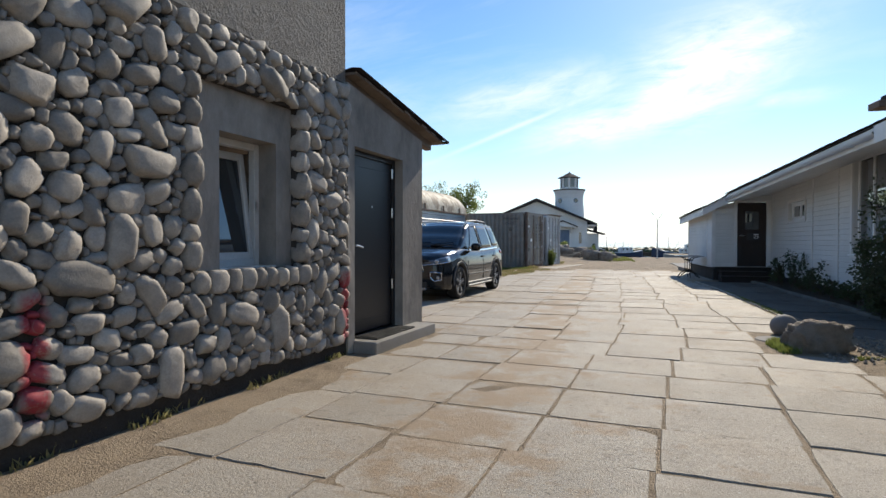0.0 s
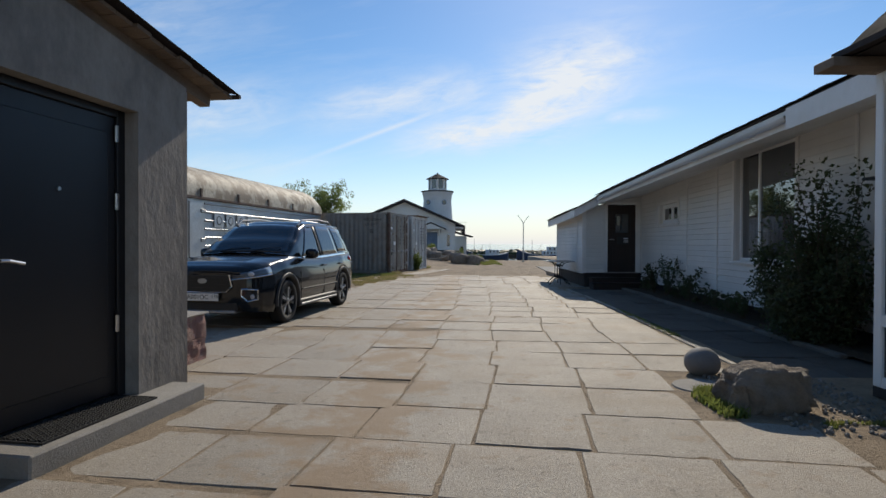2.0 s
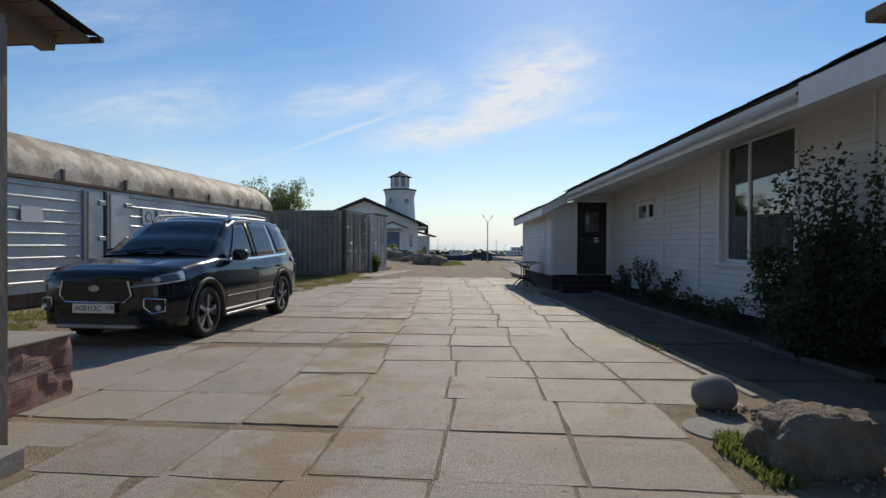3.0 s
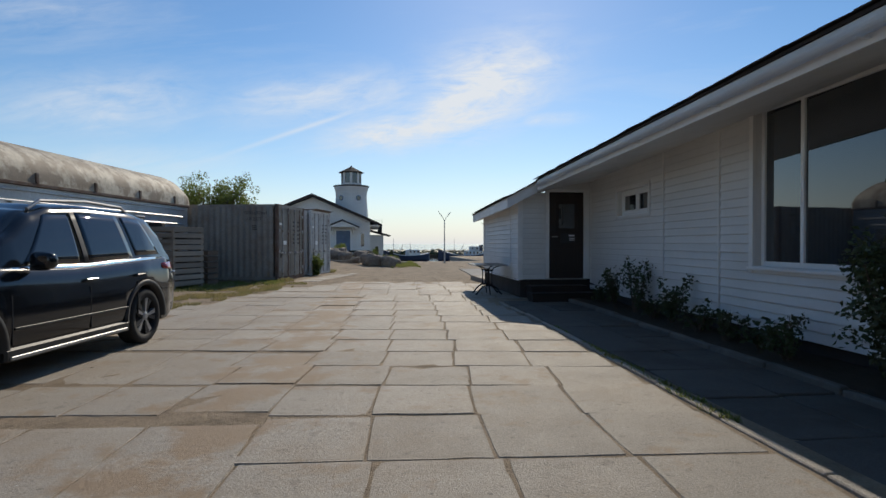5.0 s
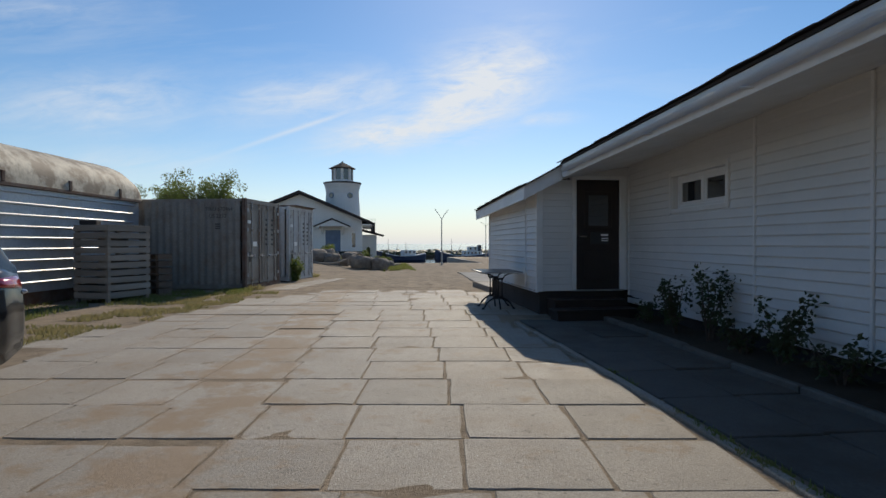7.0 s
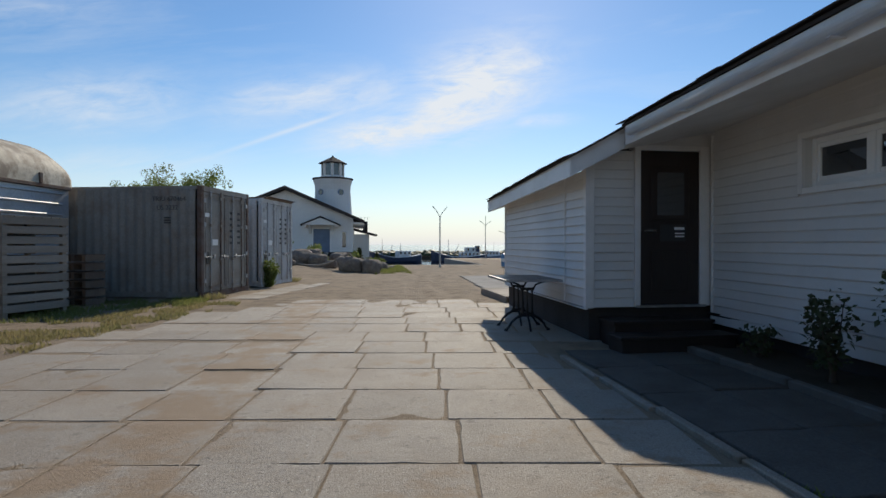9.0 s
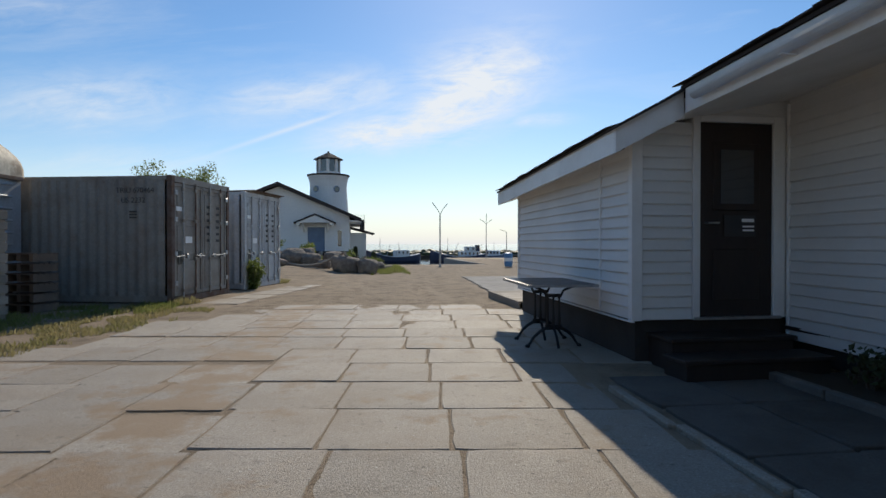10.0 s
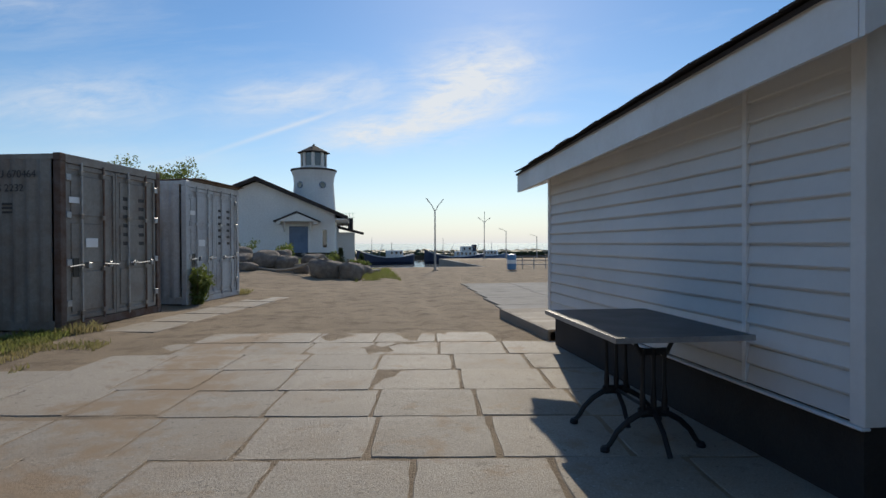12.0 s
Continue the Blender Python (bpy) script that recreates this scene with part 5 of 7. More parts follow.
build_container(pose(-2.64, 26.19, 0, 0, 0, -14), 6.06, CONT, "grey weathered freight container with rust-stained closed doors", codes=(("TRIU 670464", 0.15, -0.78, 2.28), ("US 2232", 0.15, -0.82, 2.08)))
build_container(pose(-1.88, 29.6, 0, 0, 0, -14), 6.06, CONT2, "dull white freight container with closed doors and rusty roof")
roof2 = thing("roof_sheet", pose(-1.88, 29.6, 2.60, 0, 0, -14), "rusty corrugated sheet lying on a container", "roof sheet")
bm = bmesh.new()
rows = [[bm.verts.new((x, 0.2 + 0.06 * k, 0.03 + 0.02 * (k % 2) + 0.02 * x)) for k in range(38)] for x in (0.15, -2.5)]
for k in range(37):
    bm.faces.new((rows[0][k], rows[0][k + 1], rows[1][k + 1], rows[1][k]))
bmesh.ops.solidify(bm, geom=bm.faces[:], thickness=0.006)
part("sheet", bm, RUST, roof2)
part("timber", boxes((-0.06, 0.04, 0.2, 2.4, -0.008, 0.032)), ROOFWOOD, roof2)

# ---- old refrigerated wagon body with an arched roof ----
def build_reefer(m):
    r = thing("wagon_body", m, "long silver-painted wagon body with flaking arched roof", "wagon body")
    LEN, W, H, Z0 = 14.6, 2.6, 2.52, 0.28
    part("body", boxes((-W, 0, -LEN, 0, Z0, H)), REEFER, r)
    part("base_frame", boxes((-W + 0.1, -0.1, -LEN + 0.1, -0.1, 0, Z0 - 0.001)), RUST, r)
    bm = bmesh.new()
    arcs = []
    ysec = [0.02, -0.05, -0.3] + [-0.3 - 0.45 * k for k in range(1, 30)] + [-LEN]
    for y in ysec:
        f = 1.0 if y < -0.2 else 0.8 + (-y) * 0.9
        arcs.append([bm.verts.new((-W / 2 + (W / 2 + 0.06) * math.cos(math.pi * k / 20), y, H + 1.0 * f * math.sin(math.pi * k / 20) ** 0.8 + 0.01 * noise.noise(Vector((k, y * 2, 0))))) for k in range(21)])
    for a, b in zip(arcs, arcs[1:]):
        for k in range(20):
            bm.faces.new((a[k], a[k + 1], b[k + 1], b[k]))
    bm.faces.new(arcs[0])
    bm.faces.new(arcs[-1][::-1])
    bmesh.ops.recalc_face_normals(bm, faces=bm.faces[:])
    part("roof", bm, TANKTOP, r, "arched roof with peeling cream paint", smooth=True)
    part("eave_rail", boxes((0.0, 0.07, -LEN, 0.0, H - 0.06, H + 0.02), bevel=0.01), RUST, r)
    y = -1.0
    while y > -LEN:
        part("roof_vent", boxes((-0.06, 0.08, y, y + 0.09, H + 0.02, H + 0.24), bevel=0.01), RUST, r)
        y -= 1.95
    z = Z0 + 0.18
    while z < H - 0.15:
        for a, b in ((-8.55, -0.25), (-LEN + 0.2, -10.2)):
            part("side_rib", boxes((0.0, 0.042, a, b, z, z + 0.05), bevel=0.014), REEFER, r)
        z += 0.235
    for a, wide in ((-10.1, 0.6), (-9.4, 0.8)):
        door = part("side_door", boxes((0.0, 0.05, a, a + wide, Z0 + 0.1, H - 0.12), bevel=0.01), REEFER, r)
        part("door_bar", tube(bmesh.new(), [(0.08, a + 0.08, Z0 + 0.15), (0.08, a + 0.08, H - 0.15)], 0.022, 6), GALV, door)
        for zz in (0.6, 1.3, 2.1):
            part("hinge", boxes((0.05, 0.085, a + wide - 0.18, a + wide + 0.04, zz, zz + 0.10), bevel=0.008), GALV, door)
    part("door_seal", boxes((0.0, 0.07, -9.495, -9.405, Z0 + 0.1, H - 0.1)), CLADDING, r)
    mark = plain("faded_black_paint", (0.05, 0.05, 0.055), 0.7)
    for k in range(4):
        panel = part("sign_panel", boxes((0.03, 0.046, -8.1 + k * 0.62, -7.62 + k * 0.62, 1.72, 2.12)), REEFER, r)
        part("sign_mark", lathe(bmesh.new(), [(0.13, 0), (0.13, 0.004)], 20, m=pose(0.046, -7.86 + k * 0.62, 1.92, 0, 90, 0)), mark, panel)
        part("sign_field", lathe(bmesh.new(), [(0.10, 0), (0.10, 0.003)], 20, m=pose(0.050, -7.86 + k * 0.62, 1.92, 0, 90, 0)), REEFER, panel)
    part("notice", boxes((0.03, 0.047, -11.7, -11.2, 1.65, 1.95)), PVC, r)
    return r


build_reefer(pose(-5.65, 26.70, 0, 0, 0, -9))

# ---- stacked slatted crate ----
def build_crate(m):
    c = thing("slatted_crate", m, "tall weathered slatted timber crate on the grass", "crate")
    W, D, H = 0.92, 1.15, 1.70
    for x in (0.0, W - 0.08):
        for y in (0.0, D - 0.08):
            part("corner_post", boxes((x, x + 0.08, y, y + 0.08, 0.0, H), bevel=0.004), WOOD, c)
    r = random.Random(8)
    z = 0.10
    while z < H - 0.1:
        h = 0.125
        for x0, x1, y0, y1 in ((-0.01, W + 0.01, -0.024, -0.002), (-0.01, W + 0.01, D + 0.002, D + 0.024), (W + 0.002, W + 0.024, -0.02, D + 0.02), (-0.024, -0.002, -0.02, D + 0.02)):
            ob = part("slat", boxes((x0, x1, y0, y1, z, z + h), bevel=0.003), WOOD, c)
            ob.matrix_basis = pose(r.uniform(-0.004, 0.004), r.uniform(-0.003, 0.003), r.uniform(-0.006, 0.006))
        z += 0.165
    for k in range(7):
        part("top_board", boxes((-0.04, W + 0.04, k * D / 7 + 0.01, (k + 1) * D / 7 - 0.01, H + 0.001, H + 0.025)), WOOD, c)
    part("floor_board", boxes((0.08, W - 0.08, 0.08, D - 0.08, 0.08, 0.10)), WOOD, c)
    for k in range(6):
        part("back_board", boxes((0.03, W - 0.03, D * 0.5, D * 0.5 + 0.02, 0.12 + 0.24 * k, 0.33 + 0.24 * k)), WOOD, c)
    return c


crate = build_crate(pose(-5.72, 23.30, 0, 0, 0, -24))
bale = thing("cardboard_box", pose(-5.55, 23.55, 1.726, 0, 0, 5), "small dark scrap box lying on a crate", "box")
part("carton", boxes((-0.15, 0.2, -0.1, 0.18, 0, 0.11), bevel=0.01), DARKWOOD, bale)
low_crate = thing("low_pallet_stack", pose(-4.75, 25.35, 0, 0, 0, -24), "dark stack of old pallets behind a crate", "pallet")
for k in range(6):
    for q in range(5):
        part("pallet_board", boxes((-0.35, 0.35, q * 0.1 - 0.25, q * 0.1 - 0.17, 0.12 + k * 0.18, 0.14 + k * 0.18)), ROOFWOOD, low_crate)
    for q in (-0.33, -0.04, 0.25):
        part("pallet_block", boxes((q, q + 0.09, -0.25, 0.22, k * 0.18, 0.119 + k * 0.18)), ROOFWOOD, low_crate)

# ---- white house with a lighthouse tower ----
def build_house(m):
    h = thing("house", m, "white rendered house with dark gable roof and arched door", "house")
    X0, X1, RX, BASE, EAVE, RIDGE, D = -8.2, 0.55, -3.75, 0.75, 2.95, 4.75, 11.0
    door = (-2.0, -0.95, 0.45, 2.25)
    win = (-0.18, 0.12, 1.05, 2.05)
    bm = bmesh.new()
    cuts = sorted({X0, X1, door[0], door[1], win[0], win[1]})
    for a, b in zip(cuts, cuts[1:]):
        z = BASE
        for q in (door, win):
            if q[0] <= a and b <= q[1]:
                if q[2] > z:
                    box(bm, a, b, 0, 0.3, z, q[2])
                z = q[3]
        box(bm, a, b, 0, 0.3, z, EAVE)
    part("wall", bm, WHITEWALL, h)
    part("gable", prism([(X0, EAVE + 0.001), (X1, EAVE + 0.001), (RX, RIDGE)], "y", 0, 0.3), WHITEWALL, h)
    part("wall", boxes((X1 - 0.3, X1, 0.301, D, BASE, EAVE), (X0, X0 + 0.3, 0.301, D, BASE, EAVE), (X0 + 0.301, X1 - 0.301, D - 0.3, D, BASE, EAVE)), WHITEWALL, h)
    part("foundation", boxes((X0 - 0.03, X1 + 0.03, -0.04, D, -0.2, BASE - 0.001)), MORTAR, h, "field-stone foundation")
    r = random.Random(6)
    for k in range(40):
        s = lump((r.uniform(0.08, 0.16), 0.06, r.uniform(0.06, 0.1)), 30 + k, 1, 0.2)
        part("foundation_stone", s, STONE, h, smooth=True).matrix_basis = pose(r.uniform(X0, X1), -0.05, r.uniform(0.45, BASE - 0.08))
    sl = (RIDGE - EAVE) / (X1 - RX)
    for sg, xe in ((1, X1 + 0.75), (-1, X0 - 0.75)):
        ze = EAVE + 0.06 - 0.75 * sl
        pts = [(RX, RIDGE + 0.14), (xe, ze), (xe, ze + 0.12), (RX, RIDGE + 0.26)]
        part("roof", prism(pts, "y", -0.45, D + 0.4), SHINGLE, h, "dark shingle roof")
        part("barge_board", prism([(a, z - 0.10 if i in (0, 1) else z - 0.12) for i, (a, z) in enumerate(pts)], "y", -0.47, -0.451), SHINGLE, h)
        part("eave_soffit", boxes((min(xe, xe - sg * 0.72), max(xe, xe - sg * 0.72), -0.44, D, ze - 0.10, ze - 0.02)), TRIM, h)
    leaf = part("door", boxes((door[0], door[1], 0.10, 0.16, door[2], door[3])), BLUEGREY, h, "blue-grey plank door")
    for k in range(5):
        part("plank", boxes((door[0] + 0.03 + k * 0.2, door[0] + 0.22 + k * 0.2, 0.085, 0.10, door[2] + 0.05, door[3] - 0.05)), BLUEGREY, leaf)
    part("door_frame", boxes((door[0] - 0.1, door[0] - 0.001, -0.03, 0.2, door[2], door[3]), (door[1] + 0.001, door[1] + 0.1, -0.03, 0.2, door[2], door[3]), (door[0] - 0.1, door[1] + 0.1, -0.03, 0.2, door[3] + 0.001, door[3] + 0.1)), TRIM, h)
    w = part("window", boxes((win[0], win[1], 0.12, 0.14, win[2], win[3])), GLASS, h)
    part("frame", boxes((win[0] - 0.03, win[0] + 0.03, 0.08, 0.119, win[2], win[3]), (win[1] - 0.03, win[1] + 0.03, 0.08, 0.119, win[2], win[3])), PVC, w)
    # canopy over the door
    for sg in (-1, 1):
        xa = -1.5
        part("canopy_roof", prism([(xa, 2.98), (xa + sg * 1.25, 2.45), (xa + sg * 1.25, 2.53), (xa, 3.07)], "y", -0.9, 0.0), SHINGLE, h)
        part("canopy_bracket", tube(bmesh.new(), [(xa + sg * 0.72, 0.0, 1.95), (xa + sg * 0.72, -0.7, 2.55)], 0.05, 6), TRIM, h)
    part("canopy_gable", prism([(-2.6, 2.5), (-0.4, 2.5), (-1.5, 2.95)], "y", -0.84, -0.78), WHITEWALL, h)
    for xa in (-2.6, -0.6):
        part("canopy_beam", boxes((xa, xa + 0.2, -0.78, 0, 2.36, 2.49)), TRIM, h)
    # low rear wing with a railed terrace
    part("wing_wall", boxes((0.56, 1.7, 5.0, 9.0, -0.2, 2.0)), WHITEWALL, h)
    part("wing_roof", prism([(0.56, 2.35), (2.3, 1.9), (2.3, 1.98), (0.56, 2.45)], "y", 4.6, 9.2), SHINGLE, h)
    part("chimney", boxes((1.25, 1.6, 6.2, 6.6, 2.2, 3.0)), MORTAR, h)
    for k in range(5):
        part("rail_post", tube(bmesh.new(), [(0.7 + k * 0.22, 5.2, 2.3), (0.7 + k * 0.22, 5.2, 3.3)], 0.012, 6), GALV, h)
    for z in (2.75, 3.0, 3.28):
        part("rail_wire", tube(bmesh.new(), [(0.6, 5.2, z), (1.7, 5.2, z)], 0.008, 6), GALV, h)
    return h


build_house(pose(0, 50, 0))


def build_tower(m):
    t = thing("lighthouse_tower", m, "white round lighthouse tower with glazed lantern room", "lighthouse")
    part("shaft", lathe(bmesh.new(), [(1.62, 0.2), (1.5, 3.0), (1.38, 4.8), (1.34, 5.4), (1.38, 5.8), (1.5, 6.2)], 40), WHITEWALL, t, smooth=False)
    part("gallery", lathe(bmesh.new(), [(1.52, 6.201), (1.56, 6.24), (1.56, 6.32), (0.9, 6.36)], 40), SHINGLE, t, "dark gallery edge")
    part("lantern_base", lathe(bmesh.new(), [(0.9, 6.361), (0.88, 6.55)], 8), WHITEWALL, t)
    for k in range(8):
        a = 2 * math.pi * (k + 0.5) / 8
        part("lantern_post", boxes((0.79, 0.88, -0.11, 0.11, 6.551, 7.45), bevel=0.01), WHITEWALL, t).matrix_basis = pose(0, 0, 0, 0, 0, math.degrees(a) + 22.5)
        part("lantern_pane", boxes((0.74, 0.76, -0.34, 0.34, 6.551, 7.45)), GLASS, t).matrix_basis = pose(0, 0, 0, 0, 0, math.degrees(a))
    part("lantern_roof", lathe(bmesh.new(), [(0.9, 7.451), (1.1, 7.47), (1.1, 7.52), (0.08, 8.02), (0.05, 8.12)], 8), SHINGLE, t, "dark eight-sided roof")
    for az in (-62, -128):
        a = radians(az)
        por = part("porthole", lathe(bmesh.new(), [(0.24, 0), (0.24, 0.06), (0.2, 0.07)], 20), BLUEGREY, t)
        por.matrix_basis = pose(1.33 * math.cos(a), 1.33 * math.sin(a), 5.2) @ pose(0, 0, 0, 0, 0, az) @ pose(0, 0, 0, 0, 90, 0)
        part("glass", lathe(bmesh.new(), [(0.19, 0.07), (0.19, 0.075)], 20), GLASS, por)
    return t


build_tower(pose(-1.05, 56.9, 0))


# ---- street lamps ----
def build_lamp(m, h, arms, label):
    l = thing("street_lamp", m, label, "street lamp", "quay lamps")
    part("pole", lathe(bmesh.new(), [(0.055, 0), (0.05, h * 0.35), (0.035, h * 0.36), (0.03, h)], 10), GALV, l)
    part("base_plate", boxes((-0.12, 0.12, -0.12, 0.12, 0, 0.03)), CONCRETE, l)
    for dx, dz in arms:
        part("arm", tube(bmesh.new(), [(0, 0, h - 0.05), (dx * 0.4, 0, h + dz * 0.45), (dx, 0, h + dz)], 0.02, 6), GALV, l)
        part("lamp_head", boxes((-0.11, 0.11, -0.05, 0.05, -0.015, 0.02), bevel=0.01), GALV, l).matrix_basis = pose(dx, 0, h + dz, 0, -math.degrees(math.atan2(dz, dx)), 0)
    return l


build_lamp(pose(5.3, 43.0, 0), 2.78, ((-0.34, 0.48), (0.33, 0.44)), "slim grey lamp post with two raised arms")
build_lamp(pose(12.1, 61.5, 0), 2.95, ((-0.42, 0.32), (0.42, 0.3), (0.02, 0.75)), "slim grey lamp post with two raised arms")
build_lamp(pose(14.0, 61.8, 0), 2.25, ((-0.5, 0.18),), "grey lamp post with one short arm")
build_lamp(pose(16.7, 62.0, 0), 1.8, ((-0.45, 0.12),), "grey lamp post with one short arm")

# ---- boats at the quay beyond the water ----
def build_boat(m, length, hull_mat, masts, cabin, label):
    b = thing("fishing_boat", m, label, "boat", "moored boats")
    bm = bmesh.new()
    rows = []
    for k in range(17):
        f = k / 16
        w = 1.35 * (1 - (2 * f - 1) ** 4) ** 0.6 * (0.85 + 0.15 * f) + 0.05
        top = 0.75 + 0.55 * (2 * f - 1) ** 2 * (1.4 if f < 0.5 else 0.7)
        rows.append([bm.verts.new((-length / 2 + f * length, y, z)) for y, z in ((-w, top), (-w * 0.92, 0.3), (-w * 0.5, -0.3), (w * 0.5, -0.3), (w * 0.92, 0.3), (w, top))])
    for a, c in zip(rows, rows[1:]):
        for j in range(6):
            bm.faces.new((a[j], a[(j + 1) % 6], c[(j + 1) % 6], c[j]))
    bm.faces.new(rows[0])
    bm.faces.new(rows[-1][::-1])
    bmesh.ops.recalc_face_normals(bm, faces=bm.faces[:])
    part("hull", bm, hull_mat, b)
    for x, w, z0, z1, mt in cabin:
        c = part("cabin", boxes((x - w / 2, x + w / 2, -0.8, 0.8, z0, z1), bevel=0.05), mt, b)
        n = max(1, int(w / 0.4))
        for k in range(n):
            xx = x - w / 2 + (k + 0.5) * w / n
            part("cabin_window", boxes((xx - 0.1, xx + 0.1, -0.815, -0.801, z1 - 0.38, z1 - 0.12)), GLASS, c)
    for x, h, lean in masts:
        part("mast", tube(bmesh.new(), [(x, 0, 0.6), (x + lean, 0, h)], 0.045, 6, 0.02), GALV, b)
    part("gunwale", tube(bmesh.new(), [(-length / 2 + f / 16 * length, -1.40 * (1 - (2 * f / 16 - 1) ** 4) ** 0.6 - 0.02, 0.78 + 0.55 * (2 * f / 16 - 1) ** 2 * (1.4 if f < 8 else 0.7)) for f in range(1, 16)], 0.04, 6), PVC, b)
    return b


HULL = material("dark_blue_hull", (0.03, 0.045, 0.09), (0.05, 0.06, 0.1), 0.6, big=1, fine=12, bump=0.1)
build_boat(pose(5.2, 78, -1.0, 0, 0, 12), 6.4, HULL, ((-1.6, 2.9, 0.0), (0.6, 2.4, 0.0), (-0.9, 2.2, 0.5)), ((0.9, 1.5, 0.6, 1.5, WHITEWALL),), "dark blue fishing boat with two masts")
build_boat(pose(12.9, 79, -1.0, 0, 0, -4), 6.8, HULL, ((-1.3, 2.9, 0.0), (-0.9, 2.3, 0.9), (1.9, 1.8, 0.0), (2.4, 2.2, 0.3)), ((1.2, 2.3, 0.6, 1.35, WHITEWALL), (1.3, 1.2, 1.36, 1.9, WHITEWALL), (2.2, 0.35, 1.36, 2.1, HULL)), "dark blue tug with white wheelhouse")
build_boat(pose(17.5, 82, -1.0, 0, 0, -20), 4.6, BLUEGREY, ((0.4, 2.4, 0.0),), ((0.3, 1.6, 0.6, 1.4, WHITEWALL),), "small blue motor boat with white cabin")

# far bank with scrub
r = random.Random(12)
base = bmesh.new()
bmesh.ops.create_icosphere(base, subdivisions=1, radius=1.0)
ball = [v.co.copy() for v in base.verts]
tris = [[v.index for v in f.verts] for f in base.faces]
base.free()
verts, faces = [], []
for k in range(2200):
    x, y, s = r.uniform(-70, 130), r.uniform(94, 104), r.uniform(0.3, 0.75)
    z, n0 = -0.55 + r.uniform(0, 0.45), len(verts)
    for p in ball:
        q = p * (1 + 0.5 * noise.noise(p * 2 + Vector((k * 3.1, 0, 0))))
        verts.append((x + q.x * s * 1.6, y + q.y * s, z + q.z * s * 0.75))
    faces += [[n0 + i for i in t] for t in tris]
me = bpy.data.meshes.new("far_scrub")
me.from_pydata(verts, [], faces)
me.materials.append(LEAFDARK)
tagged(new("far_scrub", me), "low green scrub on the far bank", "bushes", kind="stuff")
setting("far_bank", boxes((-300, 400, 93, 112, -1.3, -0.45)), SOIL, "low earth bank across the harbour", "bank")
setting("quay_wall", boxes((2.0, 8.6, 46.75, 47.1, -2.5, -0.015), (8.61, 60, 62.6, 63.0, -2.5, -0.015), (8.55, 8.9, 47.11, 62.59, -2.5, -0.016)), CONCRETE, "grey concrete quay edge", "quay")

# ---- stones, rope and small conifers before the house ----
r = random.Random(4)
for k, (x, y, s, h) in enumerate(((0.55, 37.7, 0.60, 0.40), (1.45, 37.6, 0.48, 0.36), (-2.6, 39.6, 0.5, 0.3), (-1.75, 39.5, 0.55, 0.38), (-1.0, 39.4, 0.48, 0.34), (-0.35, 38.7, 0.35, 0.2), (-3.4, 39.3, 0.5, 0.26), (-2.2, 38.6, 0.34, 0.18), (-1.3, 40.3, 0.5, 0.42), (1.9, 39.5, 0.4, 0.26), (-4.1, 40.3, 0.55, 0.4), (0.0, 40.2, 0.5, 0.4), (-3.0, 40.9, 0.55, 0.45), (0.9, 39.2, 0.4, 0.25))):
    ob = tagged(part("boulder", lump((s, s * 0.8, h), 50 + k, 3, 0.28, scale=1.1, sharp=0.25), BOULDER, smooth=True), "rounded brown granite boulder edging a flower bed", "boulder", "boulders before the house")
    ob.matrix_basis = pose(x, y, ground_height(x, y) + h * 0.62, 0, 0, r.uniform(0, 180))


def sag(a, b, drop, n=14):
    a, b = Vector(a), Vector(b)
    return [a.lerp(b, k / n) - Vector((0, 0, drop * 4 * (k / n) * (1 - k / n))) for k in range(n + 1)]


rope = thing("mooring_rope", pose(0, 0, 0), "pale thick mooring rope draped over boulders", "rope")
part("rope_length", tube(bmesh.new(), sag((-3.9, 38.8, 1.15), (-1.5, 38.6, 0.32), 0.12), 0.045, 8), WOOD, rope)
part("rope_length", tube(bmesh.new(), sag((-1.5, 38.6, 0.32), (0.5, 37.5, 0.86), 0.20), 0.045, 8), WOOD, rope)
part("rope_length", tube(bmesh.new(), sag((0.5, 37.5, 0.86), (1.4, 37.4, 0.7), 0.28), 0.045, 8), WOOD, rope)
beam = thing("timber_log", pose(2.2, 40.5, 0.08, 0, 0, 60), "pale squared log lying on the grass", "log")
part("log", boxes((-0.9, 0.9, -0.08, 0.08, -0.08, 0.1), bevel=0.02), WOOD, beam)


def leaf_cloud(bm, centre, radii, count, size, rnd_, droop=0.0):
    """Small folded leaves scattered through an ellipsoid."""
    for _ in range(count):
        while True:
            p = Vector((rnd_.uniform(-1, 1), rnd_.uniform(-1, 1), rnd_.uniform(-1, 1)))
            if 0.05 < p.length_squared < 1:
                break
        p = Vector((centre[0] + p.x * radii[0], centre[1] + p.y * radii[1], centre[2] + p.z * radii[2]))
        d = Vector((rnd_.gauss(0, 1), rnd_.gauss(0, 1), rnd_.gauss(-droop, 0.7))).normalized()
        w = d.cross(Vector((rnd_.gauss(0, 1), rnd_.gauss(0, 1), rnd_.gauss(0, 1)))).normalized()
        s = size * rnd_.uniform(0.6, 1.3)
        up = d.cross(w) * s * 0.12
        a, c = bm.verts.new(p), bm.verts.new(p + d * s)
        l, q = bm.verts.new(p + d * s * 0.45 + w * s * 0.3 + up), bm.verts.new(p + d * s * 0.45 - w * s * 0.3 + up)
        bm.faces.new((a, l, c))
        bm.faces.new((a, c, q))


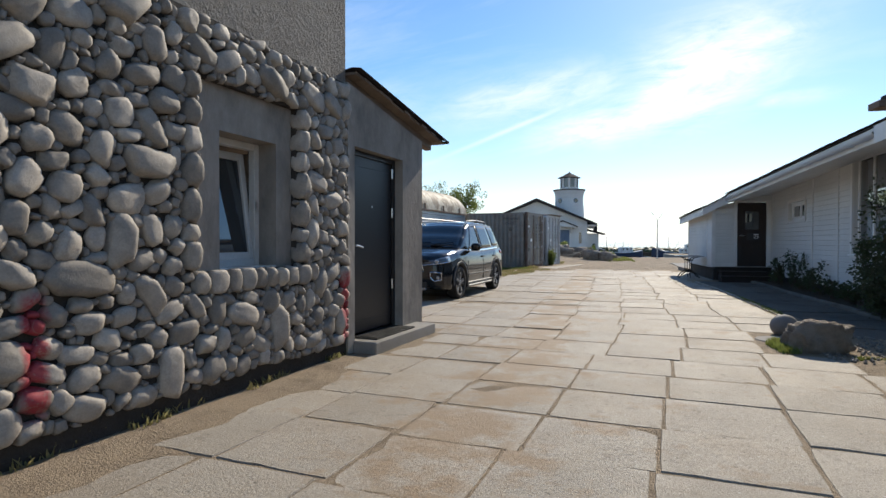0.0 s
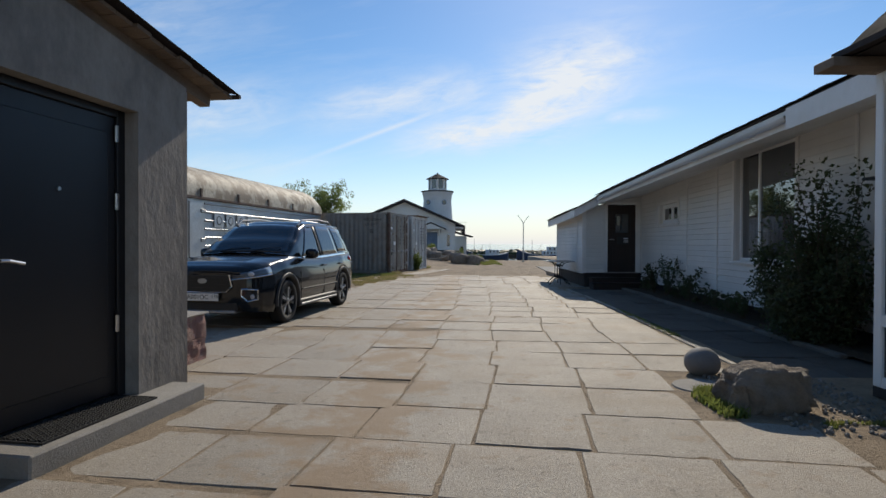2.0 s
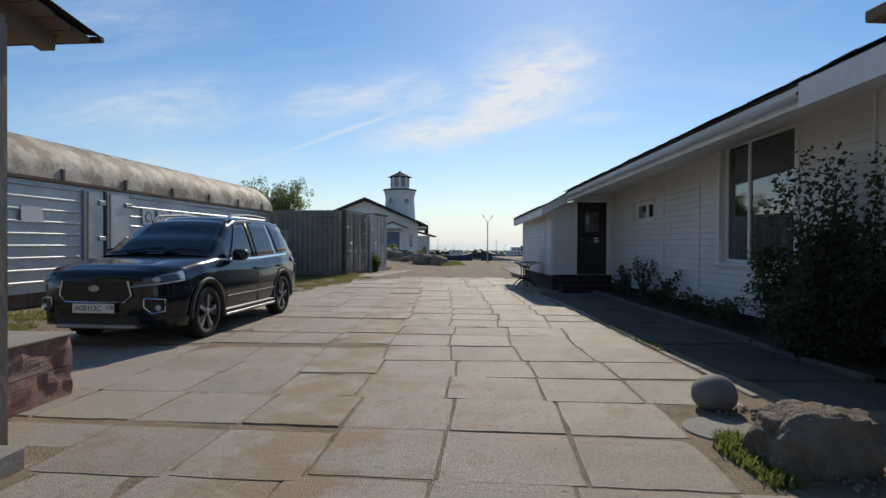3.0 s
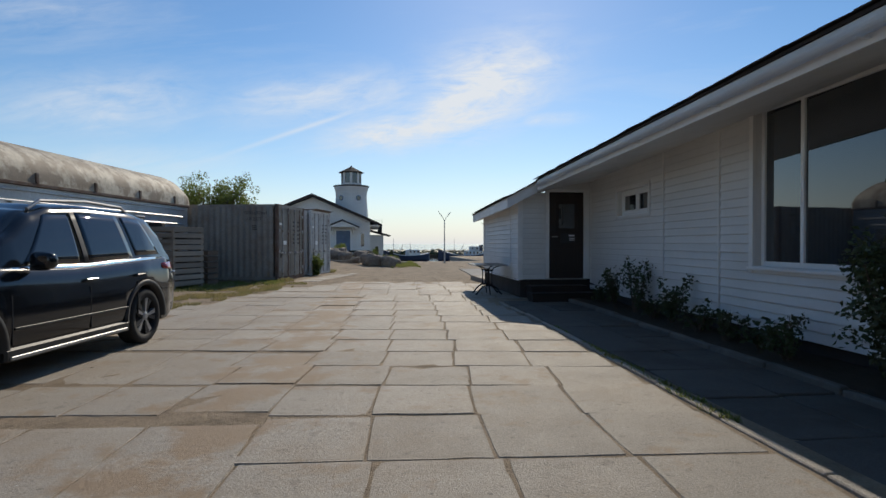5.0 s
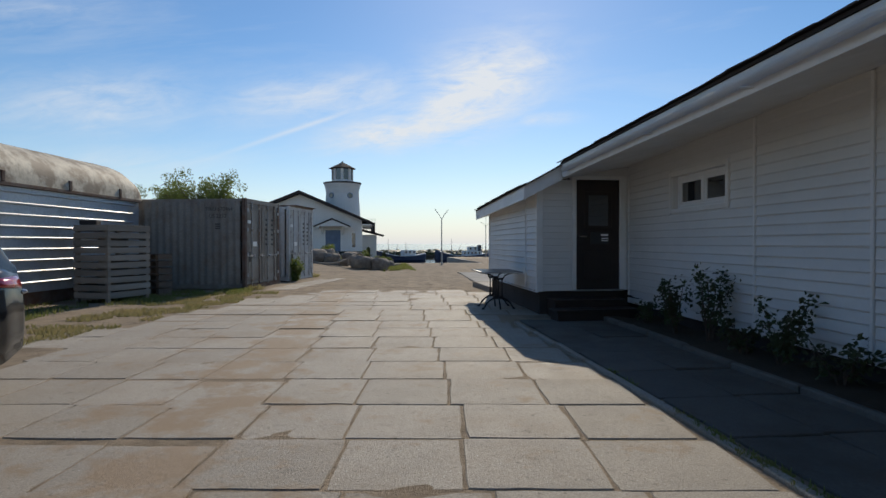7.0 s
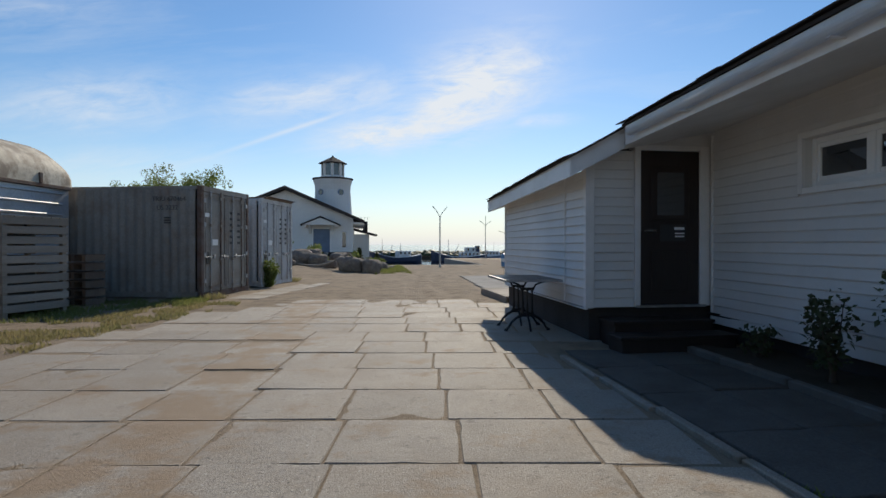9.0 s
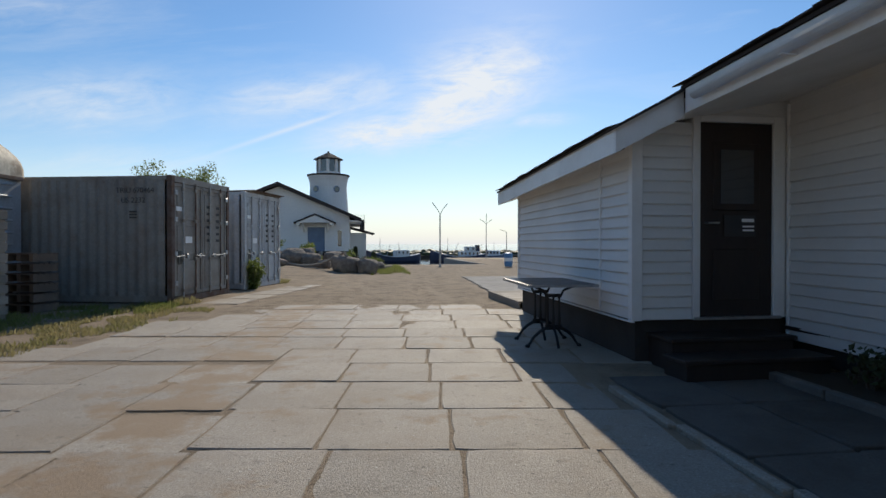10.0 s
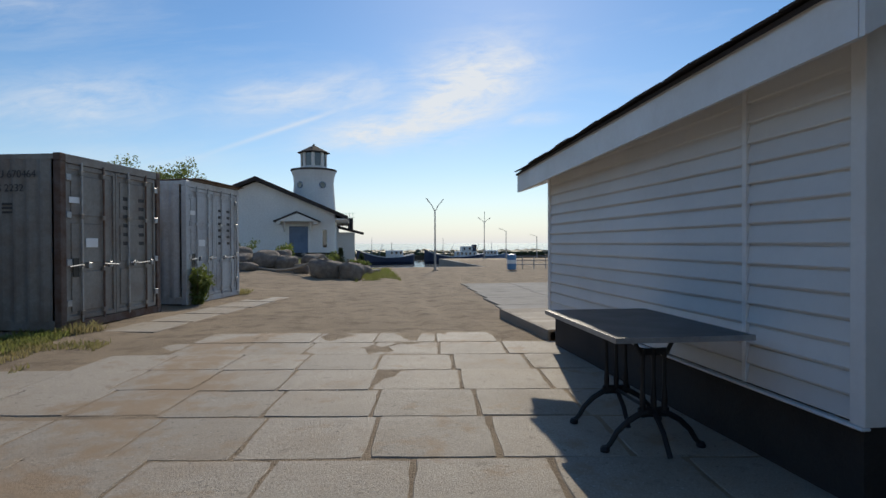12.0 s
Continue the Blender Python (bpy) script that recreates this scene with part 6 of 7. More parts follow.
def build_shrub(m, height, spread, leaves, size, mat, label, name="shrub", stems=7, seed=1, bare=0.15, category="shrub", group=""):
    rn = random.Random(seed)
    s = thing(name, m, label, category, group)
    fol = bmesh.new()
    for k in range(stems):
        a = rn.uniform(0, 6.28)
        hgt = height * rn.uniform(0.6, 1.0)
        out = spread * rn.uniform(0.3, 1.0)
        pts = [Vector((0.03 * math.cos(a), 0.03 * math.sin(a), -0.03))]
        for q in range(1, 6):
            f = q / 5
            pts.append(Vector((out * f * math.cos(a) + rn.gauss(0, 0.04) * spread, out * f * math.sin(a) + rn.gauss(0, 0.04) * spread, hgt * f)))
        part("stem", tube(bmesh.new(), pts, 0.008 + 0.006 * height, 6, 0.003), BARK, s)
        for q in range(1, 6):
            if q / 5 > bare:
                for _ in range(2):
                    c = pts[q] + Vector((rn.gauss(0, 0.12), rn.gauss(0, 0.12), rn.gauss(0, 0.08))) * spread
                    leaf_cloud(fol, c, (0.24 * spread, 0.24 * spread, 0.14 * height), leaves // (stems * 8), size, rn, 0.3)
    part("foliage", fol, mat, s)
    return s


for x, y, h in ((0.95, 45.2, 1.0), (1.95, 45.6, 0.8)):
    c = thing("conifer", pose(x, y, ground_height(x, y)), "small dark pointed conifer", "conifer", "small conifers")
    part("trunk", tube(bmesh.new(), [(0, 0, 0), (0, 0, h * 0.9)], 0.03, 6, 0.008), BARK, c)
    bm = bmesh.new()
    rn = random.Random(int(x * 10))
    for q in range(9):
        f = q / 9
        leaf_cloud(bm, (0, 0, h * (0.12 + 0.85 * f)), (0.30 * (1 - f) + 0.02, 0.30 * (1 - f) + 0.02, h * 0.09), 90, 0.10, rn, 0.2)
    part("crown", bm, LEAFDARK, c)
for k, (x, y, h, w) in enumerate(((-3.0, 41.5, 0.9, 0.6), (-1.2, 42.0, 0.8, 0.6), (0.4, 41.2, 0.7, 0.5), (1.8, 41.5, 0.6, 0.5), (-4.4, 42, 0.9, 0.7))):
    build_shrub(pose(x, y, ground_height(x, y)), h, w, 900, 0.11, LEAF, "low green shrub among boulders", seed=70 + k)


# ---- tree behind the containers ----
def build_tree(m, height, seed):
    rn = random.Random(seed)
    t = thing("tree", m, "broad young willow in thin light green leaf", "tree")
    trunk, crown = bmesh.new(), bmesh.new()
    tube(trunk, [(0, 0, -0.1), (0.05, 0, height * 0.2), (0.1, 0.05, height * 0.4)], 0.16, 10, 0.11)
    for k in range(13):
        a = rn.uniform(0, 6.28)
        out = rn.uniform(0.5, 2.2)
        top = height * rn.uniform(0.72, 1.0) - out * 0.25
        p0 = Vector((0.08, 0.03, height * rn.uniform(0.2, 0.4)))
        pts = [p0]
        for q in range(1, 6):
            f = q / 5
            pts.append(Vector((p0.x + out * f * math.cos(a) + rn.gauss(0, 0.08), p0.y + out * f * math.sin(a) + rn.gauss(0, 0.08), p0.z + (top - p0.z) * f ** 0.8)))
        tube(trunk, pts, 0.06, 6, 0.012)
        for q in range(2, 6):
            for _ in range(3):
                c = pts[q] + Vector((rn.gauss(0, 0.3), rn.gauss(0, 0.3), rn.gauss(0, 0.22)))
                tube(trunk, [pts[q], c], 0.012, 4, 0.004)
                leaf_cloud(crown, c, (0.36, 0.36, 0.3), 60, 0.12, rn, 0.4)
    part("trunk", trunk, BARK, t)
    part("crown", crown, LEAF, t)
    return t


build_tree(pose(-16.3, 70, -0.1) @ Matrix.Diagonal((1.75, 1.75, 1.9, 1)), 4.9, 3)
build_tree(pose(-19.8, 71, -0.1) @ Matrix.Diagonal((1.6, 1.6, 1.7, 1)), 4.7, 9)

# ---- outdoor table on cast-iron legs ----
def build_table(m):
    t = thing("outdoor_table", m, "dark grey rectangular table on two cast-iron pedestals", "table")
    part("tabletop", boxes((-0.40, 0.40, -0.64, 0.64, 0.725, 0.75), bevel=0.006), TABLETOP, t)
    part("edge_band", boxes((-0.405, -0.401, -0.642, 0.642, 0.722, 0.752), (0.401, 0.405, -0.642, 0.642, 0.722, 0.752), (-0.40, 0.40, -0.646, -0.642, 0.722, 0.752), (-0.40, 0.40, 0.642, 0.646, 0.722, 0.752)), GALV, t)
    for y in (-0.27, 0.27):
        leg = part("pedestal", boxes((-0.10, 0.10, y - 0.012, y + 0.012, 0.20, 0.26), bevel=0.006), BLACKIRON, t)
        part("crossbar", boxes((-0.09, 0.09, y - 0.012, y + 0.012, 0.58, 0.62), bevel=0.006), BLACKIRON, leg)
        for x in (-0.07, 0.0, 0.07):
            part("rod", lathe(bmesh.new(), [(0.014, 0.2), (0.02, 0.3), (0.012, 0.4), (0.012, 0.55), (0.02, 0.62)], 8, m=pose(x, y, 0)), BLACKIRON, leg)
        for sg in (-1, 1):
            part("upper_arm", tube(bmesh.new(), [(sg * 0.08, y, 0.58), (sg * 0.12, y, 0.66), (sg * 0.22, y, 0.70), (sg * 0.34, y, 0.722)], 0.014, 8), BLACKIRON, leg)
            part("foot", tube(bmesh.new(), [(sg * 0.04, y, 0.23), (sg * 0.10, y, 0.215), (sg * 0.17, y, 0.175), (sg * 0.235, y, 0.115), (sg * 0.275, y, 0.05), (sg * 0.31, y, 0.015)], 0.021, 8, 0.015), BLACKIRON, leg)
            part("toe", lathe(bmesh.new(), [(0.028, 0), (0.03, 0.015), (0.018, 0.035)], 10, m=pose(sg * 0.31, y, 0)), BLACKIRON, leg)
        part("cross_arm", tube(bmesh.new(), [(0, y, 0.24), (0, y - 0.12, 0.14), (0, y - 0.2, 0.02)], 0.016, 8), BLACKIRON, leg)
    part("stretcher", tube(bmesh.new(), [(0, -0.27, 0.23), (0, 0.27, 0.23)], 0.012, 8), BLACKIRON, t)
    return t


build_table(pose(3.30, 20.82, 0.0, 0, 0, -2.7))

# ---- boulders at the corner of the path ----
bm = lump((0.31, 0.22, 0.19), 3, 5, 0.24, scale=1.5, sharp=0.38)
for v in bm.verts:
    q = v.co.copy()
    v.co += q.normalized() * (0.05 * noise.noise(q * 6) + 0.045 * abs(noise.noise(q * 13)) + 0.016 * noise.noise(q * 30))
ob = tagged(part("boulder", bm, BOULDER, smooth=True), "broken rough brown granite boulder beside the paving", "boulder")
ob.matrix_basis = pose(2.19, 7.30, 0.125, 4, -3, -8)
ob = tagged(part("round_stone", lump((0.17, 0.165, 0.155), 9, 3, 0.05), material("grey_granite", (0.22, 0.21, 0.2), (0.16, 0.155, 0.15), 0.8, big=6, fine=120, bump=0.3, dist=0.004), smooth=True), "smooth round grey granite ball beside a boulder", "stone")
ob.matrix_basis = pose(2.20, 8.42, 0.11)
lid = thing("manhole_lid", pose(1.98, 7.92, 0.0), "pale round concrete lid let into the gravel", "lid")
part("disc", lathe(bmesh.new(), [(0.26, -0.06), (0.27, -0.01), (0.26, 0.006), (0.02, 0.01)], 28), CONCRETE, lid)

# ---- granite block beside the car ----
PINK = material("red_granite", (0.3, 0.16, 0.14), (0.2, 0.12, 0.11), 0.8, big=7, fine=90, bump=0.8, dist=0.015, dirt=(0.38, 0.34, 0.3), dirt_scale=6, dirt_amount=0.5)
blk = thing("granite_block", pose(-3.34, 8.72, 0, 0, 0, -6), "rough split red granite block pillar", "stone block")
for k in range(2):
    bm = boxes((-0.31, 0.31, -0.36, 0.36, k * 0.25, k * 0.25 + 0.243))
    bmesh.ops.subdivide_edges(bm, edges=bm.edges[:], cuts=7, use_grid_fill=True)
    for v in bm.verts:
        v.co.x += 0.03 * noise.noise(v.co * 9 + Vector((k, 0, 0)))
        v.co.y += 0.012 * noise.noise(v.co * 7)
    part("stone_course", bm, PINK, blk)
part("cap", boxes((-0.34, 0.335, -0.38, 0.385, 0.496, 0.52), bevel=0.008), CONCRETE, blk)

# ---- flower bed and its edging ----
def bed_edge(y):
    return 4.40 + 0.058 * (y - 13)



gy = [8.3 + 0.25 * k for k in range(43)]
bm = bmesh.new()
g = [[bm.verts.new((bed_edge(y) + 0.04 + k / 7 * (wall_x(y) + 0.05 - bed_edge(y)), y, 0.03 + 0.05 * noise.noise(Vector((k * 0.4, y * 3, 1))) + 0.004 * k)) for k in range(8)] for y in gy]
for a, b in zip(g, g[1:]):
    for k in range(7):
        bm.faces.new((a[k], a[k + 1], b[k + 1], b[k]))
setting("bed_soil", bm, SOIL, "dark soil of a narrow flower bed", "soil", smooth=True)
OLDKERB = material("old_kerb", (0.17, 0.155, 0.135), (0.11, 0.1, 0.085), 0.9, big=3, fine=50, bump=0.6, dist=0.01, dirt=(0.09, 0.08, 0.06))
edge = tagged(new("bed_edging"), "low worn concrete edging along a flower bed", "edging", kind="structure")
y = 9.2
rr = random.Random(31)
while y < 18.4:
    x = bed_edge(y)
    ob = part("kerb_stone", boxes((-0.045, 0.045, 0.01, 0.985, -0.1, 0.05), bevel=0.012), OLDKERB, edge)
    ob.matrix_basis = pose(x + rr.uniform(-0.01, 0.01), y, rr.uniform(-0.012, 0.008), rr.uniform(-0.5, 0.5), 0, -3.3 + rr.uniform(-0.6, 0.6))
    y += 1.0

for k, (x, y, h, w, n) in enumerate(((4.95, 18.2, 0.35, 0.25, 260), (4.9, 17.1, 0.85, 0.34, 620), (4.95, 16.35, 0.95, 0.30, 520), (4.92, 15.6, 0.45, 0.3, 320), (4.9, 14.95, 0.68, 0.32, 560), (4.93, 14.2, 0.42, 0.3, 320), (4.88, 13.5, 0.40, 0.28, 300), (4.95, 12.9, 0.32, 0.25, 240), (4.85, 12.3, 0.45, 0.3, 340))):
    build_shrub(pose(x - 4.55 + bed_edge(y), y, 0.03), h, w, n, 0.065, LEAFDARK, "small leafy rose bush in a flower bed", "rose_bush", 6, 100 + k, 0.2, "rose bush", "bed roses")
build_shrub(pose(4.52, 10.72, 0.03), 1.2, 0.48, 5200, 0.058, LEAFDARK, "dense dark shrub under a window", "shrub", 18, 131, 0.0)
build_shrub(pose(4.45, 9.9, 0.03), 1.4, 0.66, 7000, 0.06, LEAFDARK, "dense dark shrub beside a porch", "shrub", 20, 137, 0.0)
build_shrub(pose(4.58, 10.2, 0.03), 2.2, 0.60, 3000, 0.07, LEAFDARK, "tall open shrub with bare upper twigs", "shrub", 16, 133, 0.25)
build_shrub(pose(4.35, 10.3, 0.03), 0.75, 0.62, 5200, 0.055, LEAFDARK, "low dense leafy shrub at a bed's edge", "shrub", 14, 139, 0.0)

# ---- glazed porch and the taller house beside the start ----
porch = thing("glazed_porch", pose(3.27, 7.62, 0), "white glazed porch with a dark ragged roof edge", "porch")
part("sole_plate", boxes((0, 0.12, -3.2, 0, 0.0, 0.09), bevel=0.006), PLINTH, porch)
for y in (-0.09, -0.95, -1.81, -2.67):
    part("post", boxes((0, 0.08, y, y + 0.09, 0.09, 2.72), bevel=0.008), PVC, porch)
for a, b in ((-0.86, -0.09), (-1.72, -0.95), (-2.58, -1.81)):
    part("rail", boxes((0.004, 0.076, a, b, 0.09, 0.18), (0.004, 0.076, a, b, 0.60, 0.70), (0.004, 0.076, a, b, 2.62, 2.72), bevel=0.006), PVC, porch)
    part("pane", boxes((0.03, 0.045, a, b, 0.18, 0.60)), GLASS, porch)
    part("pane", boxes((0.03, 0.045, a, b, 0.70, 2.62)), GLASS, porch)
part("end_wall", boxes((0.081, 2.0, -0.09, 0.0, 0.0, 2.72)), PVC, porch)
part("roof_board", boxes((-0.42, 2.2, -0.1, 0.16, 2.76, 2.84), bevel=0.006), ROOFWOOD, porch)
part("roof_board", boxes((-0.34, 2.2, -3.3, 0.05, 2.85, 2.90)), SHINGLE, porch)
bm = bmesh.new()
grid = []
for k in range(9):
    f = k / 8
    row = []
    for q in range(13):
        y = -3.3 + q / 12 * 3.34
        tear = 0.05 * noise.noise(Vector((q * 1.7, 3.1, 0))) * (1 - f)
        row.append(bm.verts.new((-0.28 + 0.53 * f + tear, y + (0.06 * noise.noise(Vector((k * 1.3, 7.7, 0))) if q == 12 else 0), 2.83 + 0.56 * f ** 0.8 + 0.02 * noise.noise(Vector((k, q, 2))))))
    grid.append(row)
for a, b in zip(grid, grid[1:]):
    for q in range(12):
        bm.faces.new((a[q], a[q + 1], b[q + 1], b[q]))
bmesh.ops.solidify(bm, geom=bm.faces[:], thickness=0.03)
part("roof_sheet", bm, SHINGLE, porch, "torn dark roofing felt curling over the edge")
part("gable_board", prism([(-0.12, 2.91), (0.25, 2.91), (0.25, 3.28)], "y", -3.2, -0.04), ROOFWOOD, porch)
setting("wall_upper_right", boxes((3.52, 6.5, 2.0, 7.3, 3.2, 6.0)), material("pale_blue_wall", (0.5, 0.56, 0.6), None, 0.6, big=1, fine=20, bump=0.1), "pale blue upper wall of a taller house", "wall")
setting("wall_lower_right", boxes((3.6, 6.5, 2.0, 7.3, 0.0, 2.7)), DARKWOOD, "", "wall")
pipe = thing("drainpipe", pose(3.50, 7.34, 0), "brown metal drainpipe on a house corner", "drainpipe")
part("pipe", tube(bmesh.new(), [(0, 0, 2.95), (0, 0, 6.0)], 0.045, 10), ROOFWOOD, pipe)
part("clip", boxes((-0.055, 0.055, -0.055, 0.055, 3.6, 3.64)), GALV, pipe)
light = thing("wall_lamp", pose(4.75, 9.0, 2.0), "dark outdoor wall lamp on a short arm", "wall lamp")
part("arm", tube(bmesh.new(), [(0.5, 0, 0), (0.0, 0, 0.05), (-0.15, 0.1, 0.02)], 0.015, 6), BLACKIRON, light)
part("shade", boxes((-0.45, -0.1, -0.08, 0.16, 0.0, 0.03), bevel=0.01), BLACKIRON, light)

# ---- deck and litter bin beyond the annex ----
deck = tagged(new("deck"), "low weathered timber deck edge behind the annex", "deck", kind="structure")
for k in range(13):
    part("board", boxes((4.02, 7.5, 24.35 + k * 0.18, 24.35 + k * 0.18 + 0.17, 0.10, 0.135)), WOOD, deck)
part("edge_beam", boxes((3.98, 4.02, 24.33, 26.72, -0.03, 0.134), bevel=0.004), WOOD, deck)
pale = tagged(new("apron"), "pale smooth concrete slabs behind the annex", "pavement", kind="structure")
for i in range(3):
    for j in range(5):
        part("slab", boxes((4.3 + i * 1.5 + j * 0.12, 5.78 + i * 1.5 + j * 0.12, 26.8 + j * 1.5, 28.27 + j * 1.5, -0.06, 0.02), bevel=0.008), CONCRETE, pale)
bin_ob = thing("litter_bin", pose(8.85, 42.6, 0), "blue and white litter bin on the quay", "bin")
part("body", lathe(bmesh.new(), [(0.17, 0.02), (0.21, 0.06), (0.22, 0.62), (0.2, 0.66)], 16), plain("bin_blue", (0.10, 0.24, 0.42), 0.5), bin_ob)
part("band", lathe(bmesh.new(), [(0.225, 0.3), (0.226, 0.48)], 16), PVC, bin_ob)
part("cap", lathe(bmesh.new(), [(0.23, 0.661), (0.2, 0.72), (0.05, 0.76)], 16), plain("bin_blue", (0.10, 0.24, 0.42), 0.5), bin_ob)
fence = thing("quay_railing", pose(9.2, 44.0, 0), "low white metal railing along the quay", "railing")
for k in range(8):
    part("post", tube(bmesh.new(), [(k * 0.6, 0, -0.02), (k * 0.6, 0, 0.62)], 0.025, 6), GALV, fence)
for z in (0.2, 0.4, 0.6):
    part("rail", tube(bmesh.new(), [(0, 0, z), (4.2, 0, z)], 0.02, 6), GALV, fence)


# ---- grass and weeds ----
def blades(name, spots, count, h, mat, label, seed):
    rn = random.Random(seed)
    verts, faces = [], []
    for _ in range(count):
        x0, x1, y0, y1 = rn.choice(spots)
        x, y = rn.uniform(x0, x1), rn.uniform(y0, y1)
        if noise.noise(Vector((x * 1.3, y * 1.3, seed))) < -0.12:
            continue
        z = ground_height(x, y)
        a, hh = rn.uniform(0, 6.28), h * rn.uniform(0.4, 1.3)
        w, lean = 0.006 + 0.004 * rn.random(), rn.uniform(0.1, 0.9) * hh
        ca, sa = math.cos(a), math.sin(a)
        n = len(verts)
        verts += [(x - sa * w, y + ca * w, z), (x + sa * w, y - ca * w, z), (x + ca * lean * 0.4 + sa * w * 0.7, y + sa * lean * 0.4 - ca * w * 0.7, z + hh * 0.6), (x + ca * lean, y + sa * lean, z + hh)]
        faces += [(n, n + 1, n + 2), (n, n + 2, n + 3)]
    me = bpy.data.meshes.new(name)
    me.from_pydata(verts, [], faces)
    me.materials.append(mat)
    return tagged(new(name, me), label, "grass", kind="stuff")


DRYGRASS = material("dry_grass", (0.36, 0.3, 0.15), (0.2, 0.21, 0.075), 0.75, big=1.5, fine=20, bump=0.0, spec=0.2)
see_through(DRYGRASS, 0.5)
MEADOW = [(-5.2 + 0.22 * k, -3.9 + 0.26 * k, 16.2 + 0.9 * k, 17.1 + 0.9 * k) for k in range(10)]
blades("grass_verge", MEADOW, 15000, 0.06, DRYGRASS, "short patchy dry grass at the edge of the slabs", 1)
blades("grass_verge", [(-6.2, -5.0, 18.0, 24.0), (-3.6, -2.4, 24.5, 26.2), (-5.0, -3.4, 22.5, 26.0)], 9000, 0.08, GRASS, "short green grass in front of a container", 2)
blades("grass_verge", [(-7.4, -5.4, 11.0, 16.5), (-6.6, -5.0, 9.5, 14.0), (-6.2, -4.9, 16.0, 19.0)], 9000, 0.09, GRASS, "rough grass in front of an old wagon body", 9)
blades("grass_tuft", [(1.72, 1.92, 7.0, 7.6), (1.80, 1.98, 7.5, 7.75)], 900, 0.065, GRASS, "green grass tuft beside a boulder", 3)
blades("grass_tuft", [(2.35, 3.2, 5.2, 6.9)], 9000, 0.035, GRASS, "mossy green turf beside a porch", 4)
blades("grass_tuft", [(2.80 + 0.03 * k, 2.93 + 0.03 * k, 10.6 + 0.5 * k, 11.0 + 0.5 * k) for k in range(10)], 1500, 0.045, GRASS, "weeds growing along a kerb", 5)
blades("grass_tuft", [(-3.02 - 0.16 * k, -2.88 - 0.16 * k, 5.2 - 1.0 * k, 6.2 - 1.0 * k) for k in range(4)], 900, 0.06, DRYGRASS, "sparse weeds at the foot of a stone wall", 6)
blades("grass_tuft", [(-2.6, -2.1, 25.9, 26.5), (-1.6, -1.1, 31.9, 32.6)], 500, 0.13, DRYGRASS, "tall weeds at a container's corner", 7)
blades("grass_tuft", [(1.6, 3.2, 36.5, 44.0), (-6, 2, 40.5, 46)], 9000, 0.14, GRASS, "rough green grass before the house", 8)
build_shrub(pose(-1.72, 29.75, -0.02), 0.75, 0.32, 900, 0.09, LEAF, "bright green weed clump at a container door", "weed_clump", 8, 150, 0.0)

# loose grit at the turf's edge and below the boulder
rn = random.Random(44)
bm = bmesh.new()
for k in range(420):
    x, y = rn.uniform(2.1, 3.2), rn.uniform(6.6, 8.4)
    s = rn.uniform(0.008, 0.024)
    bmesh.ops.create_icosphere(bm, subdivisions=1, radius=s, matrix=pose(x, y, ground_height(x, y) + s * 0.5, rn.uniform(0, 90), rn.uniform(0, 90), 0))
tagged(part("gravel", bm, STONE), "scattered grey gravel beside the paving", "gravel", kind="stuff")

# ---- paving ----
# rows of slabs: where each row's cross joint meets the widest lengthwise joint
ROWS = ((-1.35, -0.97), (-0.57, -0.82), (0.20, -0.67), (0.98, -0.52), (1.76, -0.37), (2.55, -0.22), (3.33, -0.07), (4.05, 0.06), (4.83, 0.20), (5.58, 0.36),
        (6.32, 0.57), (7.07, 0.76), (7.86, 0.88), (8.66, 0.92), (9.44, 1.03), (10.20, 1.05), (11.05, 1.09), (11.89, 1.21), (12.68, 1.18), (13.44, 1.31),
        (14.24, 1.33), (15.08, 1.41), (15.88, 1.46), (16.69, 1.50), (17.51, 1.56), (18.33, 1.62), (19.14, 1.64), (19.91, 1.71), (20.70, 1.54), (21.50, 1.60),
        (22.26, 1.62), (23.04, 1.69), (23.82, 1.66), (24.60, 1.74), (25.38, 1.72))
COLUMNS = (0.0, 0.80, 1.60, 2.40)     # joints to the right of it
PITCH_L = 0.765                       # slab width to the left of it


def slab_turn(y):
    """Turn of the rows, in degrees."""
    return 8.6 - 4.6 * math.exp(-((y - 10.0) / 1.1) ** 2)


def paved_from(y):
    """Left limit of the paving."""
    if y < 7.6:
        return -2.55 + (y - 7.675) * 0.158 + 0.30
    return -4.9 if y < 16 else -4.4 + 0.36 * (y - 16)


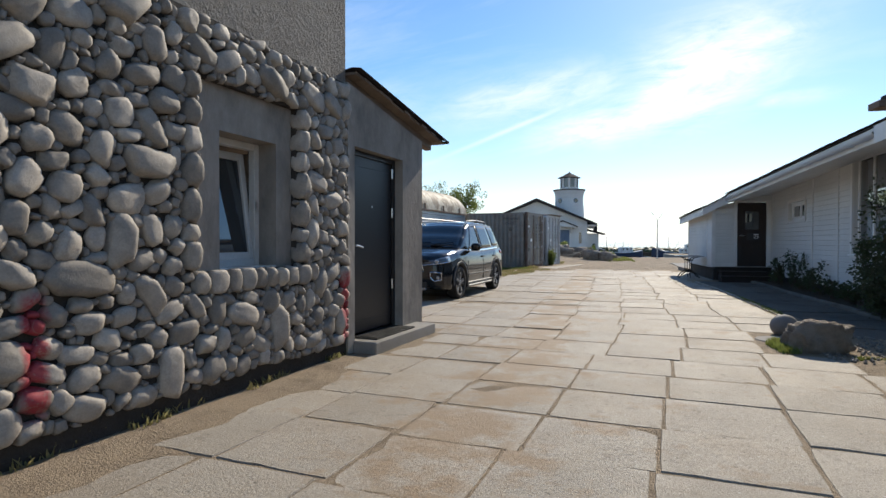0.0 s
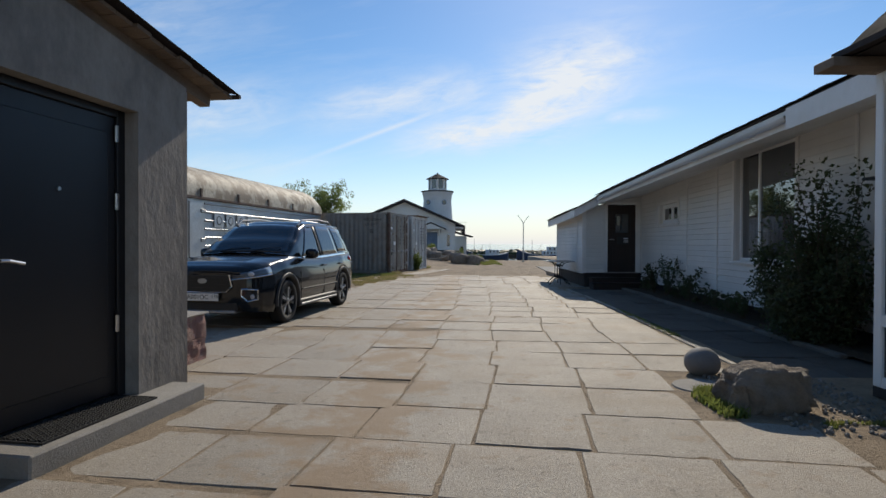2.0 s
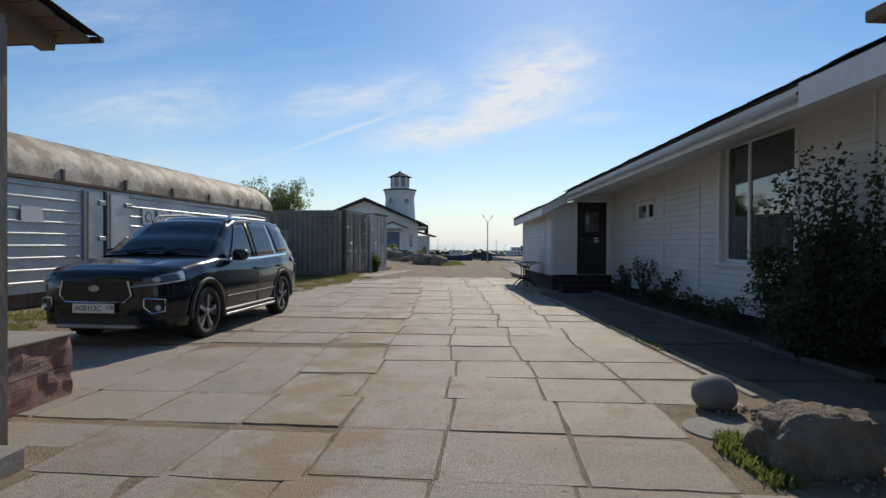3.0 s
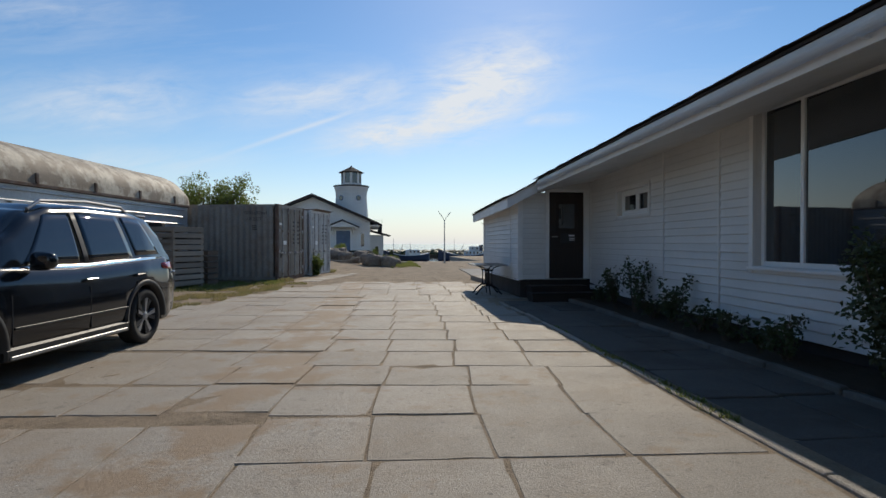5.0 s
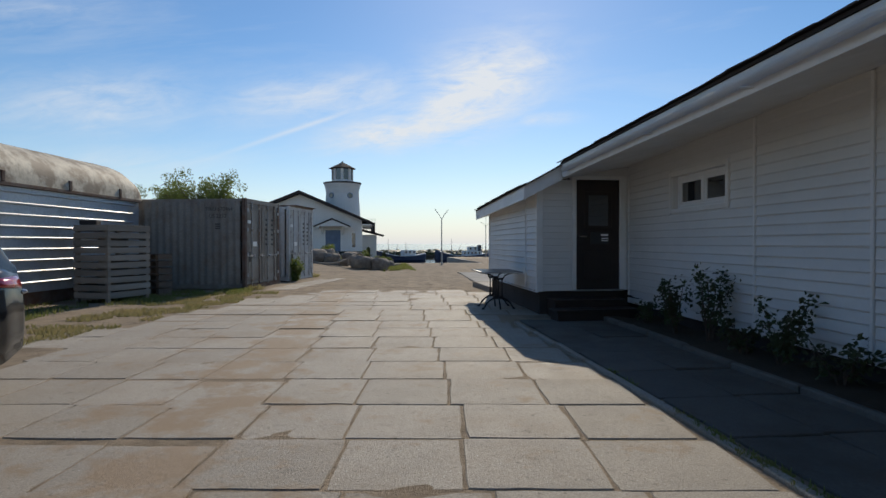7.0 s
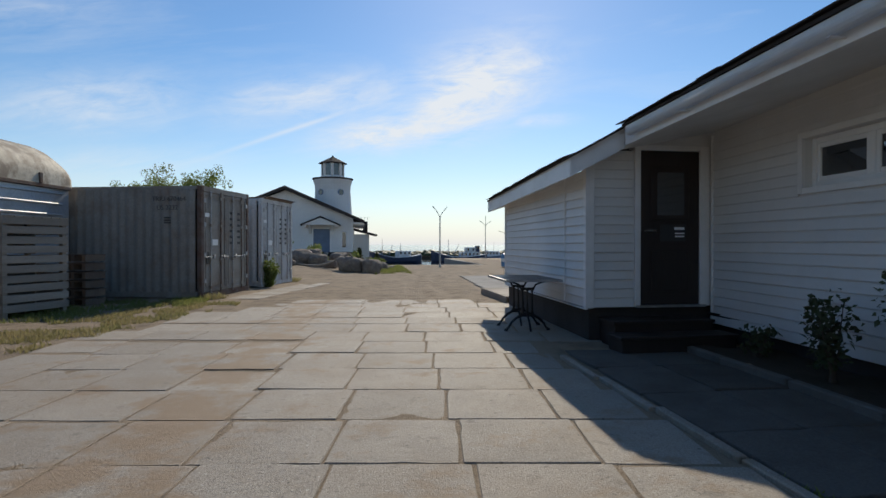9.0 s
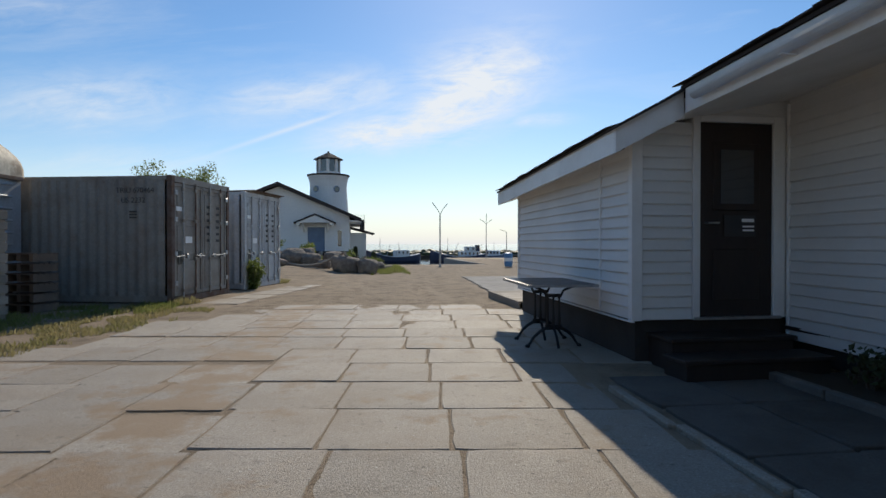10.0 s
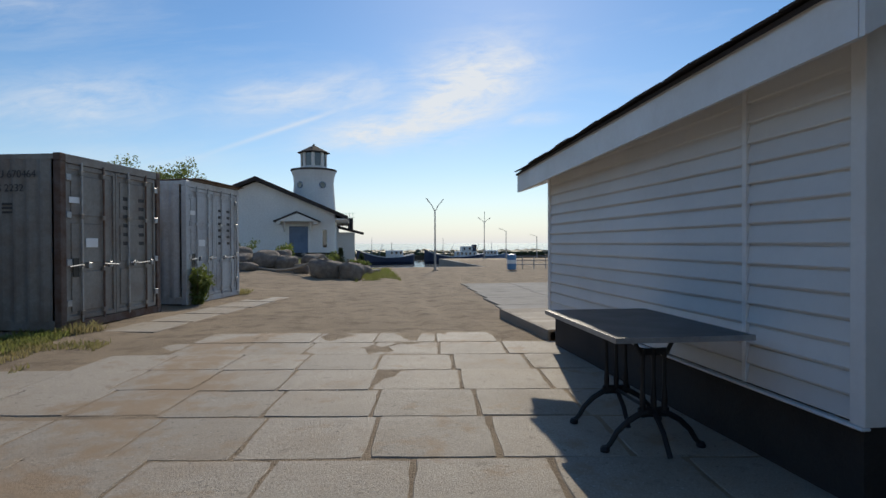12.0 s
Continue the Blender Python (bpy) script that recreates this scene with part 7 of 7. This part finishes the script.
def build_paving():
    rnd = random.Random(5)
    pave = tagged(new("pavement"), "worn square concrete slabs with sandy joints", "pavement", kind="structure")
    meshes = []
    for k in range(14):
        bm = bmesh.new()
        n = 5
        # outline with chipped edges, then a worn top
        ring = []
        for side in range(4):
            for q in range(n):
                f = q / n - 0.5
                x, y = ((f, -0.5), (0.5, f), (-f, 0.5), (-0.5, -f))[side]
                chip = 0.004 * rnd.random() + (0.02 * rnd.random() if rnd.random() < 0.16 else 0.0)
                if q == 0:
                    chip += 0.012 * rnd.random()
                ring.append((x * (1 - 2 * chip), y * (1 - 2 * chip)))
        low = [bm.verts.new((x, y, -0.08)) for x, y in ring]
        mid = [bm.verts.new((x, y, -0.007 - 0.004 * rnd.random())) for x, y in ring]
        top = [bm.verts.new((x * 0.986, y * 0.986, -0.0005 - 0.0012 * rnd.random())) for x, y in ring]
        inner = [bm.verts.new((x * 0.8, y * 0.8, 0.0)) for x, y in ring]
        m4 = len(ring)
        for a, b in ((low, mid), (mid, top), (top, inner)):
            for q in range(m4):
                bm.faces.new((a[q], a[(q + 1) % m4], b[(q + 1) % m4], b[q]))
        bm.faces.new(inner)
        me = bpy.data.meshes.new("slab")
        bm.to_mesh(me)
        bm.free()
        me.materials.append(SLAB)
        meshes.append(me)
    for (y0, x0), (y1, x1) in zip(ROWS, ROWS[1:]):
        turn = radians(slab_turn(y0))
        ca, sa = math.cos(turn), math.sin(turn)
        depth = (y1 - y0) * ca + (x1 - x0) * sa
        # joints of this row along its own line
        left = [-PITCH_L * k + rnd.uniform(-0.03, 0.03) - (0.02 if k else 0) for k in range(9)]
        joints = sorted(left[1:] + list(COLUMNS))
        lag = 0.0
        for a, b in zip(joints, joints[1:]):
            if a >= -2.2:
                lag = 0.0
            elif rnd.random() < 0.3:
                lag = max(-0.12, min(0.12, lag + rnd.uniform(-0.12, 0.12)))
            lag_here = lag + rnd.uniform(-0.012, 0.012)
            mid = (a + b) / 2
            back = depth / 2 + lag_here
            cx = x0 + mid * ca + back * sa
            cy = y0 - mid * sa + back * ca
            if cx + 0.02 < paved_from(cy) or cy > 25.3 or cy < -1.5:
                continue
            wide = b - a
            if 6.9 < cy < 8.9 and cx > 1.7 or cy < 19.4 and (cx > 2.75 and a > 1.5 or a > 0.7 and cy > 9 and a > 1.5) or cx > 3.75 or 5.0 < cy <= 6.9 and cx > 2.6:
                continue
            if 9 < cy < 19.4 and a > 0.5:
                edge = min(3.0, 2.72 + (cy - 10) * 0.055)
                wide = (edge - cx) / ca + wide / 2
                cx = edge - wide / 2 * ca
            gap = rnd.choice((0.008, 0.011, 0.015)) if a < -0.5 else rnd.choice((0.011, 0.016, 0.026))
            if cx < -3.4 and rnd.random() < 0.12:
                continue
            ob = new("slab", rnd.choice(meshes))
            ob.parent = pave
            ob.matrix_basis = pose(cx, cy, rnd.uniform(-0.004, 0.004), rnd.uniform(-0.35, 0.35), rnd.uniform(-0.3, 0.3), -math.degrees(turn) + rnd.uniform(-0.5, 0.5) + rnd.choice((0, 0, 0, 180))) @ Matrix.Diagonal((wide - gap, depth - rnd.choice((0.008, 0.011, 0.016)), 1, 1))
    # slab copies for the side path, with shade mixed into their worn tone
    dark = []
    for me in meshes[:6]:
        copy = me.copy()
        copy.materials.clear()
        copy.materials.append(SHADED_SLAB)
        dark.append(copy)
    side = tagged(new("side_path"), "worn concrete path slabs, old dark tone deepened for the wall's shade", "path", kind="structure")
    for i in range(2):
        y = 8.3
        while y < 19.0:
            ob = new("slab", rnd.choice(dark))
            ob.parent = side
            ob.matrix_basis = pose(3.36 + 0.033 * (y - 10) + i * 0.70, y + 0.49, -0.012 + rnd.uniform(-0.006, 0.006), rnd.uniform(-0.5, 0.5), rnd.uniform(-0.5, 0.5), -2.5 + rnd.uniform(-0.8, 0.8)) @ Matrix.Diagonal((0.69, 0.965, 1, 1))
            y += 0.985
    kerb = tagged(new("path_kerb"), "narrow worn concrete kerb between paving and path", "kerb", kind="structure")
    bm = boxes((-0.035, 0.035, 0.006, 0.99, -0.1, 0.019), bevel=0.008)
    stone = bpy.data.meshes.new("kerb_stone")
    bm.to_mesh(stone)
    bm.free()
    stone.materials.append(SLAB)
    y = 8.7
    while y < 18.6:
        ob = new("kerb_stone", stone)
        ob.parent = kerb
        ob.matrix_basis = pose(min(3.0, 2.72 + (y - 10) * 0.055) + 0.075, y, rnd.uniform(-0.008, 0.004), rnd.uniform(-0.6, 0.6), rnd.uniform(-2, 2), -2.4 + rnd.uniform(-0.6, 0.6))
        y += 1.0
    strip = tagged(new("container_strip"), "old concrete strip before the containers", "path", kind="structure")
    for k in range(5):
        ob = new("slab", meshes[k])
        ob.parent = strip
        ob.matrix_basis = pose(-1.62 + 0.28 * k, 26.6 + 1.02 * k, 0.0, 0, 0, -14) @ Matrix.Diagonal((0.8, 1.0, 1, 1))


build_paving()
